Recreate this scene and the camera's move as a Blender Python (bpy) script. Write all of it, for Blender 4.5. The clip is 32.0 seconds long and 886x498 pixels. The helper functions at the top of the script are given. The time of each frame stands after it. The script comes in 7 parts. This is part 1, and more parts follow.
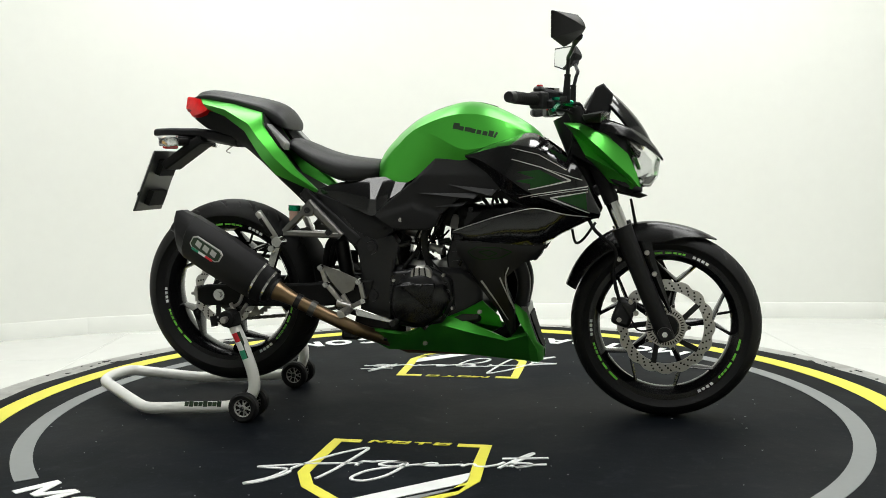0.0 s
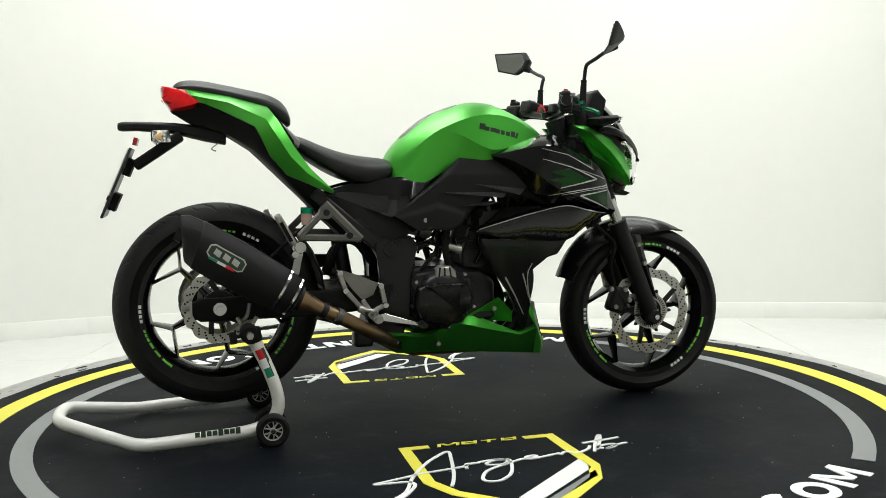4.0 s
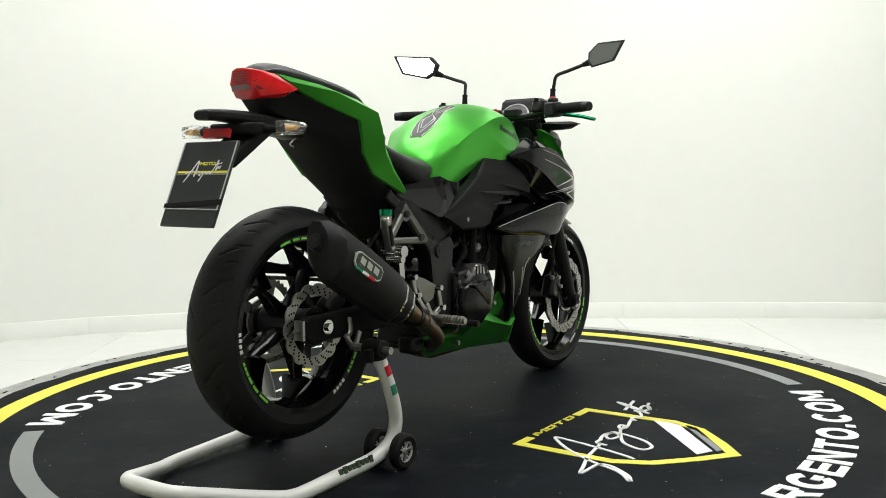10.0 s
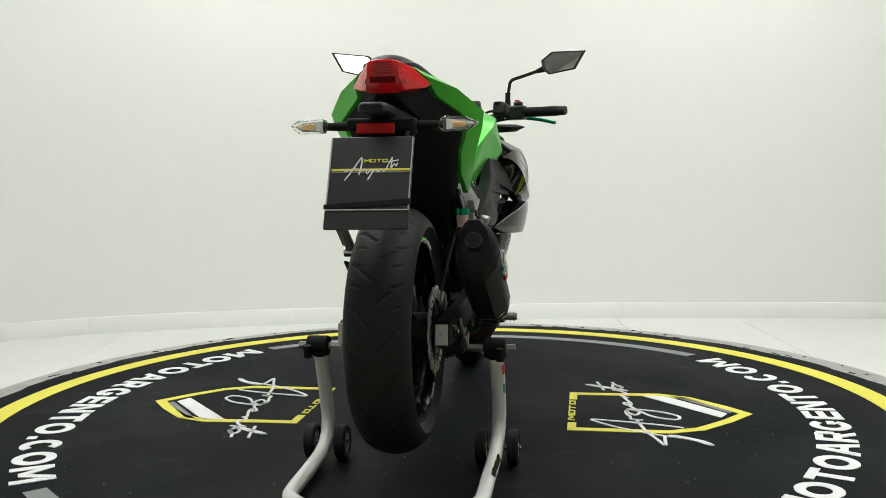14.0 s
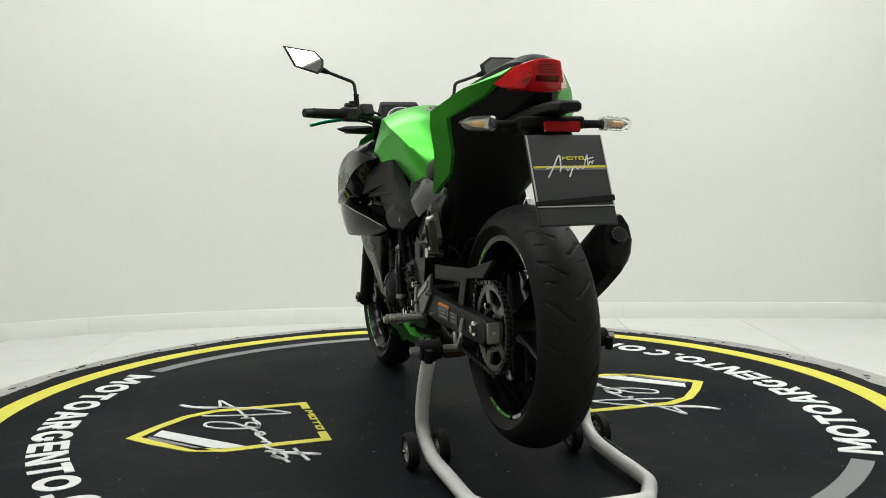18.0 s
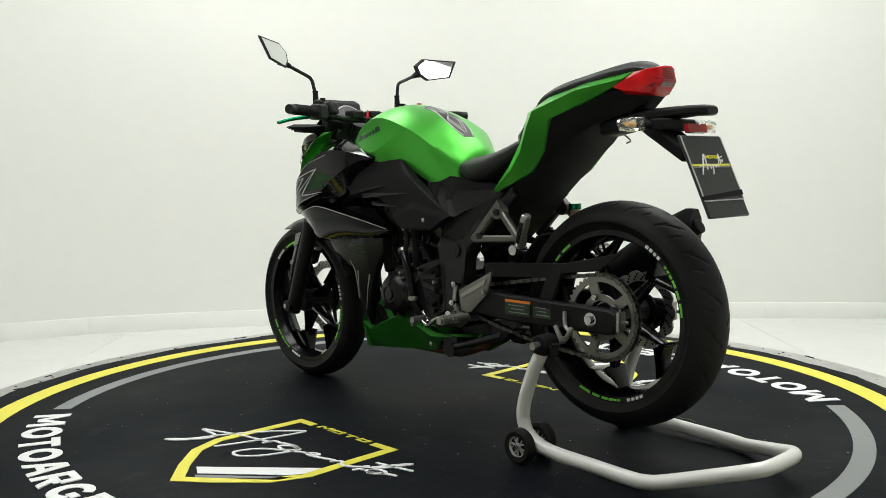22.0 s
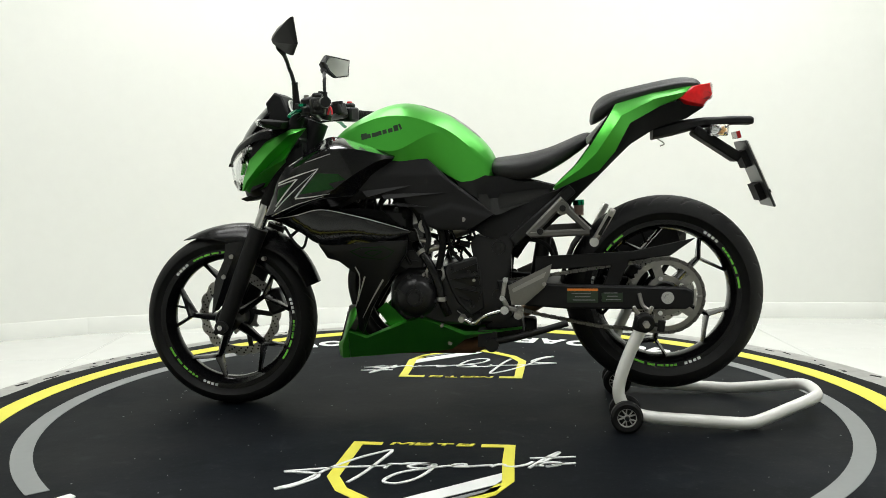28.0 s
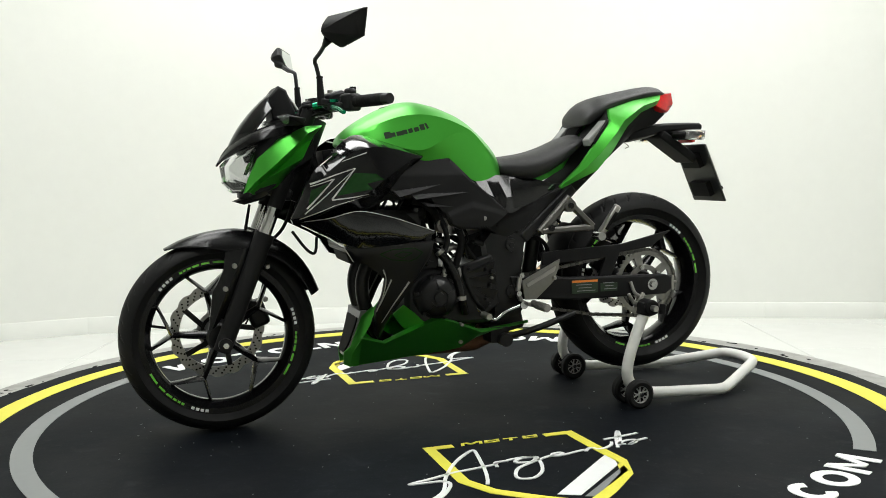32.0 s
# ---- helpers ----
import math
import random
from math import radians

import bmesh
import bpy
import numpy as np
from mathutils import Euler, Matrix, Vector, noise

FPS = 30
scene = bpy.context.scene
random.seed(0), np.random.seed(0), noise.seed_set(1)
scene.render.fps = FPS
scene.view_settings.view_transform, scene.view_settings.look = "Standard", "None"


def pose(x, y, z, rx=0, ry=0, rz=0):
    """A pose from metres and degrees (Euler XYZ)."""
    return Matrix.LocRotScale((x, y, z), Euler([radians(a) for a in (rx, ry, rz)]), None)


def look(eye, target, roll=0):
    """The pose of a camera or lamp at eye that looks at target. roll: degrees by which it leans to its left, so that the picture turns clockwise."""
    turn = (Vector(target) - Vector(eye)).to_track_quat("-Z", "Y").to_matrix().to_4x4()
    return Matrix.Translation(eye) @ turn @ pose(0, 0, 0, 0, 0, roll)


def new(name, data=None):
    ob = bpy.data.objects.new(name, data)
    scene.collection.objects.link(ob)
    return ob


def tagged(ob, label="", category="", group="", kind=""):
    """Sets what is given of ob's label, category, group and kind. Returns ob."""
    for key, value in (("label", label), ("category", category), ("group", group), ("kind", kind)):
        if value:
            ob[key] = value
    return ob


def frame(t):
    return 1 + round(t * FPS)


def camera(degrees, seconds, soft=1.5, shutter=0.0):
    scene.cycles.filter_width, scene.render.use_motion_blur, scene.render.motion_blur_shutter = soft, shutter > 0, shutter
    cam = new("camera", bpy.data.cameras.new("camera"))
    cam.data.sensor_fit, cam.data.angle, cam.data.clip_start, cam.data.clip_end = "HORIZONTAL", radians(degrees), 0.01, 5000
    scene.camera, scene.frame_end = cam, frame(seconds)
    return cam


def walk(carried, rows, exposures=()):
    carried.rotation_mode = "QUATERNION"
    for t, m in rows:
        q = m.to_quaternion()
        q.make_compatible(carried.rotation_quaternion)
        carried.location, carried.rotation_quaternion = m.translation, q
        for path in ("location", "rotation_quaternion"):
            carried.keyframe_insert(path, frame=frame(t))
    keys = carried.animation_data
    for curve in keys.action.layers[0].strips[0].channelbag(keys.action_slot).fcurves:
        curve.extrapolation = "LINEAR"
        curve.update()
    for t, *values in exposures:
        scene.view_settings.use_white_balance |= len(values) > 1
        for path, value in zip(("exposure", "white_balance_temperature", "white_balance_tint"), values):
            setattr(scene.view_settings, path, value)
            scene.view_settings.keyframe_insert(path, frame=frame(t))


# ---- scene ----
from mathutils.bvhtree import BVHTree

# camera: stands still while the platform turns
cam = camera(51.25, 32.0, soft=0.8)
EYE = (0.0, -2.9956, 0.7824)
YAW, PITCH = -0.00265, -0.08736
AIM = (EYE[0] - math.sin(YAW) * math.cos(PITCH), EYE[1] + math.cos(YAW) * math.cos(PITCH), EYE[2] + math.sin(PITCH))
CAM_POSE = look(EYE, AIM, -0.803)
walk(cam, [(0, CAM_POSE), (32, CAM_POSE)], exposures=[(0, -0.06), (8, -0.06), (10, -0.08), (12, -0.18), (14, -0.38), (16, -0.42), (18, -0.42), (20.3, -0.41), (21.3, -0.30), (24.2, -0.22), (25.2, -0.10), (27, -0.07), (32, -0.07)])


def turn_at(t):
    """Degrees that the platform has turned at t seconds."""
    return 6.5532 * (t - 16) - 0.112 * ((t - 16) / 16) ** 2


FLOOR_Z = -0.15
CEIL_Z = 3.05

# ---- world and lights ----
world = bpy.data.worlds.new("world")
scene.world = world
world.use_nodes = True
world.node_tree.nodes["Background"].inputs["Color"].default_value = (0.9, 0.95, 1.0, 1)
world.node_tree.nodes["Background"].inputs["Strength"].default_value = 0.1

LAMP_W = 22.2
LAMP_TINT = (0.975, 1.0, 1.0)
LAMPS = [(-1.1, -1.3), (1.6, -1.3), (-1.1, 0.1), (1.6, 0.1), (-1.0, 1.5), (1.6, 1.5)]
for lx, ly in LAMPS:
    ld = bpy.data.lights.new("panel_lamp", "AREA")
    ld.shape, ld.size, ld.size_y, ld.energy, ld.color = "RECTANGLE", 1.5, 0.9, LAMP_W, LAMP_TINT
    lo = new("panel_lamp", ld)
    lo.matrix_world = pose(lx, ly, CEIL_Z - 0.06)


# ---- materials ----
def material(name, color, rough=0.5, metal=0.0, coat=0.0, grain=0.0, scale=60.0, bump=0.0, trans=0.0, spec=0.5, wear=0.0, mix=(0.5, 0.5, 0.5), ior=1.45, coat_rough=0.05):
    m = bpy.data.materials.new(name)
    m.use_nodes = True
    nt = m.node_tree
    b = nt.nodes["Principled BSDF"]
    b.inputs["Base Color"].default_value = (*color, 1)
    b.inputs["Roughness"].default_value = rough
    b.inputs["Metallic"].default_value = metal
    b.inputs["Coat Weight"].default_value = coat
    b.inputs["Coat Roughness"].default_value = coat_rough
    b.inputs["Transmission Weight"].default_value = trans
    b.inputs["Specular IOR Level"].default_value = spec
    b.inputs["IOR"].default_value = ior
    if grain or bump or wear:
        tc = nt.nodes.new("ShaderNodeTexCoord")
        n1 = nt.nodes.new("ShaderNodeTexNoise")
        n1.inputs["Scale"].default_value = scale
        n1.inputs["Detail"].default_value = 6
        nt.links.new(tc.outputs["Object"], n1.inputs["Vector"])
        n2 = nt.nodes.new("ShaderNodeTexNoise")
        n2.inputs["Scale"].default_value = scale * 0.06
        n2.inputs["Detail"].default_value = 4
        nt.links.new(tc.outputs["Object"], n2.inputs["Vector"])
        if grain:
            add = nt.nodes.new("ShaderNodeMath")
            add.operation = "ADD"
            nt.links.new(n1.outputs["Fac"], add.inputs[0])
            nt.links.new(n2.outputs["Fac"], add.inputs[1])
            mr = nt.nodes.new("ShaderNodeMapRange")
            mr.inputs["From Min"].default_value, mr.inputs["From Max"].default_value = 0.5, 1.5
            mr.inputs["To Min"].default_value, mr.inputs["To Max"].default_value = 1 - grain, 1 + grain
            nt.links.new(add.outputs[0], mr.inputs["Value"])
            mul = nt.nodes.new("ShaderNodeVectorMath")
            mul.operation = "SCALE"
            mul.inputs[0].default_value = color
            nt.links.new(mr.outputs[0], mul.inputs["Scale"])
            col = mul.outputs[0]
            rr = nt.nodes.new("ShaderNodeMapRange")
            rr.inputs["To Min"].default_value, rr.inputs["To Max"].default_value = max(0.02, rough * (1 - grain)), min(1, rough * (1 + grain))
            nt.links.new(n2.outputs["Fac"], rr.inputs["Value"])
            nt.links.new(rr.outputs[0], b.inputs["Roughness"])
            if wear:
                ramp = nt.nodes.new("ShaderNodeMapRange")
                ramp.inputs["From Min"].default_value, ramp.inputs["From Max"].default_value = 0.62, 0.75
                ramp.inputs["To Max"].default_value = wear
                nt.links.new(n1.outputs["Fac"], ramp.inputs["Value"])
                mx = nt.nodes.new("ShaderNodeMix")
                mx.data_type = "RGBA"
                mx.inputs["B"].default_value = (*mix, 1)
                nt.links.new(ramp.outputs[0], mx.inputs["Factor"])
                nt.links.new(col, mx.inputs["A"])
                col = mx.outputs["Result"]
            nt.links.new(col, b.inputs["Base Color"])
        if bump:
            bp_ = nt.nodes.new("ShaderNodeBump")
            bp_.inputs["Strength"].default_value = bump
            bp_.inputs["Distance"].default_value = 0.002
            nt.links.new(n1.outputs["Fac"], bp_.inputs["Height"])
            nt.links.new(bp_.outputs["Normal"], b.inputs["Normal"])
    return m


WALL = material("wall_paint", (0.80, 0.81, 0.765), 0.7, spec=0.25, grain=0.02, scale=14, bump=0.05)
INSERT = material("grey_insert", (0.20, 0.20, 0.195), 0.35, grain=0.1, scale=60)
CEILING = material("ceiling_paint", (0.35, 0.35, 0.34), 0.7, grain=0.02, scale=10)
TILE = material("floor_tile", (0.72, 0.73, 0.70), 0.22, grain=0.04, scale=9, spec=0.5)
GROUT = material("grout", (0.55, 0.55, 0.52), 0.8, grain=0.1, scale=40)
PLATFORM = material("platform_board", (0.33, 0.33, 0.31), 0.75, grain=0.35, scale=16, wear=0.9, mix=(0.05, 0.05, 0.045), bump=0.4)
MAT = material("rubber_mat", (0.0022, 0.0034, 0.0052), 0.62, spec=0.08, grain=0.35, scale=26, bump=0.3, wear=0.10, mix=(0.06, 0.065, 0.07))
_nt = MAT.node_tree
_bs = _nt.nodes["Principled BSDF"]
_was = _bs.inputs["Base Color"].links[0].from_socket
_tc = _nt.nodes.new("ShaderNodeTexCoord")
_last = _was
for _scale, _lo, _hi, _amount, _tone in ((2.3, 0.50, 0.72, 0.55, (0.008, 0.011, 0.015)), (9.0, 0.60, 0.74, 0.45, (0.020, 0.024, 0.028)), (120.0, 0.62, 0.80, 0.5, (0.04, 0.045, 0.05))):
    _n = _nt.nodes.new("ShaderNodeTexNoise")
    _n.inputs["Scale"].default_value, _n.inputs["Detail"].default_value = _scale, 8
    _n.inputs["Distortion"].default_value = 0.6
    _nt.links.new(_tc.outputs["Object"], _n.inputs["Vector"])
    _r = _nt.nodes.new("ShaderNodeMapRange")
    _r.inputs["From Min"].default_value, _r.inputs["From Max"].default_value, _r.inputs["To Max"].default_value = _lo, _hi, _amount
    _nt.links.new(_n.outputs["Fac"], _r.inputs["Value"])
    _m = _nt.nodes.new("ShaderNodeMix")
    _m.data_type = "RGBA"
    _m.inputs["B"].default_value = (*_tone, 1)
    _nt.links.new(_r.outputs[0], _m.inputs["Factor"])
    _nt.links.new(_last, _m.inputs["A"])
    _last = _m.outputs["Result"]
_nt.links.new(_last, _bs.inputs["Base Color"])
YELLOW = material("yellow_print", (0.70, 0.65, 0.06), 0.5, grain=0.05, scale=30)
GREY = material("grey_print", (0.20, 0.21, 0.21), 0.5, grain=0.06, scale=40)
WHITE = material("white_print", (0.74, 0.75, 0.74), 0.5, grain=0.05, scale=40)
GREEN = material("green_paint", (0.070, 0.43, 0.046), 0.35, metal=0.74, coat=0.15, spec=0.3, grain=0.03, scale=900, coat_rough=0.25)
GLOSS = material("gloss_black", (0.004, 0.004, 0.0045), 0.12, spec=0.3, coat=0.4, grain=0.1, scale=60, coat_rough=0.03)
MATTE = material("matte_black", (0.0110, 0.0110, 0.0115), 0.48, spec=0.18, grain=0.12, scale=300, bump=0.12)
BLACK = material("black_metal", (0.0105, 0.0105, 0.011), 0.38, spec=0.28, grain=0.15, scale=120, bump=0.06)
ENGINE = material("engine_black", (0.0095, 0.0095, 0.0100), 0.32, spec=0.30, metal=0.0, grain=0.2, scale=80, bump=0.15)
DARK = material("dark_plastic", (0.0095, 0.0095, 0.0095), 0.65, spec=0.12, grain=0.15, scale=100)
RUBBER = material("tyre_rubber", (0.0105, 0.0105, 0.0105), 0.58, spec=0.20, grain=0.2, scale=70, bump=0.25)
RIM = material("rim_black", (0.005, 0.005, 0.0055), 0.17, spec=0.27, coat=0.0, grain=0.1, scale=50)
VINYL = material("seat_vinyl", (0.014, 0.014, 0.0145), 0.5, spec=0.35, grain=0.12, scale=500, bump=0.3)
ALU = material("aluminium", (0.34, 0.33, 0.31), 0.33, metal=0.85, grain=0.08, scale=90, bump=0.05)
CHROME = material("chrome", (0.46, 0.46, 0.45), 0.12, metal=1.0)
STEEL = material("disc_steel", (0.42, 0.41, 0.395), 0.38, metal=0.85, grain=0.1, scale=120)
PIPE = material("heated_pipe", (0.22, 0.15, 0.085), 0.35, metal=0.9, grain=0.25, scale=25)
RUST = material("rusty_steel", (0.13, 0.06, 0.03), 0.65, metal=0.4, grain=0.4, scale=35)
RED = material("red_lens", (0.56, 0.008, 0.010), 0.14, spec=0.3, coat=0.35, grain=0.55, scale=38, coat_rough=0.02)
PADFILM = material("pad_film", (0.010, 0.010, 0.0105), 0.42, spec=0.3, grain=0.2, scale=120)
COWL = material("cowl_black", (0.0045, 0.0045, 0.005), 0.33, spec=0.34, grain=0.1, scale=120)
REDDARK = material("dark_red_lens", (0.13, 0.003, 0.004), 0.15, coat=0.4, grain=0.4, scale=60)
REDIN = material("red_reflector", (0.30, 0.008, 0.008), 0.2, grain=0.2, scale=200)
CLEAR = material("clear_lens", (0.97, 0.98, 0.97), 0.06, trans=0.95, ior=1.12, coat=1.0, grain=0.06, scale=60)
AMBER = material("amber_bulb", (0.80, 0.46, 0.16), 0.3)
LAMPGLASS = material("headlamp_glass", (0.97, 0.98, 0.98), 0.03, trans=1.0, ior=1.12, spec=0.8, coat=1.0, grain=0.05, scale=60)
MIRROR = material("mirror_glass", (0.60, 0.62, 0.61), 0.02, metal=1.0)
POWDER = material("white_powder_coat", (0.72, 0.72, 0.69), 0.3, grain=0.04, scale=60, coat=0.3)
LEVER = material("green_anodised", (0.0, 0.22, 0.10), 0.25, metal=0.8, grain=0.05, scale=80)
LIMESTRIPE = material("lime_stripe", (0.18, 0.62, 0.06), 0.4, grain=0.05, scale=80)
DECAL = material("black_decal", (0.012, 0.03, 0.012), 0.35, grain=0.1, scale=80)
CHAIN = material("oiled_chain", (0.10, 0.097, 0.09), 0.35, metal=0.8, grain=0.3, scale=120)
HEEL = material("cast_heel_plate", (0.20, 0.195, 0.18), 0.42, metal=0.7, grain=0.12, scale=90, bump=0.1)
CAST = material("cast_alloy", (0.125, 0.122, 0.113), 0.4, metal=0.75, grain=0.12, scale=90, bump=0.1)
SATIN = material("satin_black", (0.0042, 0.0042, 0.0046), 0.24, spec=0.34, grain=0.1, scale=120)
SPROCKET = material("sprocket_steel", (0.25, 0.243, 0.23), 0.4, metal=0.85, grain=0.15, scale=90)
REFLECTOR = material("lamp_reflector", (0.86, 0.87, 0.87), 0.14, metal=0.9, grain=0.05, scale=70)
SILVERLINE = material("silver_decal", (0.42, 0.42, 0.40), 0.3, grain=0.08, scale=80)
DARKGREEN = material("dark_green_decal_reflection", (0.007, 0.036, 0.007), 0.25, coat=0.15, spec=0.2, grain=0.2, scale=80)
FLUID = material("amber_fluid", (0.45, 0.29, 0.23), 0.25, coat=0.5, grain=0.1, scale=40)
ORANGE = material("orange_label", (0.75, 0.22, 0.03), 0.5, grain=0.05, scale=60)
FLAGGREEN = material("flag_green", (0.01, 0.22, 0.12), 0.5, grain=0.05, scale=60)
FLAGRED = material("flag_red", (0.55, 0.01, 0.02), 0.5, grain=0.05, scale=60)
PLATE = material("plate_black", (0.022, 0.024, 0.024), 0.38, grain=0.1, scale=60)
GLOW = bpy.data.materials.new("lamp_diffuser")
GLOW.use_nodes = True
GLOW.node_tree.nodes["Principled BSDF"].inputs["Emission Color"].default_value = (1.0, 0.985, 0.93, 1)
GLOW.node_tree.nodes["Principled BSDF"].inputs["Emission Strength"].default_value = 4.0


# ---- mesh helpers ----
def finish(bm, sharp=38):
    bmesh.ops.recalc_face_normals(bm, faces=bm.faces)
    lim = math.radians(sharp)
    for f in bm.faces:
        f.smooth = True
    for e in bm.edges:
        e.smooth = len(e.link_faces) == 2 and e.calc_face_angle(0) < lim
    return bm


def part(name, bm, mat, parent, label="", bevel=0.0, sub=0, sharp=38):
    finish(bm, sharp)
    me = bpy.data.meshes.new(name)
    bm.to_mesh(me)
    bm.free()
    me.materials.append(mat)
    ob = new(name, me)
    if parent:
        ob.parent = parent
    if label:
        ob["label"] = label
    if bevel:
        md = ob.modifiers.new("bevel", "BEVEL")
        md.width, md.segments, md.limit_method, md.angle_limit = bevel, 2, "ANGLE", radians(40)
        md.harden_normals = False
    if sub:
        md = ob.modifiers.new("smooth", "SUBSURF")
        md.levels = md.render_levels = sub
    return ob


def thing(name, label, category, m=None, group="", kind=""):
    ob = new(name)
    ob.empty_display_size = 0.1
    if m is not None:
        ob.matrix_basis = m
    return tagged(ob, label, category, group, kind)


def V(*a):
    return Vector(a)


def loft(bm, rings, cap=True, closed=True):
    vs = [[bm.verts.new(p) for p in ring] for ring in rings]
    n = len(vs[0])
    for a, b in zip(vs, vs[1:]):
        for i in range(n if closed else n - 1):
            j = (i + 1) % n
            bm.faces.new((a[i], a[j], b[j], b[i]))
    if cap and closed:
        bm.faces.new(vs[0][::-1])
        bm.faces.new(vs[-1])
    return bm


def basis(d):
    d = Vector(d).normalized()
    u = d.cross(V(0, 0, 1))
    if u.length < 1e-3:
        u = d.cross(V(1, 0, 0))
    u.normalize()
    return u, d.cross(u).normalized()


def rod(bm, a, b, r0, r1=None, seg=16):
    a, b = Vector(a), Vector(b)
    u, v = basis(b - a)
    r1 = r0 if r1 is None else r1
    ang = [2 * math.pi * k / seg for k in range(seg)]
    return loft(bm, [[p + (u * math.cos(t) + v * math.sin(t)) * r for t in ang] for p, r in ((a, r0), (b, r1))])


def spline(pts, n=6):
    pts = [Vector(p) for p in pts]
    if len(pts) < 3:
        return pts
    ext = [2 * pts[0] - pts[1], *pts, 2 * pts[-1] - pts[-2]]
    out = []
    for i in range(1, len(ext) - 2):
        p0, p1, p2, p3 = ext[i - 1 : i + 3]
        for k in range(n):
            t = k / n
            out.append(0.5 * (2 * p1 + (p2 - p0) * t + (2 * p0 - 5 * p1 + 4 * p2 - p3) * t * t + (3 * p1 - p0 - 3 * p2 + p3) * t**3))
    out.append(pts[-1])
    return out


def tube(bm, pts, r, seg=12, n=6, smooth=True):
    """A round tube through pts; r is one radius or a function of the share of its length."""
    path = spline(pts, n) if smooth else [Vector(p) for p in pts]
    rings, u = [], None
    for i, p in enumerate(path):
        d = (path[min(i + 1, len(path) - 1)] - path[max(i - 1, 0)]).normalized()
        if u is None:
            u = basis(d)[0]
        u = (u - d * u.dot(d)).normalized()
        v = d.cross(u)
        rr = r(i / (len(path) - 1)) if callable(r) else r
        rings.append([p + (u * math.cos(a) + v * math.sin(a)) * rr for a in (2 * math.pi * k / seg for k in range(seg))])
    return loft(bm, rings)


def box(bm, size, m=None):
    x, y, z = (s / 2 for s in size)
    m = m or Matrix()
    lo = [m @ V(a * x, b * y, -z) for a, b in ((-1, -1), (1, -1), (1, 1), (-1, 1))]
    hi = [m @ V(a * x, b * y, z) for a, b in ((-1, -1), (1, -1), (1, 1), (-1, 1))]
    return loft(bm, [lo, hi])


def beam(bm, a, b, w, h):
    """A rectangular bar from a to b, w wide across y and h high."""
    a, b = Vector(a), Vector(b)
    d = (b - a).normalized()
    y = V(0, 1, 0)
    y = (y - d * d.dot(y)).normalized()
    z = d.cross(y)
    return loft(bm, [[p + y * w / 2 * i + z * h / 2 * j for i, j in ((-1, -1), (1, -1), (1, 1), (-1, 1))] for p in (a, b)])


def prism(bm, outline, y0, y1):
    """A side profile in x and z, drawn out from y0 to y1."""
    return loft(bm, [[V(x, y, z) for x, z in outline] for y in (y0, y1)])


def hull(bm, pts):
    vs = [bm.verts.new(p) for p in pts]
    res = bmesh.ops.convex_hull(bm, input=vs)
    bmesh.ops.delete(bm, geom=list({g for g in res["geom_unused"] + res["geom_interior"] if isinstance(g, bmesh.types.BMVert)}), context="VERTS")
    return bm


def lathe(bm, profile, c, seg=48, closed=False, a0=0.0, a1=360.0):
    """Turns a profile of (radius, y) about the y axis through c. closed: the profile is a loop."""
    c = Vector(c)
    full = abs(a1 - a0) >= 359.9
    cnt = seg if full else seg + 1
    rings = []
    for k in range(cnt):
        a = radians(a0 + (a1 - a0) * k / seg)
        rings.append([bm.verts.new(c + V(r * math.cos(a), y, r * math.sin(a))) for r, y in profile])
    n = len(profile)
    for k in range(seg):
        p, q = rings[k], rings[(k + 1) % cnt]
        for i in range(n if closed else n - 1):
            j = (i + 1) % n
            bm.faces.new((p[i], p[j], q[j], q[i]))
    if not full and closed:
        bm.faces.new(rings[0])
        bm.faces.new(rings[-1][::-1])
    return bm


def shell(outline, yf, s, thick=0.02, roll=0.005, size=0.04, rounds=4):
    """A body panel: a side outline in x and z, laid on the curved surface y = s * yf(x, z), edges rolled in, with returns thick deep."""
    bm = bmesh.new()
    bm.faces.new([bm.verts.new((x, 0, z)) for x, z in outline])
    bmesh.ops.triangulate(bm, faces=bm.faces)
    for _ in range(rounds):
        long = [e for e in bm.edges if e.calc_length() > size]
        if not long:
            break
        bmesh.ops.subdivide_edges(bm, edges=long, cuts=1)
        bmesh.ops.triangulate(bm, faces=bm.faces)
    edge = [e for e in bm.edges if e.is_boundary]
    ring = {v for e in edge for v in e.verts}
    near = {v for e in bm.edges for v in e.verts if any(w in ring for w in e.verts)} - ring
    for v in bm.verts:
        v.co.y = s * (yf(v.co.x, v.co.z) - (roll if v in ring else 0))
    res = bmesh.ops.extrude_edge_only(bm, edges=edge)
    for g in res["geom"]:
        if isinstance(g, bmesh.types.BMVert):
            g.co.y -= s * thick
    return bm


def curve(xs, ys):
    """A smooth curve through the points that never overshoots them."""
    d = [(ys[i + 1] - ys[i]) / (xs[i + 1] - xs[i]) for i in range(len(xs) - 1)]
    m = [d[0]] + [0.0 if a * b <= 0 else 2 * a * b / (a + b) for a, b in zip(d, d[1:])] + [d[-1]]

    def at(v):
        if v <= xs[0]:
            return float(ys[0])
        if v >= xs[-1]:
            return float(ys[-1])
        i = max(k for k in range(len(xs) - 1) if xs[k] <= v)
        h = xs[i + 1] - xs[i]
        t = (v - xs[i]) / h
        return (2 * t**3 - 3 * t**2 + 1) * ys[i] + (t**3 - 2 * t**2 + t) * h * m[i] + (3 * t**2 - 2 * t**3) * ys[i + 1] + (t**3 - t**2) * h * m[i + 1]

    return at


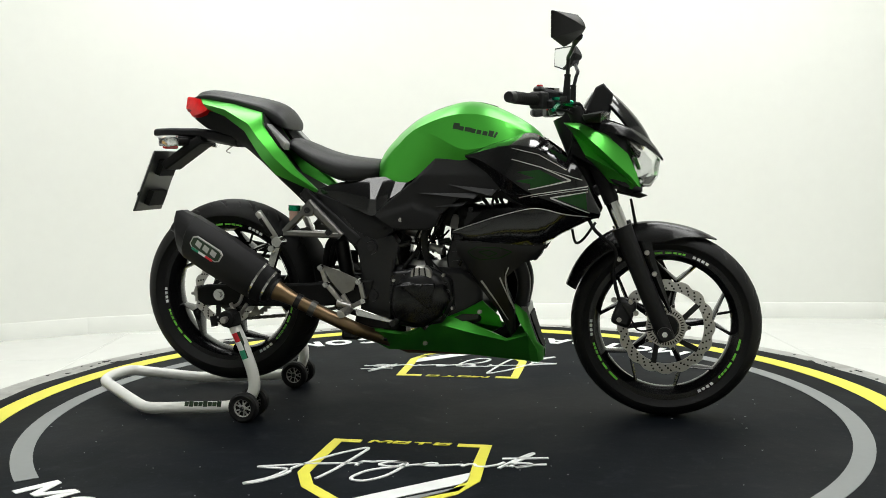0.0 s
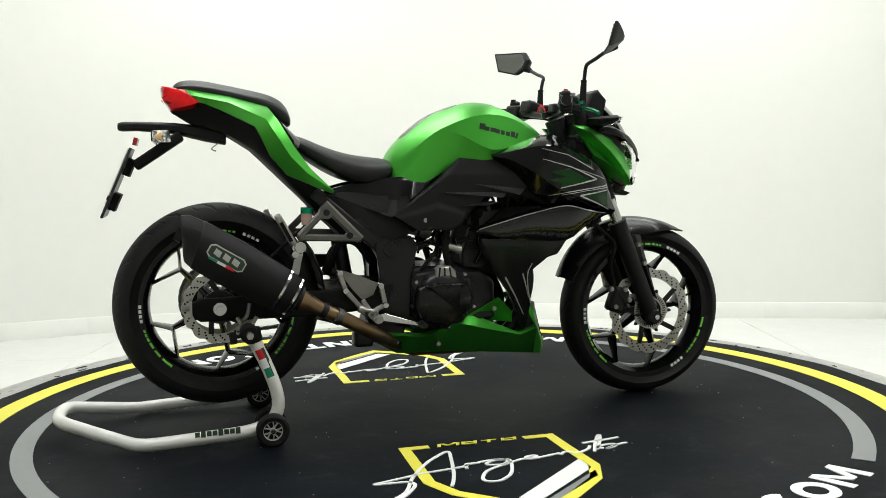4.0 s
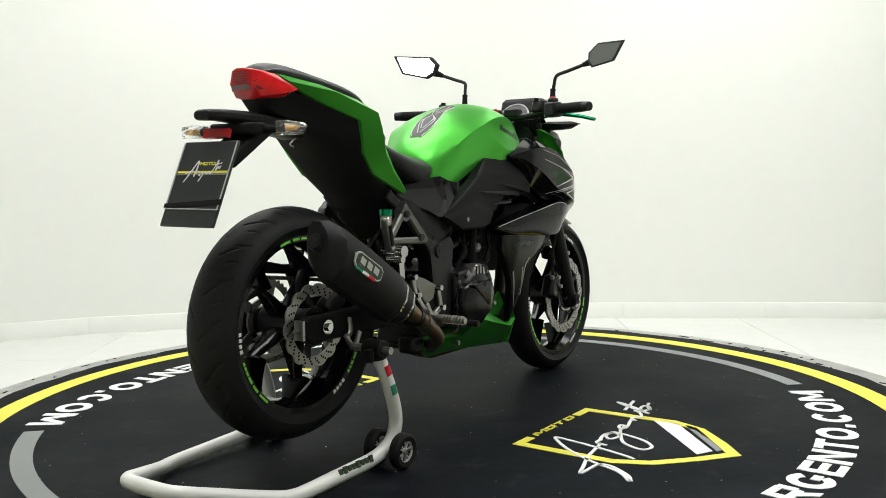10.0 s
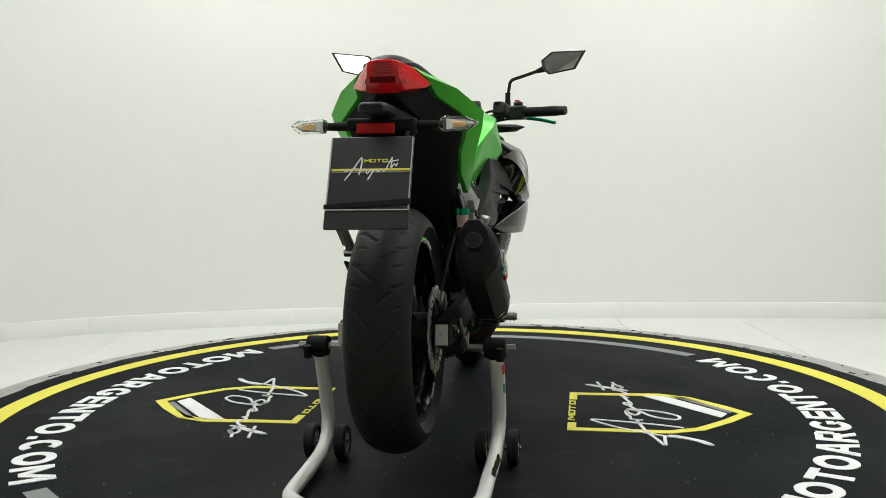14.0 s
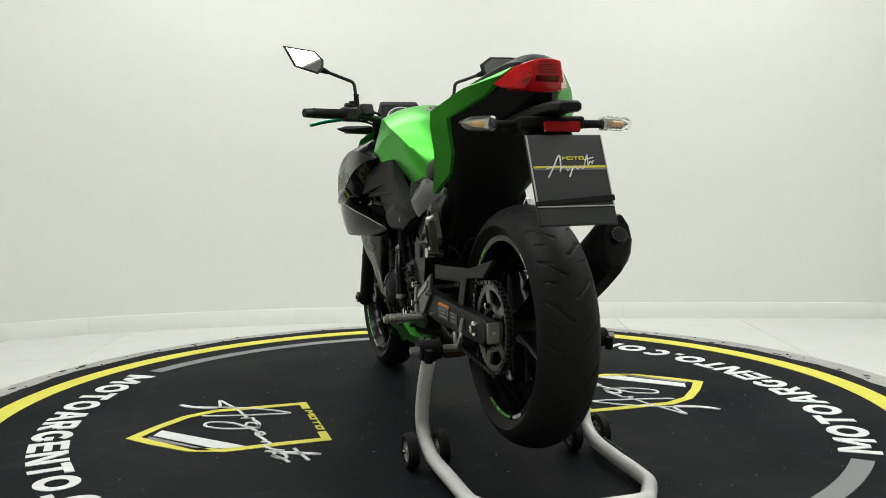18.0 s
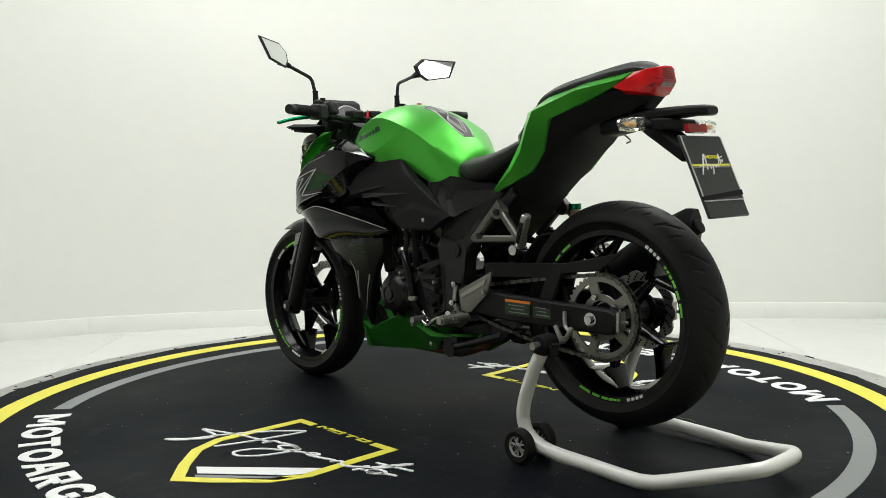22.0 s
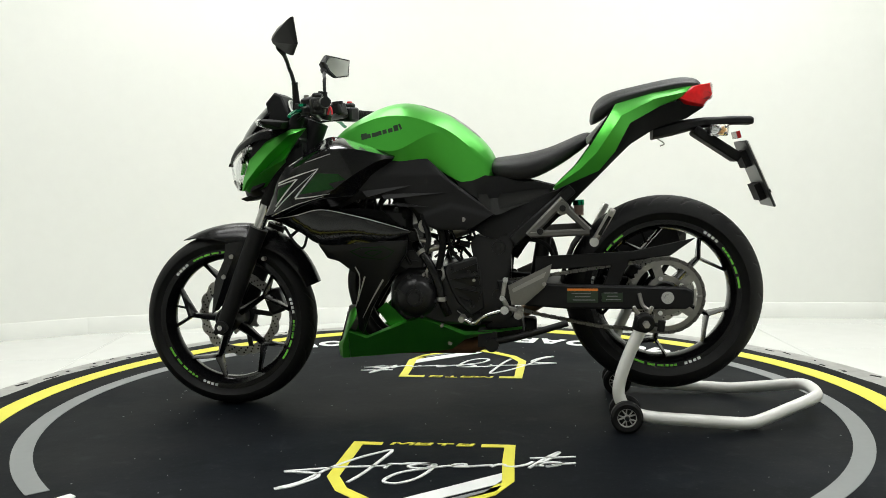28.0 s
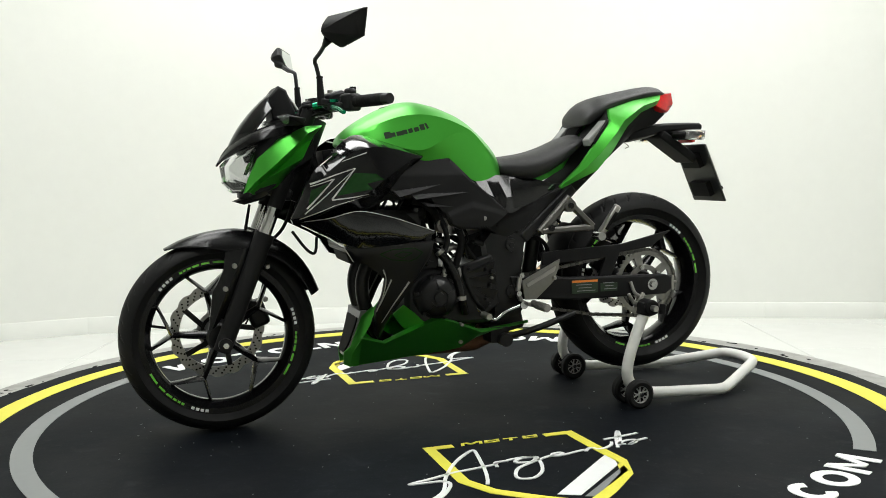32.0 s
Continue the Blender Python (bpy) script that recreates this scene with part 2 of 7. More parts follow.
def studs(name, pts, s, y0, y1, r0, r1, mat, parent, seg=12):
    """Bolts on one side, each a part of its own: (x, z) places, from s*y0 to s*y1."""
    for x, z in pts:
        b = bmesh.new()
        rod(b, (x, s * y0, z), (x, s * y1, z), r0, r1, seg)
        rod(b, (x, s * y1, z), (x, s * (y1 + 0.001), z), r1 * 0.5, r1 * 0.45, 6)
        part(name, b, mat, parent)


def both(half):
    """A closed ring from a half section (y from the middle top outwards and down), mirrored."""
    pts = list(half) + [V(p[0], -p[1], p[2]) for p in reversed(half) if abs(p[1]) > 1e-6]
    return pts


def facets(rows, s, thick=0.012, n=1):
    """A creased body panel: rows of (x, z, y) from its top edge to its bottom edge, mirrored by s, with returns thick deep."""
    bm = bmesh.new()
    fine = []
    for row in rows:
        pts = [V(x, s * y, z) for x, z, y in row]
        fine.append(spline(pts, n) if n > 1 else pts)
    face = [[bm.verts.new(p) for p in r] for r in fine]
    rear = [[bm.verts.new(p - V(0, s * thick, 0)) for p in r] for r in fine]
    m = len(fine[0])
    for a, b in ((face, 0), (rear, 1)):
        for r0, r1 in zip(a, a[1:]):
            for i in range(m - 1):
                bm.faces.new((r0[i], r0[i + 1], r1[i + 1], r1[i]))
    for k in range(len(fine) - 1):
        for i in (0, m - 1):
            bm.faces.new((face[k][i], face[k + 1][i], rear[k + 1][i], rear[k][i]))
    for k in (0, len(fine) - 1):
        for i in range(m - 1):
            bm.faces.new((face[k][i], face[k][i + 1], rear[k][i + 1], rear[k][i]))
    return bm


def painted(tree, pts, w0, w1, s, off=0.0012, steps=10):
    """A painted line of tapering width along (x, z) points, laid on the surface in tree as seen from its side."""
    fine = [Vector(pts[i]).lerp(Vector(pts[i + 1]), k / steps) for i in range(len(pts) - 1) for k in range(steps)] + [Vector(pts[-1])]
    bm = bmesh.new()
    rings = []
    for i, p in enumerate(fine):
        d = (fine[min(i + 1, len(fine) - 1)] - fine[max(i - 1, 0)]).normalized()
        w = w0 + (w1 - w0) * i / (len(fine) - 1)
        o = Vector((-d.y, d.x)) * w / 2
        quad = []
        for q, lift in ((p - o, -0.003), (p + o, -0.003), (p + o, off), (p - o, off)):
            hit = tree.ray_cast(V(q.x, s * 0.6, q.y), V(0, -s, 0))[0]
            if hit is None:
                quad = None
                break
            quad.append(hit + V(0, s * lift, 0))
        if quad:
            rings.append(quad)
    if len(rings) > 1:
        loft(bm, rings)
    return bm


# ---- the room ----
BACK = [(-4.8, 0.9), (-2.47, 2.14), (-2.06, 2.33), (-1.55, 2.46), (-0.89, 2.57), (0.2, 2.62), (1.12, 2.63), (1.96, 2.55), (2.67, 2.46), (4.8, 2.15)]
FRONT_Y = -5.2


def wall(name, plan, label, paint=None):
    bm = bmesh.new()
    n = len(plan)
    out = []
    for i, p in enumerate(plan):
        a, b = Vector(plan[max(i - 1, 0)]), Vector(plan[min(i + 1, n - 1)])
        d = (b - a).normalized()
        out.append(Vector(p) + Vector((-d.y, d.x)) * 0.15)
    rings = [[V(*p, FLOOR_Z - 0.05), V(*q, FLOOR_Z - 0.05), V(*q, CEIL_Z + 0.05), V(*p, CEIL_Z + 0.05)] for p, q in zip(plan, out)]
    loft(bm, rings)
    return tagged(part(name, bm, paint or WALL, None, sharp=20), label, "wall", kind="structure")


wall("wall_back", BACK, "plain white painted back wall bending in shallow angles")
wall("wall_right", [(4.8, 2.15), (4.8, FRONT_Y)], "plain white painted side wall")
wall("wall_left", [(-4.8, FRONT_Y), (-4.8, 0.9)], "plain white painted side wall")
wall("wall_front", [(4.8, FRONT_Y), (-4.8, FRONT_Y)], "plain white painted wall facing the platform")


def skirting():
    root = thing("baseboard", "low white painted skirting along the back wall", "skirting", kind="structure")
    for k, (a, b) in enumerate(zip(BACK, BACK[1:])):
        a, b = Vector(a), Vector(b)
        d = (b - a).normalized()
        nrm = Vector((d.y, -d.x))
        bm = bmesh.new()
        sect = [(0.0, 0.0), (0.014, 0.0), (0.014, 0.088), (0.008, 0.096), (0.0, 0.096)]
        g = 0.001
        loft(bm, [[V(p.x + nrm.x * o, p.y + nrm.y * o, FLOOR_Z + h) for o, h in sect] for p in (a + d * g, b - d * g)])
        part("skirting_board", bm, WALL, root)


skirting()

bm = bmesh.new()
box(bm, (9.9, 8.2, 0.1), pose(0, -1.2, FLOOR_Z - 0.056))
floor = tagged(part("floor", bm, GROUT, None), "white glossy tiled showroom floor", "floor", kind="structure")
bm = bmesh.new()
box(bm, (9.9, 8.2, 0.1), pose(0, -1.2, CEIL_Z + 0.06))
tagged(part("ceiling", bm, CEILING, None), "plain white ceiling", "ceiling", kind="structure")

for lx, ly in LAMPS:
    fix = thing("ceiling_light", "flat white ceiling panel light switched on", "ceiling light", pose(lx, ly, CEIL_Z), group="ceiling panel lights")
    bm = bmesh.new()
    for sx, sy, px, py in ((1.6, 0.05, 0, 0.475), (1.6, 0.05, 0, -0.475), (0.05, 0.9, 0.775, 0), (0.05, 0.9, -0.775, 0)):
        box(bm, (sx, sy, 0.05), pose(px, py, -0.02))
    part("frame", bm, POWDER, fix)
    bm = bmesh.new()
    box(bm, (1.5, 0.9, 0.02), pose(0, 0, -0.01))
    part("diffuser", bm, GLOW, fix)

# ---- the turning platform and its mat ----
platform = thing("turntable", "round low turning platform of worn pale board", "turntable")
bm = bmesh.new()
ring = [(0.0, FLOOR_Z + 0.02), (1.60, FLOOR_Z + 0.02), (1.64, FLOOR_Z + 0.03), (1.672, -0.030), (1.674, -0.014), (1.668, -0.006), (0.0, -0.006)]
seg = 128
loops = [[bm.verts.new((r * math.cos(2 * math.pi * k / seg), r * math.sin(2 * math.pi * k / seg), z)) for k in range(seg)] for r, z in ring[1:-1]]
for a, b in zip(loops, loops[1:]):
    for k in range(seg):
        bm.faces.new((a[k], a[(k + 1) % seg], b[(k + 1) % seg], b[k]))
bm.faces.new(loops[0])
bm.faces.new(loops[-1])
part("board", bm, PLATFORM, platform)
# dark ring that paints the shadow gap along the board's outer edge
bm = bmesh.new()
lathe_pts = [(1.6725, -0.034), (1.6765, -0.034), (1.6765, -0.016), (1.6725, -0.016)]
rows = [[bm.verts.new((r * math.cos(2 * math.pi * k / 160), r * math.sin(2 * math.pi * k / 160), z)) for r, z in lathe_pts] for k in range(160)]
for k in range(160):
    p, q = rows[k], rows[(k + 1) % 160]
    for i in range(4):
        bm.faces.new((p[i], p[(i + 1) % 4], q[(i + 1) % 4], q[i]))
part("edge_shade", bm, DARK, platform, "dark band standing in for the shadow gap at the edge")
bm = bmesh.new()
rod(bm, (0, 0, FLOOR_Z), (0, 0, FLOOR_Z + 0.03), 1.2, 1.2, 64)
part("base_ring", bm, DARK, platform)

# chips and scuffs where the board's edge is worn
rnd = random.Random(31)
bm = bmesh.new()
for k in range(90):
    a, r = rnd.random() * 6.283, rnd.uniform(1.585, 1.660)
    w, h = 0.006 + 0.05 * rnd.random() ** 3, 0.004 + 0.010 * rnd.random()
    box(bm, (h, w, 0.002), pose(r * math.cos(a), r * math.sin(a), -0.0055, 0, 0, math.degrees(a) + rnd.uniform(-25, 25)))
tagged(part("edge_wear", bm, DARK, platform, "dark chips in the worn edge"), kind="stuff")

mat_ob = thing("floor_mat", "round charcoal rubber mat with yellow ring and printed emblems", "mat")


def flat(pts, z0=-0.003, z1=0.0015):
    bm = bmesh.new()
    loft(bm, [[V(x, y, z) for x, y in pts] for z in (z0, z1)])
    return bm


def annulus(r0, r1, a0, a1, z0=-0.003, z1=0.0015, seg=96):
    bm = bmesh.new()
    full = a1 - a0 >= 360
    cnt = seg if full else seg + 1
    rows = []
    for k in range(cnt):
        a = radians(a0 + (a1 - a0) * k / seg)
        c, s = math.cos(a), math.sin(a)
        rows.append([bm.verts.new((r * c, r * s, z)) for r, z in ((r0, z0), (r1, z0), (r1, z1), (r0, z1))])
    for k in range(seg):
        p, q = rows[k], rows[(k + 1) % cnt]
        for i in range(4):
            j = (i + 1) % 4
            bm.faces.new((p[i], p[j], q[j], q[i]))
    if not full:
        bm.faces.new(rows[0])
        bm.faces.new(rows[-1][::-1])
    return bm


bm = flat([(-0.008 + (1.562 + 0.006 * math.sin(k * 0.9) + 0.005 * math.sin(k * 2.3)) * math.cos(2 * math.pi * k / 160), 0.010 + (1.562 + 0.006 * math.sin(k * 0.9)) * math.sin(2 * math.pi * k / 160)) for k in range(160)], -0.006, 0.0)
part("rubber_sheet", bm, MAT, mat_ob)
part("yellow_ring", annulus(1.404, 1.480, 0, 360, seg=160), YELLOW, mat_ob, "yellow printed ring")
# each band of lettering follows a flatter arc of its own: middle and angles
TEXT = [(-0.29, -0.02, -32.4, 38.0), (0.28, 0.03, 149.8, 220.2)]
part("grey_arc", annulus(1.240, 1.298, 49.3, 139.5), GREY, mat_ob, "grey printed arc")
part("grey_arc", annulus(1.240, 1.298, 230.0, 317.5), GREY, mat_ob, "grey printed arc")


def ribbon(pts, w, z0=-0.002, z1=0.0025, n=6):
    """A flat painted stroke of width w along a smooth line."""
    path = spline([V(*p, 0) for p in pts], n)
    rings = []
    for i, p in enumerate(path):
        d = path[min(i + 1, len(path) - 1)] - path[max(i - 1, 0)]
        if d.length < 1e-6:
            continue
        d.normalize()
        o = V(-d.y, d.x, 0) * w / 2
        rings.append([p - o + V(0, 0, z0), p + o + V(0, 0, z0), p + o + V(0, 0, z1), p - o + V(0, 0, z1)])
    bm = bmesh.new()
    loft(bm, rings)
    return bm


def bend(bm, r, a, cx=0.0, cy=0.0):
    """Wraps flat print (x along the arc, y inwards) round a middle."""
    for v in bm.verts:
        t = radians(a) + v.co.x / r
        rr = r - v.co.y
        v.co.x, v.co.y = cx + rr * math.cos(t), cy + rr * math.sin(t)
    return bm


def ring_print(h, w, t):
    """An oval ring of height h, width w and stroke t."""
    bm = bmesh.new()
    seg = 28
    rows = []
    for k in range(seg):
        a = 2 * math.pi * k / seg
        c, s = math.cos(a), math.sin(a)
        o, i = (w / 2 * c, h / 2 * s), ((w / 2 - t) * c, (h / 2 - t) * s)
        rows.append([bm.verts.new((*p, z)) for p, z in ((i, -0.003), (o, -0.003), (o, 0.0015), (i, 0.0015))])
    for k in range(seg):
        p, q = rows[k], rows[(k + 1) % seg]
        for i in range(4):
            j = (i + 1) % 4
            bm.faces.new((p[i], p[j], q[j], q[i]))
    return bm


def bar_print(w, h, x=0.0, y=0.0, lean=0.0):
    return flat([(x - w / 2 - lean, y - h / 2), (x + w / 2 - lean, y - h / 2), (x + w / 2 + lean, y + h / 2), (x - w / 2 + lean, y + h / 2)])


def arc_print(h, w, t, a0, a1):
    """An open oval arc of stroke t, from a0 to a1 degrees."""
    bm = bmesh.new()
    rings = []
    for k in range(25):
        a = radians(a0 + (a1 - a0) * k / 24)
        c, s_ = math.cos(a), math.sin(a)
        o, i = (w / 2 * c, h / 2 * s_), ((w / 2 - t) * c, (h / 2 - t) * s_)
        rings.append([V(*p, z) for p, z in ((i, -0.003), (o, -0.003), (o, 0.0015), (i, 0.0015))])
    loft(bm, rings)
    return bm


def slant_print(x0, y0, x1, y1, w):
    """A slanting stroke of width w along x."""
    return flat([(x0 - w / 2, y0), (x0 + w / 2, y0), (x1 + w / 2, y1), (x1 - w / 2, y1)])


def joined(pieces):
    """Several flat prints as one."""
    whole = bmesh.new()
    for k, p in enumerate(pieces):
        bmesh.ops.translate(p, verts=p.verts, vec=(0, 0, 0.0004 * k))
        me = bpy.data.meshes.new("tmp")
        p.to_mesh(me)
        p.free()
        whole.from_mesh(me)
        bpy.data.meshes.remove(me)
    return whole


# white marks of the lettering's size, two bands round the edge
MARKS = "motoargentodcom"
WIDE = {"m": 1.42, "o": 1.22, "t": 0.98, "a": 1.15, "r": 1.0, "g": 1.16, "e": 0.92, "n": 1.12, "d": 0.48, "c": 1.1}
MH, MW = 0.112, 0.028
TR = 1.484
for tx, ty, a0, a1 in TEXT:
    total = sum(WIDE[c] for c in MARKS)
    at = a0
    for c in MARKS:
        step = (a1 - a0) * WIDE[c] / total
        mid = at + step / 2
        at += step
        w = radians(step) * TR * 0.88
        if c == "o":
            pieces = [ring_print(MH * 1.04, w, MW)]
        elif c == "g":
            pieces = [arc_print(MH * 1.04, w, MW, 40, 330), bar_print(w * 0.34, MW * 0.85, w * 0.26, -0.006)]
        elif c == "c":
            pieces = [arc_print(MH * 1.04, w, MW, 45, 315)]
        elif c == "m":
            pieces = [bar_print(MW, MH, -w / 2 + MW / 2), bar_print(MW, MH, w / 2 - MW / 2), slant_print(-w / 2 + MW * 0.6, MH / 2, 0, -MH * 0.30, MW * 0.95), slant_print(w / 2 - MW * 0.6, MH / 2, 0, -MH * 0.30, MW * 0.95)]
        elif c == "n":
            pieces = [bar_print(MW, MH, -w / 2 + MW / 2), bar_print(MW, MH, w / 2 - MW / 2), slant_print(-w / 2 + MW * 0.7, MH / 2, w / 2 - MW * 0.7, -MH / 2, MW)]
        elif c == "e":
            pieces = [bar_print(MW, MH, -w / 2 + MW / 2)] + [bar_print(w, MW * 0.82, 0, dy) for dy in (-MH / 2 + MW * 0.41, 0, MH / 2 - MW * 0.41)]
        elif c == "a":
            pieces = [slant_print(-w / 2 + MW * 0.5, -MH / 2, -0.004, MH / 2, MW), slant_print(w / 2 - MW * 0.5, -MH / 2, 0.004, MH / 2, MW), bar_print(w * 0.55, MW * 0.75, 0, -0.016)]
        elif c == "r":
            pieces = [bar_print(MW, MH, -w / 2 + MW / 2), bar_print(w * 0.8, MW * 0.8, -0.006, MH / 2 - MW * 0.4), bar_print(w * 0.8, MW * 0.8, -0.006, -0.004), bar_print(MW * 0.9, 0.05, w / 2 - MW * 0.62, 0.026), slant_print(w / 2 - MW * 0.55, -MH / 2, 0.002, -0.012, MW)]
        elif c == "t":
            pieces = [bar_print(MW, MH), bar_print(w, MW * 0.9, 0, MH / 2 - MW * 0.45)]
        else:
            pieces = [bar_print(MW, MW, 0, -MH / 2 + MW / 2)]
        part("white_mark", bend(joined(pieces), TR, mid, tx, ty), WHITE, mat_ob)

# crumbs and dust on the mat
rnd = random.Random(5)
bm = bmesh.new()
for k in range(150):
    r, a = 1.24 * math.sqrt(rnd.random()), rnd.random() * 6.283
    box(bm, (0.0015 + 0.004 * rnd.random() ** 3, 0.0015 + 0.003 * rnd.random(), 0.0012), pose(r * math.cos(a), r * math.sin(a), 0.0008, 0, 0, rnd.random() * 180))
tagged(part("crumbs", bm, GREY, mat_ob, "pale crumbs and dust"), kind="stuff")


def emblem(m, parent, scale=1.0, z=0.0, stripes=True):
    """A shield outline with two slanting stripes, small bars along its open top and a flowing signature-like stroke."""

    def lay(bm):
        bmesh.ops.transform(bm, matrix=m @ Matrix.Diagonal((scale, scale, 1, 1)), verts=bm.verts)
        return bm

    # u to the reader's right, v downwards, drawn as x = u, y = -v
    def P(pts):
        return [(u, -v) for u, v in pts]

    right = [(0.14, 0.0), (0.235, 0.0), (0.238, 0.14), (0.245, 0.30), (0.205, 0.40), (0.10, 0.50), (0.012, 0.568)]
    left = [(-0.14, 0.0), (-0.225, 0.0), (-0.228, 0.14), (-0.230, 0.30), (-0.185, 0.40), (-0.09, 0.49), (0.012, 0.568)]
    for side in (right, left):
        outer = P(side[1:])
        inner = []
        for i, p in enumerate(outer):
            a, b = Vector(outer[max(i - 1, 0)]), Vector(outer[min(i + 1, len(outer) - 1)])
            d = (b - a).normalized()
            o = Vector((-d.y, d.x)) * 0.032
            if side is right:
                o = -o
            inner.append((p[0] + o.x, p[1] + o.y))
        inner[-1] = (0.012, -0.526)
        sgn = 1 if side is right else -1
        inner[0] = (outer[0][0] - 0.03 * sgn, -0.026)
        pts = [P([side[0]])[0], *outer, *reversed(inner), (side[0][0], -0.026)]
        part("shield_line", lay(flat(pts)), YELLOW, parent)
    if stripes:
        part("white_stripe", lay(flat(P([(0.212, 0.24), (0.215, 0.315), (0.01, 0.49), (-0.04, 0.465)]))), WHITE, parent)
        part("grey_stripe", lay(flat(P([(0.215, 0.335), (0.205, 0.375), (0.035, 0.51), (0.015, 0.50)]))), GREY, parent)
    # the word along the open top, wide slanting letters
    tv, bv, th = 0.000, 0.022, 0.0055

    def slab(pts):
        return flat(P([(u + (bv - v) * 0.28, v) for u, v in pts]))

    def bars(*rects):
        return joined([slab([(u0, v0), (u1, v0), (u1, v1), (u0, v1)]) for u0, v0, u1, v1 in rects])

    m_ = joined([slab([(-0.118, tv), (-0.108, tv), (-0.108, bv), (-0.118, bv)]), slab([(-0.064, tv), (-0.054, tv), (-0.054, bv), (-0.064, bv)]), slab([(-0.112, tv), (-0.100, tv), (-0.082, 0.017), (-0.090, 0.017)]), slab([(-0.072, tv), (-0.060, tv), (-0.082, 0.017), (-0.090, 0.017)])])
    part("yellow_letter", lay(m_), YELLOW, parent)
    for u in (-0.048, 0.070):
        part("yellow_letter", lay(bars((u, tv, u + 0.046, tv + th), (u, bv - th, u + 0.046, bv), (u, tv, u + 0.010, bv), (u + 0.036, tv, u + 0.046, bv))), YELLOW, parent)
    part("yellow_letter", lay(bars((0.010, tv, 0.056, tv + th), (0.028, tv, 0.038, bv))), YELLOW, parent)

    def stroke(pts, w=0.0095):
        part("white_stroke", lay(ribbon(P(pts), w, n=7)), WHITE, parent)

    stroke([(-0.335, 0.404), (-0.299, 0.380), (-0.261, 0.326), (-0.252, 0.296), (-0.267, 0.279), (-0.299, 0.276), (-0.347, 0.272), (-0.289, 0.253), (-0.220, 0.230), (-0.162, 0.219), (-0.104, 0.209), (-0.084, 0.199)])
    stroke([(-0.336, 0.400), (-0.285, 0.347), (-0.245, 0.252), (-0.186, 0.155), (-0.133, 0.095), (-0.102, 0.074), (-0.112, 0.139), (-0.136, 0.246), (-0.156, 0.311), (-0.168, 0.340)])
    stroke([(-0.095, 0.227), (-0.088, 0.195), (-0.074, 0.190), (-0.054, 0.190), (-0.044, 0.185), (-0.003, 0.179), (0.028, 0.192), (0.007, 0.220), (-0.027, 0.216), (-0.034, 0.203), (-0.006, 0.184), (0.035, 0.188)])
    stroke([(0.035, 0.188), (0.023, 0.242), (-0.001, 0.299), (-0.040, 0.337), (-0.073, 0.334), (-0.078, 0.309), (-0.048, 0.257), (0.015, 0.220), (0.065, 0.196)])
    stroke([(0.065, 0.196), (0.109, 0.191), (0.109, 0.177), (0.086, 0.182), (0.080, 0.196), (0.105, 0.200), (0.161, 0.185), (0.183, 0.180)])
    stroke([(0.180, 0.194), (0.197, 0.175), (0.212, 0.175), (0.219, 0.188), (0.241, 0.188), (0.271, 0.169), (0.287, 0.145)])
    stroke([(0.278, 0.196), (0.310, 0.130), (0.344, 0.071), (0.356, 0.060), (0.334, 0.110), (0.293, 0.178)])
    stroke([(0.278, 0.116), (0.342, 0.105), (0.399, 0.094)])
    stroke([(0.315, 0.177), (0.301, 0.168), (0.324, 0.149), (0.357, 0.148), (0.353, 0.167), (0.322, 0.182), (0.361, 0.158), (0.398, 0.147)])


def uv_frame(cx, cy, ang):
    """Laid flat at cx, cy; ang is the direction of the reader's right."""
    return Matrix.Translation((cx, cy, 0)) @ Matrix.Rotation(radians(ang), 4, "Z")


emblem(uv_frame(0.4124, 0.0116, 94.1), mat_ob, 1.0095)
emblem(uv_frame(-0.4164, -0.0520, 274.3), mat_ob, 1.0095)


# ---- the motorcycle: x forwards, y to its left, z up, standing on the mat ----
bike = thing("motorcycle", "green and black naked sports motorcycle held upright by a rear stand", "motorcycle")
FWX, FWZ, FWR = 1.420, 0.290, 0.291
RWX, RWZ, RWR = 0.0, 0.382, 0.307


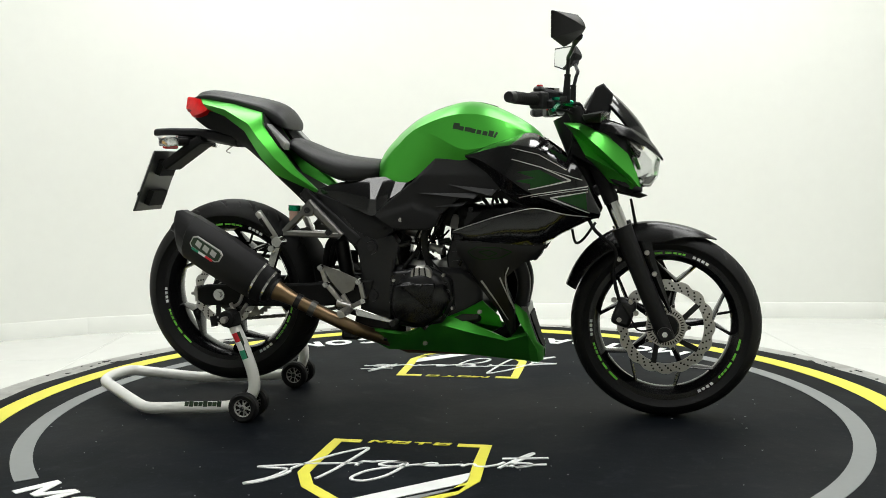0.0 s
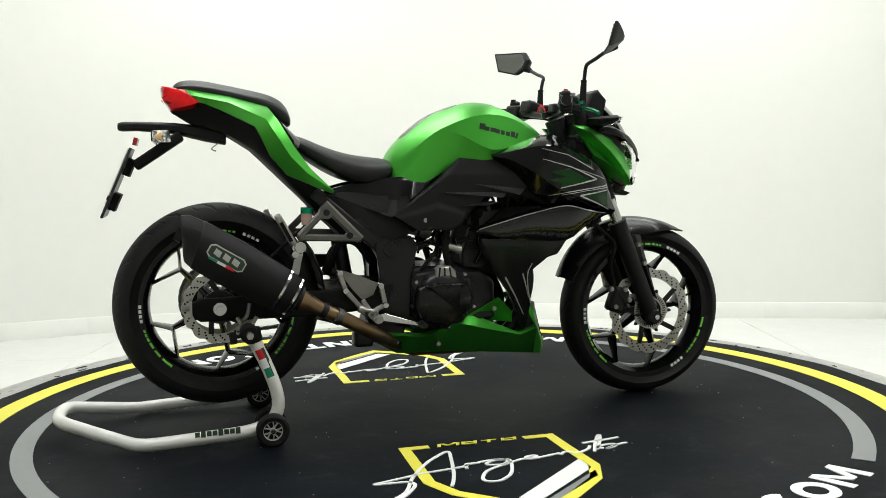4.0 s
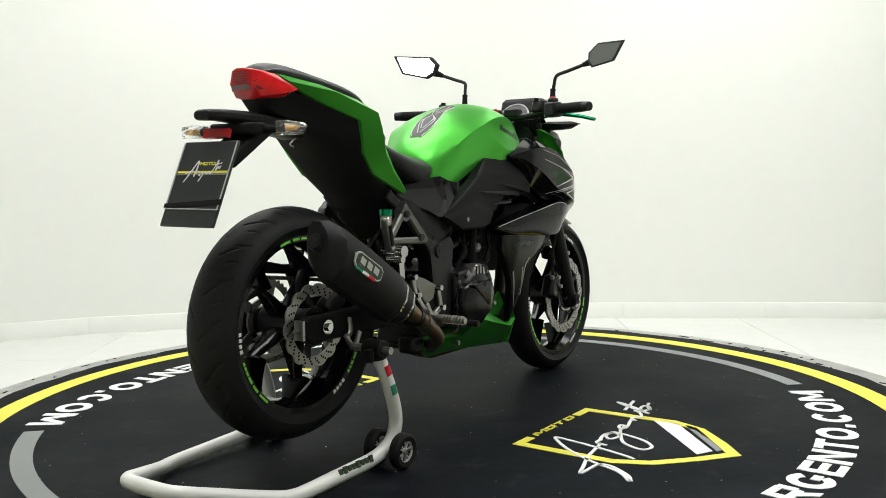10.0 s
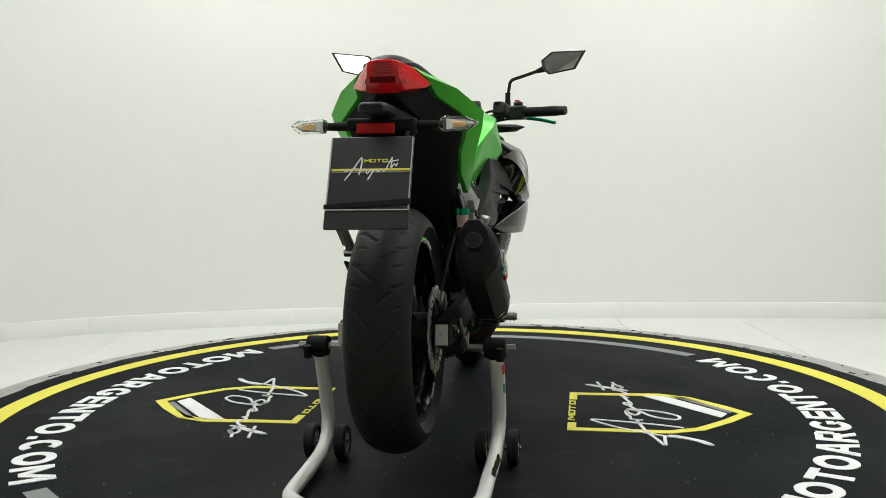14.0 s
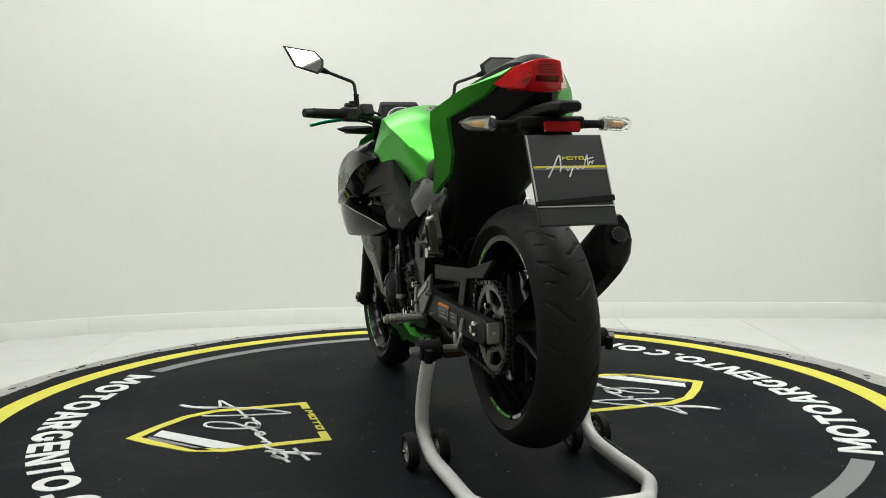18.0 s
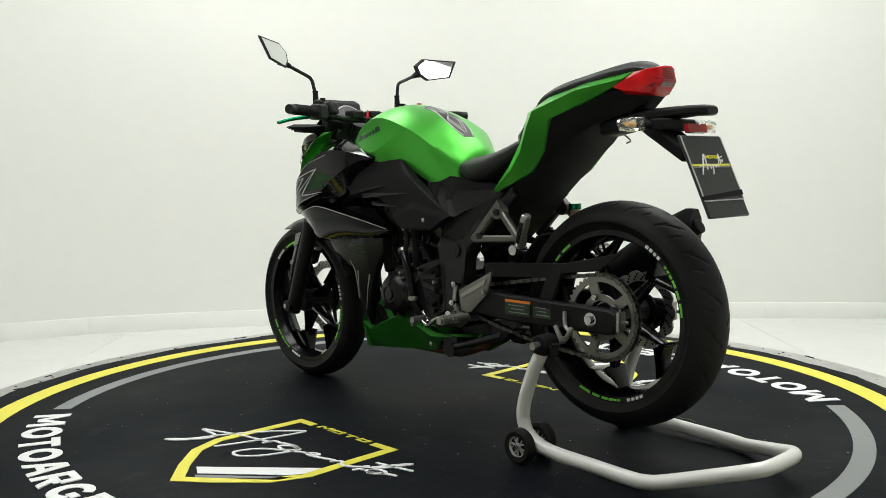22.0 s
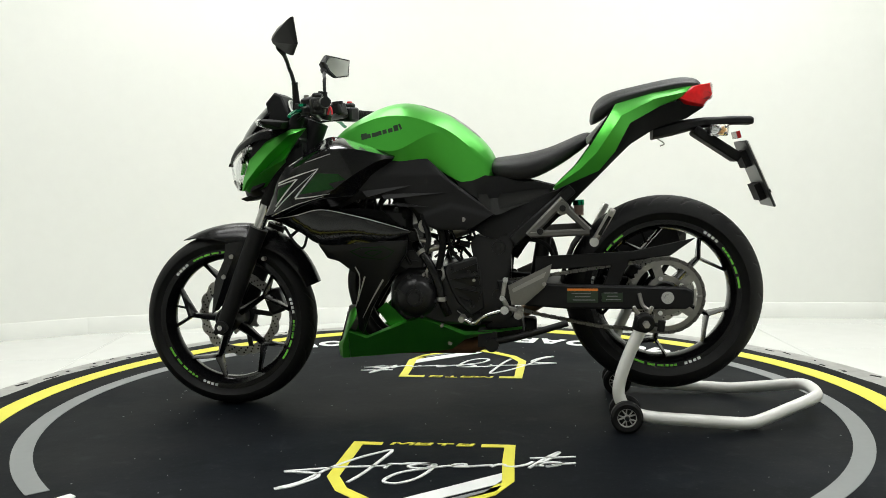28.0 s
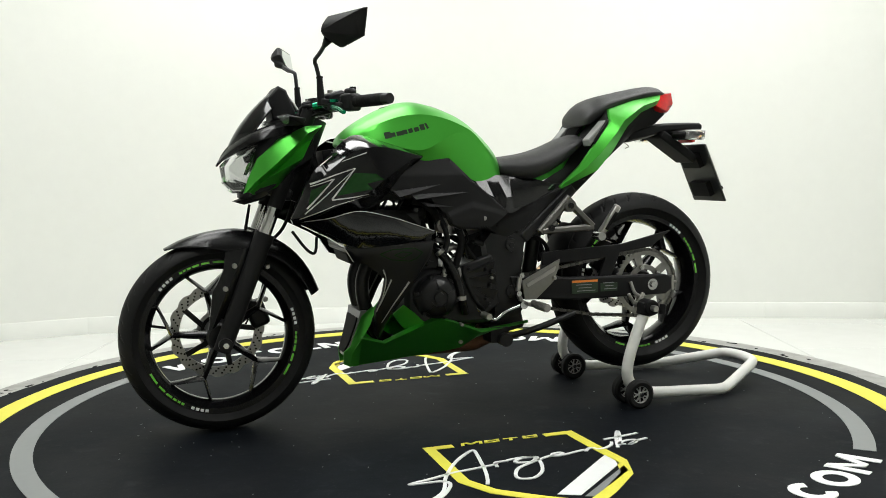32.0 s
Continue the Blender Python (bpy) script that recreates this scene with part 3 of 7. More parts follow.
def wheel(name, cx, cz, R, width, rim_r, rim_w, hub_w, phase, sides, fork_at, tape):
    w = thing(name, "", "")
    for k in list(w.keys()):
        del w[k]
    w.parent = bike
    c = (cx, 0, cz)
    h = width / 2
    prof = []
    for k in range(53):
        a = radians(-80 + 160 * k / 52)
        prof.append((R - h * 0.80 + h * 0.80 * math.cos(a), h * math.sin(a) / math.sin(radians(80))))
    prof = [(rim_r - 0.002, -rim_w / 2 - 0.004), (rim_r + 0.02, -h * 0.93)] + prof + [(rim_r + 0.02, h * 0.93), (rim_r - 0.002, rim_w / 2 + 0.004), (rim_r + 0.004, 0)]
    bm = bmesh.new()
    lathe(bm, prof, c, 720, closed=True)
    # slanting tread grooves
    for v in bm.verts:
        d = v.co - Vector(c)
        rr = math.hypot(d.x, d.z)
        u = d.y / h
        if rr < R - 0.045 or abs(u) > 0.9:
            continue
        turns = math.atan2(d.z, d.x) / (2 * math.pi)
        sgn = 1 if u > 0 else -1
        g = (turns * 18 + 0.75 * abs(u) ** 1.2 + (0.5 if sgn > 0 else 0)) % 1
        g2 = (turns * 36 + 0.9 * abs(u) + 0.35) % 1
        cutin = (0.08 < abs(u) < 0.80 and g < 0.06) or (0.45 < abs(u) < 0.72 and g2 < 0.08)
        if cutin:
            v.co = Vector(c) + V(d.x * (1 - 0.0028 / rr), d.y, d.z * (1 - 0.0028 / rr))
    tyre = part("tyre", bm, RUBBER, w, "black road tyre with shallow tread grooves", sharp=50)
    bm = bmesh.new()
    rw = rim_w / 2
    lathe(bm, [(rim_r + 0.006, -rw - 0.006), (rim_r + 0.008, -rw), (rim_r - 0.004, -rw + 0.012), (rim_r - 0.020, 0.0), (rim_r - 0.004, rw - 0.012), (rim_r + 0.008, rw), (rim_r + 0.006, rw + 0.006), (rim_r - 0.014, rw + 0.004), (rim_r - 0.017, rw - 0.002), (rim_r - 0.024, rw - 0.016), (rim_r - 0.032, 0.012), (rim_r - 0.032, -0.012), (rim_r - 0.024, -rw + 0.016), (rim_r - 0.017, -rw + 0.002), (rim_r - 0.014, -rw - 0.004)], c, 96, closed=True)
    part("rim", bm, RIM, w, "gloss black cast rim")
    # forked spokes
    for k in range(5):
        bm = bmesh.new()
        a = radians(phase + 72 * k)

        def at(r, da, y):
            return V(cx + r * math.cos(a + da), y, cz + r * math.sin(a + da))

        rm = rim_r * fork_at
        for d0, d1, r0, r1, t0, t1 in ((0, 0, 0.03, rm, 0.0125, 0.0065), (0, 0.46, rm - 0.005, rim_r - 0.024, 0.0052, 0.0044), (0, -0.22, rm - 0.005, rim_r - 0.024, 0.0052, 0.0044)):
            p, q = at(r0, d0, 0), at(r1, d1, 0)
            d = (q - p).normalized()
            n = V(-d.z, 0, d.x)
            rings = []
            for pt, th, yy in ((p, t0, hub_w * 0.34), (p.lerp(q, 0.5), (t0 + t1) / 2, hub_w * 0.22), (q, t1, rim_w * 0.18)):
                rings.append([pt - n * th + V(0, -yy * 0.6, 0), pt + V(0, -yy, 0), pt + n * th + V(0, -yy * 0.6, 0), pt + n * th + V(0, yy * 0.6, 0), pt + V(0, yy, 0), pt - n * th + V(0, yy * 0.6, 0)])
            loft(bm, rings)
        part("spoke", bm, RIM, w)
    bm = bmesh.new()
    lathe(bm, [(0.012, -hub_w / 2), (0.036, -hub_w / 2), (0.042, -hub_w / 2 + 0.012), (0.040, 0), (0.042, hub_w / 2 - 0.012), (0.036, hub_w / 2), (0.012, hub_w / 2)], c, 32, closed=True)
    part("hub", bm, BLACK, w)
    # rim tape: dashes and plain white marks on both faces
    for s in sides:
        y0, y1 = sorted((s * (rw + 0.0035), s * (rw + 0.0068)))
        for base in (0, 120, 240):
            turn = base + (tape[0] if s > 0 else tape[1])
            for j, (da, ln) in enumerate(((0, 2.2), (3.2, 2.2), (6.4, 3.0), (10.6, 5.0), (17.5, 6.0), (26, 9.0))):
                a0 = turn + 12 + da
                bm = bmesh.new()
                lathe(bm, [(rim_r - 0.0092, y0), (rim_r - 0.0032, y0), (rim_r - 0.0032, y1), (rim_r - 0.0092, y1)], c, 6, True, a0, a0 + ln)
                part("rim_stripe", bm, LIMESTRIPE, w)
            for j in range(4):
                a0 = turn - 7 + 3.6 * j
                bm = bmesh.new()
                lathe(bm, [(rim_r - 0.0095, y0), (rim_r - 0.0015, y0), (rim_r - 0.0015, y1), (rim_r - 0.0095, y1)], c, 3, True, a0, a0 + 2.4)
                part("rim_mark", bm, WHITE, w)
    bm = bmesh.new()
    a = radians(phase + 8)
    rod(bm, (cx + (rim_r - 0.03) * math.cos(a), 0, cz + (rim_r - 0.03) * math.sin(a)), (cx + (rim_r - 0.075) * math.cos(a), 0, cz + (rim_r - 0.075) * math.sin(a)), 0.004, 0.004, 8)
    part("valve", bm, DARK, w)
    return w


def petal_disc(parent, name, cx, cz, y, r_out, r_in, thick, waves, holes, mat=None, arms=5, hub_r=0.05):
    bm = bmesh.new()
    seg = waves * 10
    rows = []
    for k in range(seg):
        a = 2 * math.pi * k / seg
        ph = 0.5 + 0.5 * math.cos(waves * a)
        ro = r_out - 0.007 * (1 - ph) ** 2
        ri = r_in
        rows.append([bm.verts.new((cx + r * math.cos(a), yy, cz + r * math.sin(a))) for r, yy in ((ri, y - thick / 2), (ro, y - thick / 2), (ro, y + thick / 2), (ri, y + thick / 2))])
    for k in range(seg):
        p, q = rows[k], rows[(k + 1) % seg]
        for i in range(4):
            j = (i + 1) % 4
            bm.faces.new((p[i], p[j], q[j], q[i]))
    d = part(name, bm, mat or STEEL, parent, "drilled petal brake disc of brushed steel")
    bm = bmesh.new()
    for k in range(holes):
        a = 2 * math.pi * k / holes
        for j, rr in enumerate((0.25, 0.52, 0.8)):
            r = r_in + (r_out - 0.006 - r_in) * rr
            t = a + j * 0.06
            rod(bm, (cx + r * math.cos(t), y - thick * 0.62, cz + r * math.sin(t)), (cx + r * math.cos(t), y + thick * 0.62, cz + r * math.sin(t)), 0.0032, 0.0032, 6)
    part("hole_pattern", bm, DARK, d)
    bm = bmesh.new()
    lathe(bm, [(hub_r - 0.012, y - 0.004), (hub_r, y - 0.004), (hub_r, y + 0.004), (hub_r - 0.012, y + 0.004)], (cx, 0, cz), 32, True)
    for k in range(arms):
        a = 2 * math.pi * (k + 0.3) / arms
        p = V(cx + (hub_r - 0.005) * math.cos(a), y, cz + (hub_r - 0.005) * math.sin(a))
        q = V(cx + (r_in + 0.004) * math.cos(a + 0.25), y, cz + (r_in + 0.004) * math.sin(a + 0.25))
        beam(bm, p, q, 0.006, 0.016)
    part("carrier", bm, BLACK, d)
    return d


fw = wheel("front_wheel", FWX, FWZ, FWR, 0.114, 0.2315, 0.082, 0.13, 3, (1, -1), 0.62, (48, 63))
rw = wheel("rear_wheel", RWX, RWZ, RWR, 0.158, 0.2315, 0.112, 0.16, 63, (1, -1), 0.68, (8, 64))
petal_disc(fw, "brake_disc", FWX, FWZ, -0.072, 0.146, 0.113, 0.005, 16, 32)
petal_disc(rw, "brake_disc", RWX, RWZ, -0.092, 0.110, 0.080, 0.005, 14, 24)
# lobed and slotted speed ring at the front axle
bm = bmesh.new()
seg = 80
rows = []
for k in range(seg):
    a = 2 * math.pi * k / seg
    ro = 0.060 + 0.016 * max(0, math.cos(5 * a)) ** 6
    rows.append([bm.verts.new((FWX + r * math.cos(a), yy, FWZ + r * math.sin(a))) for r, yy in ((0.040, -0.083), (ro, -0.083), (ro, -0.079), (0.040, -0.079))])
for k in range(seg):
    p, q = rows[k], rows[(k + 1) % seg]
    for i in range(4):
        bm.faces.new((p[i], p[(i + 1) % 4], q[(i + 1) % 4], q[i]))
ring_ob = part("speed_ring", bm, STEEL, fw, "slotted steel sensor ring")
bm = bmesh.new()
for k in range(40):
    a = 2 * math.pi * k / 40
    beam(bm, (FWX + 0.045 * math.cos(a), -0.0832, FWZ + 0.045 * math.sin(a)), (FWX + 0.055 * math.cos(a), -0.0832, FWZ + 0.055 * math.sin(a)), 0.002, 0.0032)
tagged(part("slot_pattern", bm, DARK, ring_ob), kind="stuff")
studs("ring_bolt", [(FWX + 0.069 * math.cos(2 * math.pi * k / 5), FWZ + 0.069 * math.sin(2 * math.pi * k / 5)) for k in range(5)], -1, 0.082, 0.087, 0.006, 0.005, BLACK, ring_ob, 10)

# ---- fork ----
FT, FB = V(1.152, 0, 0.937), V(1.414, 0, 0.278)
fd = (FB - FT).normalized()
for s in (1, -1):
    y = V(0, s * 0.098, 0)
    bm = bmesh.new()
    rod(bm, FT + y + fd * 0.27, FT + y + fd * 0.42, 0.0190, 0.0190, 24)
    part("fork_tube", bm, CHROME, bike, "bright chromed fork tube")
    bm = bmesh.new()
    rod(bm, FT + y - fd * 0.02, FT + y + fd * 0.285, 0.0225, 0.0225, 20)
    part("fork_sleeve", bm, DARK, bike, "black upper fork sleeve")
    bm = bmesh.new()
    p = FT + y + fd * 0.365
    tube(bm, [p, p + fd * 0.04, p + fd * 0.20, p + fd * 0.30, FB + y + fd * 0.025], lambda t: 0.031 if t < 0.15 else 0.029 - 0.003 * t, 20, 3, smooth=False)
    part("fork_leg", bm, MATTE, bike, "matte black lower fork leg")
    bm = bmesh.new()
    rod(bm, FB + y * 0.82, FB + y * 1.38, 0.022, 0.020, 20)
    part("axle_clamp", bm, BLACK, bike)
    bm = bmesh.new()
    rod(bm, FB + y * 1.30, FB + y * 1.45, 0.011, 0.009, 6)
    part("axle_nut", bm, CHROME, bike)
    # fender bracket with two bolts
    bm = facets([
        [(1.300, 0.560, 0.090), (1.334, 0.510, 0.096), (1.372, 0.420, 0.096), (1.436, 0.330, 0.092)],
        [(1.350, 0.556, 0.104), (1.372, 0.500, 0.110), (1.408, 0.424, 0.108), (1.448, 0.322, 0.098)],
        [(1.404, 0.546, 0.092), (1.410, 0.494, 0.094), (1.444, 0.424, 0.092), (1.458, 0.316, 0.090)],
    ] if s > 0 else [
        [(1.325, 0.556, 0.090), (1.346, 0.510, 0.096), (1.372, 0.440, 0.096), (1.424, 0.344, 0.092)],
        [(1.350, 0.554, 0.100), (1.368, 0.508, 0.106), (1.390, 0.444, 0.104), (1.432, 0.338, 0.096)],
        [(1.376, 0.550, 0.092), (1.386, 0.504, 0.094), (1.404, 0.448, 0.092), (1.440, 0.332, 0.090)],
    ], s, 0.012)
    part("fender_bracket", bm, SATIN, bike, "creased black mudguard bracket on the fork")
    studs("bracket_bolt", ((1.379, 0.506), (1.407, 0.440)) if s > 0 else ((1.362, 0.520), (1.384, 0.456)), s, 0.100, 0.114, 0.008, 0.007, ALU, bike)
    studs("bracket_bolt", ((1.280, 0.497),), s, 0.070, 0.090, 0.008, 0.006, ALU, bike)
for dz, w in ((0.06, 0.24), (0.235, 0.20)):
    c = FT + fd * dz
    bm = bmesh.new()
    box(bm, (0.075, w, 0.034), Matrix.Translation(c) @ pose(0, 0, 0, 0, -21.6, 0))
    part("triple_clamp", bm, BLACK, bike, bevel=0.008)
bm = bmesh.new()
rod(bm, FT + V(-0.045, 0, 0), FT + V(-0.045, 0, 0) + fd * 0.26, 0.034, 0.034, 20)
part("steering_head", bm, BLACK, bike)

# front mudguard: a curved shell over the tyre
bm = bmesh.new()
rows = []
a_list = [60 + (158 - 60) * k / 22 for k in range(23)]
crown = curve((60, 83, 105, 132, 158), (0.306, 0.313, 0.328, 0.338, 0.330))
for a in a_list:
    t = (a - 60) / 98
    hw = 0.026 + 0.046 * min(1, t / 0.22) - 0.012 * max(0, (t - 0.55) / 0.45)
    drop = 0.058 * min(1, t / 0.35) * (1 - 0.45 * max(0, (t - 0.5) / 0.5))
    row = []
    for j in range(9):
        v = -1 + j / 4
        r = crown(a) - drop * abs(v) ** 2.6
        row.append(V(FWX + r * math.cos(radians(a)), hw * v, FWZ + r * math.sin(radians(a))))
    rows.append(row)
rings = []
for a, row in zip(a_list, rows):
    n = V(math.cos(radians(a)), 0, math.sin(radians(a)))
    rings.append(row + [p - n * 0.004 for p in reversed(row)])
loft(bm, rings)
part("front_mudguard", bm, SATIN, bike, "satin black front mudguard")

# front brake caliper and lines
bm = bmesh.new()
box(bm, (0.060, 0.05, 0.085), pose(1.295, -0.082, 0.335, 0, 20, 0))
part("brake_caliper", bm, BLACK, bike, bevel=0.012)
studs("caliper_bolt", ((1.265, 0.375), (1.315, 0.370), (1.28, 0.315), (1.33, 0.335)), -1, 0.10, 0.111, 0.009, 0.007, ALU, bike)
bm = bmesh.new()
tube(bm, [(1.28, -0.10, 0.375), (1.262, -0.105, 0.46), (1.268, -0.115, 0.53), (1.20, -0.11, 0.60), (1.16, -0.09, 0.72), (1.14, -0.06, 0.86)], 0.0055, 8)
part("brake_hose", bm, DARK, bike)
bm = bmesh.new()
tube(bm, [(1.40, -0.10, 0.29), (1.34, -0.115, 0.285), (1.315, -0.11, 0.32), (1.27, -0.10, 0.40), (1.265, -0.1, 0.47)], 0.003, 6)
part("sensor_cable", bm, DARK, bike)
bm = bmesh.new()
tube(bm, [(1.205, 0.085, 0.60), (1.165, 0.10, 0.545), (1.14, 0.10, 0.535), (1.13, 0.08, 0.58)], 0.0045, 8)
part("clutch_cable", bm, DARK, bike)
bm = bmesh.new()
rod(bm, (1.33, -0.02, 0.60), (1.315, -0.02, 0.68), 0.005, 0.004, 8)
part("cable_guide", bm, DARK, bike)

# ---- fuel tank ----
bm = bmesh.new()
TANK = [
    (0.520, 0.806, ((0.030, -0.0020), (0.058, -0.0138), (0.078, -0.0360), (0.085, -0.0660), (0.078, -0.0960))),
    (0.545, 0.852, ((0.038, -0.0040), (0.076, -0.0230), (0.098, -0.0540), (0.104, -0.0900), (0.098, -0.1350))),
    (0.590, 0.895, ((0.045, -0.0050), (0.094, -0.0250), (0.128, -0.0560), (0.126, -0.1050), (0.112, -0.1700))),
    (0.650, 0.943, ((0.052, -0.0060), (0.112, -0.0247), (0.162, -0.0490), (0.152, -0.0710), (0.124, -0.1970))),
    (0.690, 0.962, ((0.058, -0.0070), (0.118, -0.0244), (0.174, -0.0510), (0.172, -0.0640), (0.134, -0.1830))),
    (0.740, 0.980, ((0.062, -0.0080), (0.120, -0.0218), (0.174, -0.0480), (0.180, -0.1020), (0.150, -0.1780))),
    (0.790, 0.994, ((0.066, -0.0080), (0.120, -0.0235), (0.172, -0.0510), (0.188, -0.1470), (0.166, -0.1950))),
    (0.830, 0.996, ((0.066, -0.0080), (0.116, -0.0218), (0.164, -0.0500), (0.190, -0.1640), (0.172, -0.1960))),
    (0.885, 0.985, ((0.064, -0.0080), (0.110, -0.0198), (0.152, -0.0440), (0.180, -0.1410), (0.170, -0.1660))),
    (0.960, 0.947, ((0.058, -0.0060), (0.098, -0.0169), (0.130, -0.0330), (0.156, -0.0850), (0.150, -0.1030))),
    (1.015, 0.912, ((0.048, -0.0050), (0.082, -0.0160), (0.104, -0.0300), (0.114, -0.0450), (0.112, -0.0650))),
    (1.050, 0.878, ((0.036, -0.0030), (0.056, -0.0080), (0.068, -0.0140), (0.074, -0.0220), (0.072, -0.0320))),
]
loft(bm, [both([V(x, 0, zt)] + [V(x, y, zt + dz) for y, dz in half]) for x, zt, half in TANK])
lay_c = bm.edges.layers.float.new("crease_edge")
bm.verts.ensure_lookup_table()
for k in range(1, len(TANK) - 2):
    for i, w in ((3, 1.0), (8, 1.0), (4, 1.0), (7, 1.0), (5, 1.0), (6, 1.0)):
        e = bm.edges.get((bm.verts[k * 11 + i], bm.verts[(k + 1) * 11 + i]))
        if e:
            e[lay_c] = w
FOLDS = {frozenset((k * 11 + i, (k + 1) * 11 + i)) for i, ks in ((3, range(3, 9)), (8, range(3, 9)), (4, range(3, 9)), (7, range(3, 9))) for k in ks}
tank = part("fuel_tank", bm, GREEN, bike, "satin metallic green fuel tank with creased sides", sub=2, sharp=60)
for e in tank.data.edges:
    if frozenset(e.vertices) in FOLDS:
        e.use_edge_sharp = True


# plain dark marks where the maker's name stands
bpy.context.view_layer.update()
TANK_SKIN = BVHTree.FromObject(tank, bpy.context.evaluated_depsgraph_get())
for s in (1, -1):
    for k, (w, h) in enumerate(((0.019, 0.019), (0.014, 0.013), (0.020, 0.013), (0.014, 0.013), (0.013, 0.013), (0.014, 0.013), (0.014, 0.018), (0.006, 0.018))):
        x0 = (0.788 if s < 0 else 0.932) - s * 0.0176 * k
        z0 = (0.9065 if s < 0 else 0.878) + s * 0.0040 * k
        x1 = x0 - s * w
        zz = z0 + (h - 0.013) / 2
        bm = painted(TANK_SKIN, [(x0, zz), (x1, zz + s * 0.0032)], h, h, s, 0.0006, 3)
        part("tank_mark", bm, DECAL, bike)

# rear pad on the tank
def tank_top(x, y):
    return TANK_SKIN.ray_cast(V(x, y, 1.3), V(0, 0, -1))[0].z


bm = bmesh.new()
rows = []
pad_w = curve((0.575, 0.60, 0.65, 0.70, 0.735, 0.765), (0.022, 0.034, 0.038, 0.028, 0.038, 0.014))
for k in range(21):
    x = 0.575 + 0.0095 * k
    hw = pad_w(x)
    rows.append([V(x, hw * v, tank_top(x, hw * v) + 0.0009) for v in (-1, -0.7, -0.4, 0, 0.4, 0.7, 1)])
loft(bm, [r + [p - V(0, 0, 0.004) for p in reversed(r)] for r in rows])
part("tank_pad", bm, PADFILM, bike, "black protective tank pad with silver streaks")
for s in (1, -1):
    for pts in ([(0.580, 0.020), (0.605, 0.033), (0.650, 0.037), (0.700, 0.027), (0.735, 0.036)], [(0.592, 0.004), (0.640, 0.026), (0.665, 0.008)], [(0.610, 0.004), (0.648, 0.018), (0.668, 0.003)], [(0.675, 0.006), (0.705, 0.020), (0.745, 0.032)], [(0.690, 0.003), (0.722, 0.012), (0.757, 0.014)]):
        bm = bmesh.new()
        tube(bm, [(x, s * y, tank_top(x, s * y) - 0.0006) for x, y in pts], 0.0024, 8)
        part("pad_streak", bm, SILVERLINE, bike)
hit, nrm = TANK_SKIN.ray_cast(V(0.872, 0, 1.3), V(0, 0, -1))[:2]
bm = bmesh.new()
rod(bm, hit - nrm * 0.03, hit - nrm * 0.0015, 0.035, 0.033, 28)
part("fuel_cap", bm, BLACK, bike)

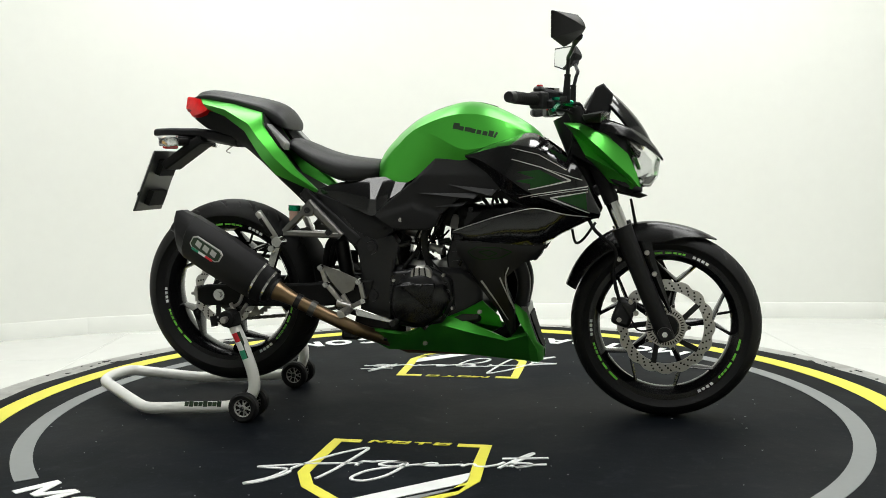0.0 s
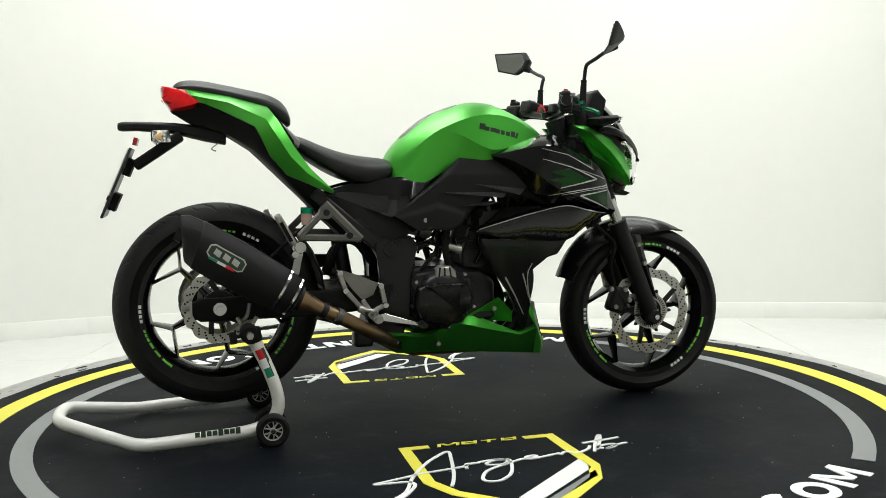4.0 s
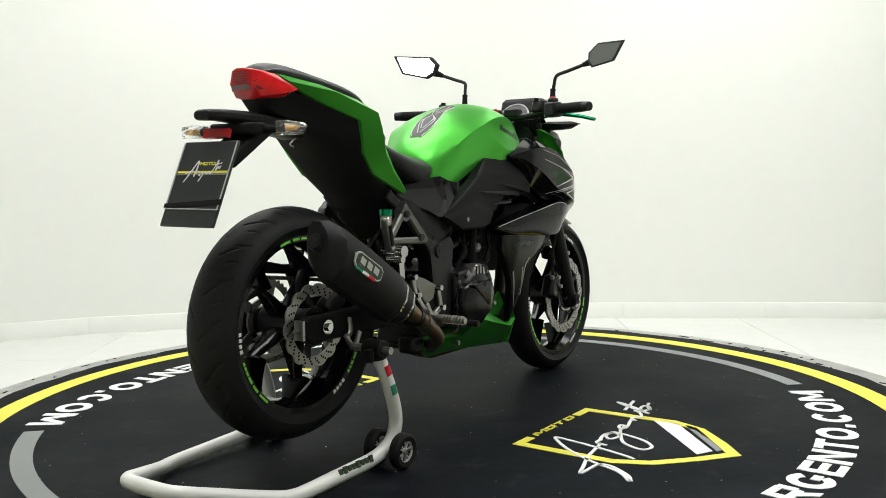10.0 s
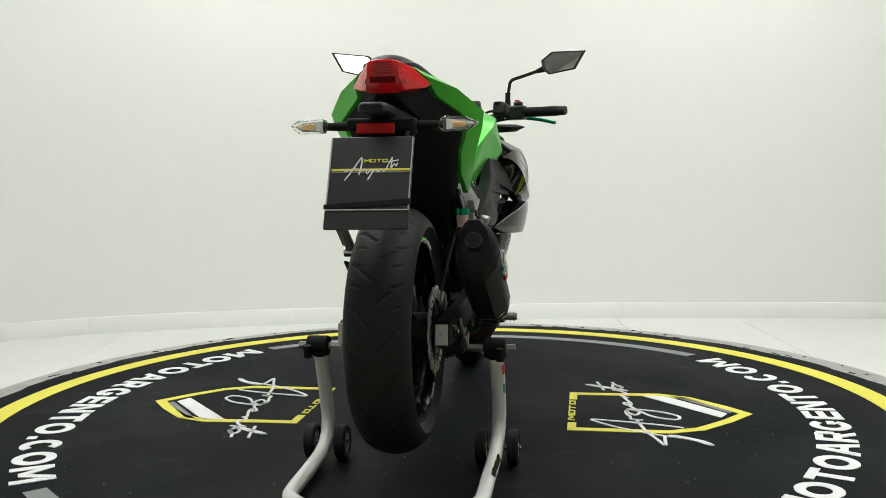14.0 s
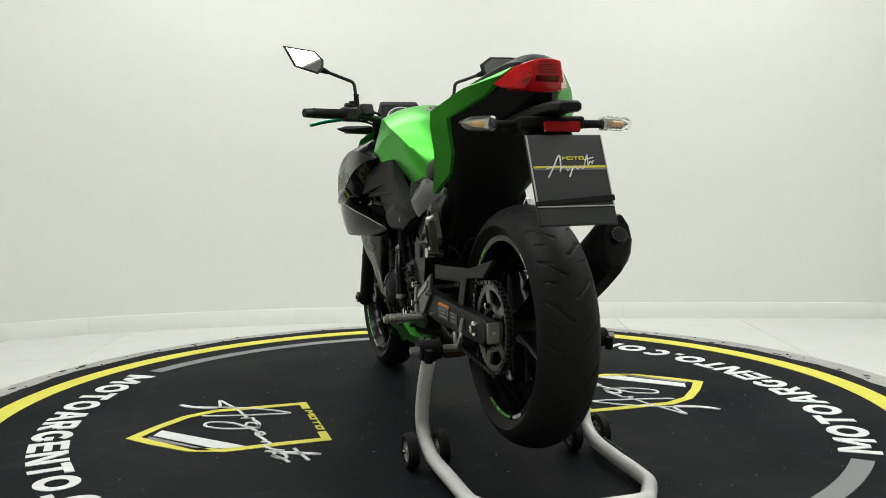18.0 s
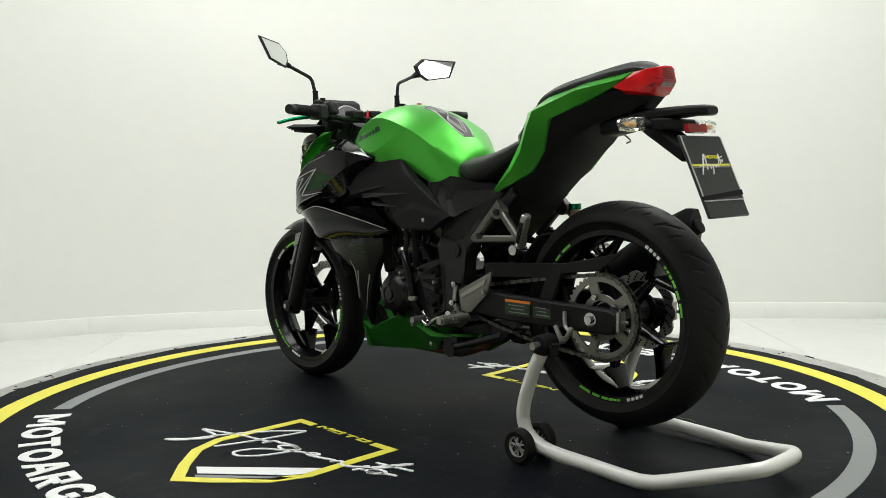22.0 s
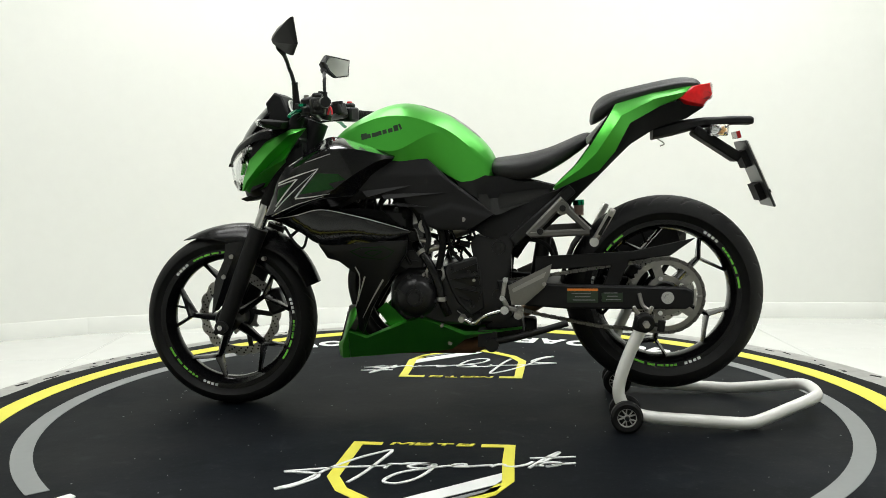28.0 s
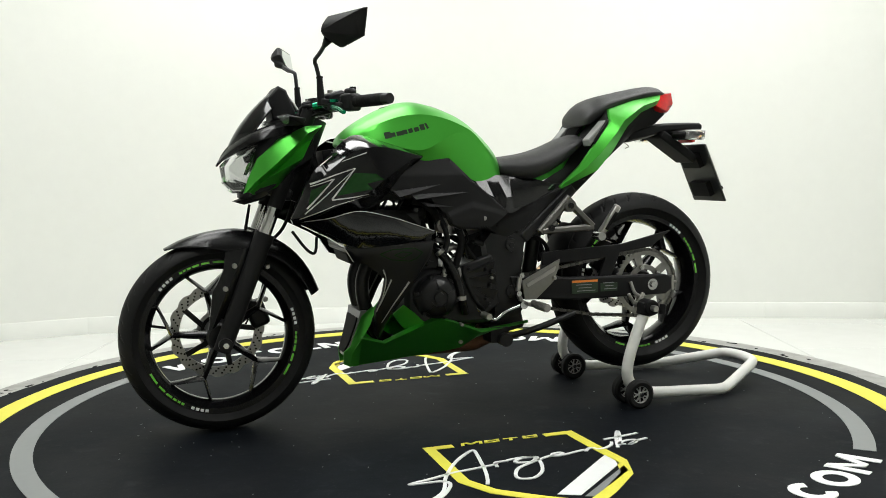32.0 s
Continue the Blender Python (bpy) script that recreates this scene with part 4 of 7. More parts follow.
# ---- side covers, shrouds ----
cy = curve((0.48, 0.60, 0.75, 0.90, 1.00), (0.112, 0.148, 0.166, 0.190, 0.21))
for s in (1, -1):
    def cover_y(x, z):
        base = cy(x) - max(0, z - 0.76) * 0.30 + 0.010
        low = 0.642 + (0.679 - 0.642) * (x - 0.528) / 0.127 if x < 0.655 else 0.679 - 0.35 * (x - 0.655)
        out = min(1.0, max(0.0, (low - z) / 0.018))
        return base + 0.006 * out - 0.10 * max(0, 0.622 - z)

    bm = shell([(0.523, 0.641), (0.581, 0.606), (0.600, 0.593), (0.697, 0.592), (0.727, 0.606), (0.745, 0.640), (0.760, 0.662), (0.800, 0.690), (0.88, 0.696), (0.93, 0.712), (0.950, 0.750), (0.866, 0.806), (0.820, 0.815), (0.727, 0.812), (0.660, 0.747)], cover_y, s, 0.03, 0.004, 0.010, 10)
    part("side_cover", bm, MATTE, bike, "matte black side cover below the tank", sharp=22)
    for tip, up, dn in (((0.668, 0.708), (0.868, 0.706), (0.852, 0.690)), ((0.768, 0.733), (0.922, 0.716), (0.905, 0.698)), ((0.722, 0.664), (0.832, 0.682), (0.812, 0.668))):
        bm = bmesh.new()
        hull(bm, [V(x, s * (cover_y(x, z) + o), z) for (x, z), o in ((tip, -0.004), (tip, 0.0012), (up, -0.006), (up, 0.004), (dn, -0.006), (dn, 0.017), (((tip[0] + dn[0]) / 2, (tip[1] + dn[1]) / 2), 0.008))])
        part("cover_fin", bm, MATTE, bike)
    bm = bmesh.new()
    rod(bm, (0.617, s * 0.146, 0.625), (0.617, s * 0.167, 0.625), 0.0085, 0.0070, 14)
    rod(bm, (0.617, s * 0.167, 0.625), (0.617, s * 0.1682, 0.625), 0.0035, 0.0030, 6)
    part("cover_bolt", bm, ALU, bike)
    # shroud, upper blade
    sx = curve((0.80, 0.86, 0.93, 1.00, 1.07, 1.13, 1.22), (0.180, 0.212, 0.238, 0.254, 0.256, 0.246, 0.200))
    sz = curve((0.60, 0.66, 0.70, 0.77, 0.845, 0.88), (-0.010, 0.0, 0.003, 0.0, -0.026, -0.050))
    bm = facets([
        [(0.822, 0.822, 0.180), (0.874, 0.843, 0.174), (0.936, 0.862, 0.168), (1.020, 0.884, 0.160), (1.070, 0.858, 0.182), (1.112, 0.822, 0.205), (1.168, 0.770, 0.229), (1.222, 0.656, 0.206)],
        [(0.824, 0.818, 0.190), (0.879, 0.831, 0.209), (0.925, 0.841, 0.224), (0.985, 0.846, 0.234), (1.046, 0.832, 0.242), (1.102, 0.795, 0.252), (1.160, 0.742, 0.249), (1.225, 0.648, 0.208)],
        [(0.826, 0.814, 0.192), (0.866, 0.808, 0.214), (0.909, 0.784, 0.237), (0.956, 0.754, 0.250), (1.009, 0.716, 0.257), (1.080, 0.686, 0.260), (1.150, 0.662, 0.252), (1.226, 0.641, 0.209)],
        [(0.836, 0.805, 0.178), (0.884, 0.769, 0.190), (0.914, 0.737, 0.200), (0.946, 0.706, 0.208), (0.993, 0.675, 0.218), (1.060, 0.660, 0.228), (1.135, 0.646, 0.230), (1.221, 0.629, 0.202)],
    ], s, 0.02, 4)
    blade = BVHTree.FromBMesh(bm)
    part("upper_shroud", bm, GLOSS, bike, "gloss black radiator shroud with silver and green graphics")
    # shroud, lower wing

    def wz(z):
        return min(1.0, 0.80 + 1.5 * (z - 0.50))

    wx = curve((0.76, 0.86, 0.94, 1.04, 1.125, 1.215), (0.160, 0.203, 0.238, 0.257, 0.246, 0.196))
    bm = facets([
        [(0.786, 0.592, 0.150), (0.860, 0.620, 0.168), (0.940, 0.646, 0.192), (1.040, 0.666, 0.212), (1.125, 0.648, 0.206), (1.214, 0.634, 0.186)],
        [(0.780, 0.589, 0.166), (0.860, 0.615, 0.203), (0.940, 0.640, 0.238), (1.040, 0.660, 0.257), (1.125, 0.642, 0.249), (1.217, 0.630, 0.202)],
        [(0.781, 0.587, 0.166), (0.856, 0.600, 0.203), (0.946, 0.614, 0.238), (1.045, 0.626, 0.257), (1.120, 0.624, 0.245), (1.208, 0.628, 0.197)],
        [(0.782, 0.584, 0.165), (0.852, 0.580, 0.199), (0.952, 0.580, 0.233), (1.048, 0.584, 0.250), (1.114, 0.604, 0.237), (1.200, 0.626, 0.195)],
        [(0.782, 0.582, 0.163), (0.850, 0.564, 0.194), (0.955, 0.556, 0.226), (1.050, 0.557, 0.241), (1.110, 0.590, 0.226), (1.195, 0.624, 0.192)],
        [(0.790, 0.580, 0.140), (0.850, 0.558, 0.150), (0.955, 0.546, 0.160), (1.050, 0.546, 0.165), (1.106, 0.578, 0.165), (1.185, 0.618, 0.165)],
    ], s, 0.02, 3)
    part("lower_shroud", bm, GLOSS, bike, "gloss black lower radiator wing")
    # dark inner walls of the shroud
    bm = shell([(0.805, 0.594), (0.875, 0.655), (0.95, 0.662), (1.0, 0.656), (1.160, 0.632), (1.06, 0.560), (0.955, 0.560), (0.86, 0.565)], lambda x, z: wx(x) * wz(z) - 0.044 - 0.6 * max(0, z - 0.62), s, 0.01, 0.0, 0.05)
    part("inner_shroud", bm, DARK, bike)
    bm = shell([(0.80, 0.700), (0.85, 0.692), (0.94, 0.689), (1.0, 0.662), (1.160, 0.640), (1.120, 0.760), (1.0, 0.845), (0.87, 0.785)], lambda x, z: sx(x) + sz(z) - 0.050 - 0.4 * max(0, 0.72 - z), s, 0.01, 0.0, 0.05)
    part("inner_shroud", bm, DARK, bike)
    # silver line along the wing's ridge
    bm = bmesh.new()
    tube(bm, [(x, s * (wx(x) * 0.992 + 0.002), z) for x, z in ((0.785, 0.592), (0.86, 0.617), (0.94, 0.642), (1.04, 0.662), (1.125, 0.644), (1.21, 0.632))], 0.0012, 6)
    part("ridge_line", bm, SILVERLINE, bike)

    # graphics on the upper blade, not the same on both sides
    if s > 0:
        LINES = (([(1.176, 0.742), (1.11, 0.766), (1.046, 0.786)], 0.005, 0.0022), ([(1.046, 0.786), (1.118, 0.698)], 0.0025, 0.005), ([(1.118, 0.696), (1.06, 0.702), (1.010, 0.710)], 0.0045, 0.0015), ([(1.052, 0.780), (1.12, 0.722), (1.192, 0.657)], 0.0015, 0.004), ([(1.176, 0.735), (1.110, 0.756), (1.186, 0.672)], 0.0022, 0.005), ([(1.160, 0.782), (1.105, 0.822)], 0.004, 0.0015), ([(1.085, 0.805), (1.010, 0.830)], 0.0015, 0.0025), ([(1.205, 0.642), (1.11, 0.680), (1.03, 0.702)], 0.0028, 0.0012))
        FILLS = ([(1.106, 0.708), (1.050, 0.772), (0.985, 0.769), (1.03, 0.755), (0.962, 0.752), (1.040, 0.735), (0.995, 0.725)], [(1.186, 0.655), (1.175, 0.725), (1.124, 0.745), (1.172, 0.690)])
    else:
        LINES = (([(0.97, 0.806), (1.06, 0.780), (1.142, 0.742)], 0.0015, 0.004), ([(1.142, 0.742), (1.09, 0.730), (1.020, 0.716)], 0.005, 0.0022), ([(0.990, 0.693), (1.040, 0.703), (1.190, 0.723)], 0.0012, 0.0035), ([(1.027, 0.695), (1.11, 0.707), (1.190, 0.716)], 0.0012, 0.0025), ([(1.190, 0.708), (1.084, 0.692)], 0.0025, 0.0045), ([(1.084, 0.692), (1.195, 0.646)], 0.0045, 0.0025), ([(1.075, 0.775), (1.175, 0.742)], 0.0012, 0.0022), ([(0.97, 0.838), (1.05, 0.818), (1.13, 0.772)], 0.0012, 0.0028))
        FILLS = ([(1.026, 0.718), (1.118, 0.740), (1.052, 0.774), (0.986, 0.768), (1.04, 0.750), (0.980, 0.742), (1.026, 0.733)], [(1.100, 0.691), (1.185, 0.705), (1.188, 0.655)])
    for pts, w0, w1 in LINES:
        bm = painted(blade, pts, w0, w1, s)
        part("silver_line", bm, SILVERLINE, bike)


    def on_blade(x, z):
        hit = blade.ray_cast(V(x, s * 0.6, z), V(0, -s, 0))[0]
        return (abs(hit.y) if hit else sx(x) + sz(z)) + 0.0008

    for out in FILLS:
        bm = shell(out, on_blade, s, 0.004, 0.0, 0.014, 6)
        part("green_graphic", bm, DARKGREEN, bike)
    # pale line where tank and shroud meet
    bm = bmesh.new()
    tube(bm, [(1.055, s * 0.096, 0.872), (1.00, s * 0.135, 0.864), (0.93, s * 0.166, 0.848), (0.83, s * 0.178, 0.829)], 0.0022, 6)
    part("edge_line", bm, SILVERLINE, bike)
    # gloss panel under the seat: a flared upper face over a flat lower one
    bm = facets([
        [(0.338, 0.724, 0.098), (0.410, 0.742, 0.102), (0.466, 0.750, 0.104), (0.552, 0.758, 0.106), (0.610, 0.757, 0.108), (0.660, 0.756, 0.114)],
        [(0.345, 0.712, 0.104), (0.420, 0.706, 0.122), (0.480, 0.695, 0.1352), (0.530, 0.688, 0.1440), (0.580, 0.692, 0.1425), (0.640, 0.738, 0.1205)],
        [(0.352, 0.700, 0.106), (0.420, 0.672, 0.118), (0.470, 0.655, 0.128), (0.518, 0.637, 0.134), (0.566, 0.660, 0.140), (0.632, 0.722, 0.124)],
    ], s, 0.016, 4)
    part("seat_side_cover", bm, GLOSS, bike, "gloss black flared panel below the seat")
    bm = shell([(0.322, 0.712), (0.350, 0.705), (0.420, 0.676), (0.518, 0.640), (0.572, 0.604), (0.584, 0.588), (0.545, 0.560), (0.516, 0.553), (0.462, 0.556)], lambda x, z: 0.121 - 0.04 * max(0, z - 0.66), s, 0.03, 0.004, 0.03, 6)
    part("frame_cover", bm, MATTE, bike, "matte black cover over the frame rail")
    studs("cover_bolt", ((0.541, 0.667),), s, 0.126, 0.139, 0.006, 0.005, ALU, bike)
    studs("panel_plug", ((0.490, 0.575), (0.556, 0.596)), s, 0.112, 0.1235, 0.006, 0.005, DARK, bike)
    # frame plate by the swingarm pivot
    bm = shell([(0.40, 0.618), (0.452, 0.560), (0.482, 0.505), (0.485, 0.42), (0.472, 0.322), (0.50, 0.300), (0.568, 0.306), (0.580, 0.45), (0.600, 0.548), (0.58, 0.575), (0.52, 0.560), (0.46, 0.590), (0.42, 0.635)], lambda x, z: 0.128, s, 0.05, 0.006, 0.06)
    part("frame_plate", bm, ENGINE, bike, "satin black frame plate at the swingarm pivot")
    studs("pivot_cap", ((0.512, 0.535), (0.512, 0.385)), s, 0.115, 0.135, 0.023, 0.020, BLACK, bike, 20)
    bm = bmesh.new()
    beam(bm, (0.285, s * 0.105, 0.715), (0.47, s * 0.118, 0.552), 0.03, 0.034)
    part("subframe_rail", bm, BLACK, bike, bevel=0.006)

# airbox and inner bulk between the shrouds
bm = bmesh.new()
loft(bm, [both([V(x, 0, zt), V(x, w * 0.8, zt), V(x, w, zt - 0.03), V(x, w, zb + 0.03), V(x, w * 0.8, zb), V(x, 0, zb)]) for x, w, zt, zb in ((0.47, 0.08, 0.74, 0.58), (0.60, 0.10, 0.77, 0.585), (0.72, 0.12, 0.79, 0.640), (0.78, 0.13, 0.80, 0.668), (0.835, 0.13, 0.81, 0.672), (0.850, 0.13, 0.82, 0.692), (0.935, 0.13, 0.82, 0.692), (0.952, 0.12, 0.83, 0.668), (1.03, 0.10, 0.85, 0.66), (1.10, 0.06, 0.84, 0.66))])
part("airbox", bm, DARK, bike)
bm = bmesh.new()
loft(bm, [both([V(x, 0, zt), V(x, w * 0.8, zt), V(x, w, zt - 0.012), V(x, w, zb), V(x, 0, zb)]) for x, w, zt, zb in ((0.785, 0.09, 0.645, 0.60), (0.82, 0.115, 0.662, 0.58), (0.96, 0.115, 0.668, 0.57), (1.02, 0.09, 0.662, 0.57))])
part("cam_cover", bm, ENGINE, bike, "black cast cam cover", bevel=0.006)
for s in (1, -1):
    for k, (xa, xb, r) in enumerate(((0.872, 0.880, 0.006), (0.905, 0.897, 0.004), (0.925, 0.930, 0.005), (0.958, 0.950, 0.007))):
        bm = bmesh.new()
        tube(bm, [(xa, s * 0.10, 0.71), (xa - 0.004, s * 0.118, 0.69), (xb, s * 0.120, 0.672), (xb + 0.004, s * 0.105, 0.65)], r, 8)
        part("wire", bm, DARK, bike)
    studs("cam_bolt", ((0.955, 0.685), (0.83, 0.655)), s, 0.11, 0.131, 0.010, 0.008, ENGINE, bike)
bm = bmesh.new()
box(bm, (0.035, 0.28, 0.20), pose(1.05, 0, 0.63, 0, 12, 0))
part("radiator", bm, BLACK, bike, "black finned radiator", bevel=0.006)
bm = bmesh.new()
for k in range(17):
    box(bm, (0.006, 0.25, 0.003), pose(1.068 + 0.0024 * (k - 8), 0, 0.63 + (k - 8) * 0.0112, 0, 12, 0))
part("fin_stack", bm, ENGINE, bike)
bm = bmesh.new()
box(bm, (0.06, 0.20, 0.045), pose(1.01, 0, 0.522, 0, 20, 0))
part("radiator_tank", bm, DARK, bike, bevel=0.01)

# ---- engine ----
bm = bmesh.new()
loft(bm, [both([V(x, 0, zt), V(x, w, zt), V(x, w, zb), V(x, 0, zb)]) for x, w, zt, zb in ((0.53, 0.09, 0.46, 0.29), (0.60, 0.120, 0.48, 0.285), (0.80, 0.120, 0.47, 0.29), (0.86, 0.10, 0.42, 0.30))])
part("crankcase", bm, ENGINE, bike, "black cast crankcase", bevel=0.015)
bm = bmesh.new()
box(bm, (0.13, 0.21, 0.17), pose(0.835, 0, 0.535, 0, 14, 0))
part("cylinder_block", bm, DARK, bike, bevel=0.01)
bm = bmesh.new()
box(bm, (0.15, 0.225, 0.045), pose(0.860, 0, 0.630, 0, 14, 0))
part("cylinder_head", bm, DARK, bike, bevel=0.015)
for s, cx, cz, r in ((-1, 0.676, 0.386, 0.080), (1, 0.771, 0.384, 0.061)):
    y0 = s * 0.10
    bm = bmesh.new()
    lathe(bm, [(0.0, y0), (r + 0.006, y0), (r + 0.006, s * 0.145), (r + 0.002, s * 0.150), (r - 0.004, s * 0.160), (r * 0.78, s * 0.170), (r * 0.44, s * 0.176), (r * 0.42, s * 0.172), (r * 0.30, s * 0.172), (r * 0.28, s * 0.178), (0.0, s * 0.179)], (cx, 0, cz), 48)
    cover = part("engine_cover", bm, ENGINE, bike, "round black cast engine cover")
    studs("cover_bolt", [(cx + (r + 0.004) * math.cos(2 * math.pi * (k + 0.2) / 6), cz + (r + 0.004) * math.sin(2 * math.pi * (k + 0.2) / 6)) for k in range(6)], s, 0.135, 0.156, 0.007, 0.006, BLACK, cover, 10)
    for k in range(5 if s > 0 else 0):
        bm = bmesh.new()
        a = 2 * math.pi * k / 5 + 0.3
        hull(bm, [V(cx + r * q * math.cos(a + da), s * yy, cz + r * q * math.sin(a + da)) for q, da, yy in ((0.44, 0.10, 0.1785), (0.44, -0.10, 0.1785), (0.97, 0.14, 0.162), (0.97, -0.14, 0.162), (0.80, 0.15, 0.1735), (0.80, -0.15, 0.1735), (0.44, 0.10, 0.165), (0.97, 0.0, 0.150))])
        part("cover_rib", bm, ENGINE, cover)
# creased many-sided clutch cover with a raised triangular face
plate = [(0.586, 0.418), (0.638, 0.440), (0.708, 0.436), (0.752, 0.424), (0.768, 0.380), (0.744, 0.328), (0.684, 0.288), (0.598, 0.308), (0.576, 0.360)]
pc = (0.672, 0.384)
bm = bmesh.new()
loft(bm, [[V(pc[0] + (x - pc[0]) * k + dx, y, pc[1] + (z - pc[1]) * k) for x, z in plate] for k, y, dx in ((1.04, -0.120, 0), (1.04, -0.146, 0), (1.0, -0.148, 0), (0.99, -0.158, 0), (0.90, -0.170, 0), (0.84, -0.172, 0), (0.62, -0.181, -0.004), (0.30, -0.183, -0.004))])
cover = part("clutch_plate", bm, SATIN, bike, "satin black creased clutch cover", bevel=0.002)
studs("cover_bolt", [(pc[0] + (x - pc[0]) * 1.015, pc[1] + (z - pc[1]) * 1.015) for x, z in plate[:1] + plate[3:]], -1, 0.140, 0.153, 0.0065, 0.0055, BLACK, cover, 10)
bm = bmesh.new()
tri_ = [(0.612, 0.424), (0.655, 0.430), (0.724, 0.430), (0.716, 0.356), (0.700, 0.350)]
loft(bm, [[V(x, y, z) for x, z in tri_] for y in (-0.165, -0.181)] + [[V(0.685 + (x - 0.685) * 0.86, -0.1855, 0.398 + (z - 0.398) * 0.86) for x, z in tri_]])
part("cover_face", bm, SATIN, cover, bevel=0.002)
for xa, za, xb, zb in ((0.634, 0.420, 0.662, 0.428), (0.676, 0.416, 0.690, 0.428)):
    bm = bmesh.new()
    beam(bm, (xa, -0.186, za), (xb, -0.186, zb), 0.004, 0.005)
    part("cover_rib", bm, ENGINE, cover)
# clutch arm housing above the right cover
bm = bmesh.new()
prism(bm, [(0.640, 0.430), (0.648, 0.470), (0.664, 0.482), (0.692, 0.482), (0.710, 0.470), (0.716, 0.428)], -0.166, -0.12)
fan = part("ribbed_housing", bm, ALU, bike, "bright ribbed housing above the clutch cover", bevel=0.006)
for xa, xb in ((0.648, 0.655), (0.668, 0.670), (0.690, 0.686)):
    bm = bmesh.new()
    beam(bm, (xa + 0.006, -0.1655, 0.430), (xb + 0.004, -0.1655, 0.478), 0.004, 0.005)
    part("rib_groove", bm, DARK, fan)
bm = bmesh.new()
prism(bm, [(0.575, 0.46), (0.575, 0.33), (0.60, 0.29), (0.66, 0.285), (0.74, 0.30), (0.775, 0.36), (0.77, 0.44), (0.70, 0.48)], -0.148, -0.10)
part("clutch_case", bm, ENGINE, bike, bevel=0.012)
# faceted sprocket cover: wedges that fan out from its front edge
bm = bmesh.new()
prism(bm, [(0.678, 0.480), (0.580, 0.508), (0.566, 0.460), (0.556, 0.345), (0.600, 0.318), (0.640, 0.360), (0.664, 0.405), (0.682, 0.455)], 0.095, 0.132)
spc = part("sprocket_cover", bm, ENGINE, bike, "black cast sprocket cover with fanned ridges", bevel=0.006)
for (xa, za), (xb, zb), (xc, zc) in (((0.668, 0.452), (0.578, 0.488), (0.576, 0.458)), ((0.664, 0.436), (0.574, 0.446), (0.570, 0.410)), ((0.654, 0.412), (0.566, 0.396), (0.578, 0.362)), ((0.640, 0.386), (0.586, 0.352), (0.606, 0.334))):
    bm = bmesh.new()
    hull(bm, [V(xa, 0.130, za), V(xa, 0.1345, za), V(xb, 0.130, zb), V(xb, 0.146, zb), V(xc, 0.130, zc), V(xc, 0.137, zc)])
    part("cover_rib", bm, ENGINE, spc)
studs("cover_bolt", ((0.604, 0.461), (0.604, 0.366), (0.660, 0.466)), 1, 0.128, 0.148, 0.0065, 0.0055, BLACK, spc, 10)
# thick coolant pipe down the left of the cylinders
bm = bmesh.new()
tube(bm, [(0.775, 0.105, 0.545), (0.752, 0.128, 0.520), (0.722, 0.140, 0.477), (0.700, 0.146, 0.424), (0.690, 0.145, 0.375), (0.672, 0.130, 0.325)], 0.0135, 14)
part("coolant_pipe", bm, SATIN, bike, "thick black coolant pipe")
for (xa, za), (xb, zb) in (((0.757, 0.527), (0.750, 0.517)), ((0.690, 0.383), (0.690, 0.370))):
    bm = bmesh.new()
    rod(bm, (xa, 0.128 if za > 0.5 else 0.1455, za), (xb, 0.130 if za > 0.5 else 0.1455, zb), 0.0155, 0.0155, 14)
    part("hose_clip", bm, ALU, bike)
# dark cast sides of the cylinders, between cover and cowl
for s in (1, -1):
    bm = bmesh.new()
    prism(bm, [(0.766, 0.560), (0.775, 0.590), (0.800, 0.606), (0.835, 0.600), (0.840, 0.480), (0.790, 0.450), (0.752, 0.466), (0.748, 0.510)], s * 0.070, s * 0.106)
    side = part("cylinder_side", bm, ENGINE, bike, "dark cast cylinder side", bevel=0.006)
    for zz in (0.490, 0.520, 0.550, 0.580):
        bm = bmesh.new()
        beam(bm, (0.768, s * 0.107, zz), (0.826, s * 0.107, zz + 0.006), 0.006, 0.005)
        part("cooling_rib", bm, ENGINE, side)
    bm = bmesh.new()
    tube(bm, [(0.752, s * 0.112, 0.606), (0.758, s * 0.116, 0.630), (0.772, s * 0.112, 0.655), (0.800, s * 0.10, 0.675)], 0.0115, 12)
    part("coolant_hose", bm, DARK, bike)
    bm = bmesh.new()
    tube(bm, [(0.815, s * 0.112, 0.600), (0.800, s * 0.118, 0.560), (0.808, s * 0.118, 0.520), (0.790, s * 0.112, 0.480)], 0.0055, 10)
    part("spark_lead", bm, SATIN, bike)
    bm = bmesh.new()
    rod(bm, (0.700, s * 0.110, 0.538), (0.735, s * 0.116, 0.528), 0.0125, 0.0105, 14)
    rod(bm, (0.728, s * 0.114, 0.530), (0.742, s * 0.117, 0.526), 0.0150, 0.0150, 14)
    part("hose_union", bm, ALU, bike, "bright hose union")
    for pts, r in (([(0.690, 0.600), (0.678, 0.560), (0.690, 0.525), (0.712, 0.505)], 0.0038), ([(0.668, 0.598), (0.652, 0.560), (0.668, 0.530), (0.660, 0.498)], 0.0045), ([(0.720, 0.575), (0.700, 0.556), (0.672, 0.545), (0.630, 0.552)], 0.0036)):
        bm = bmesh.new()
        tube(bm, [(x, s * (0.112 + 0.010 * math.sin(40 * z)), z) for x, z in pts], r, 8)
        part("wire", bm, SATIN, bike)
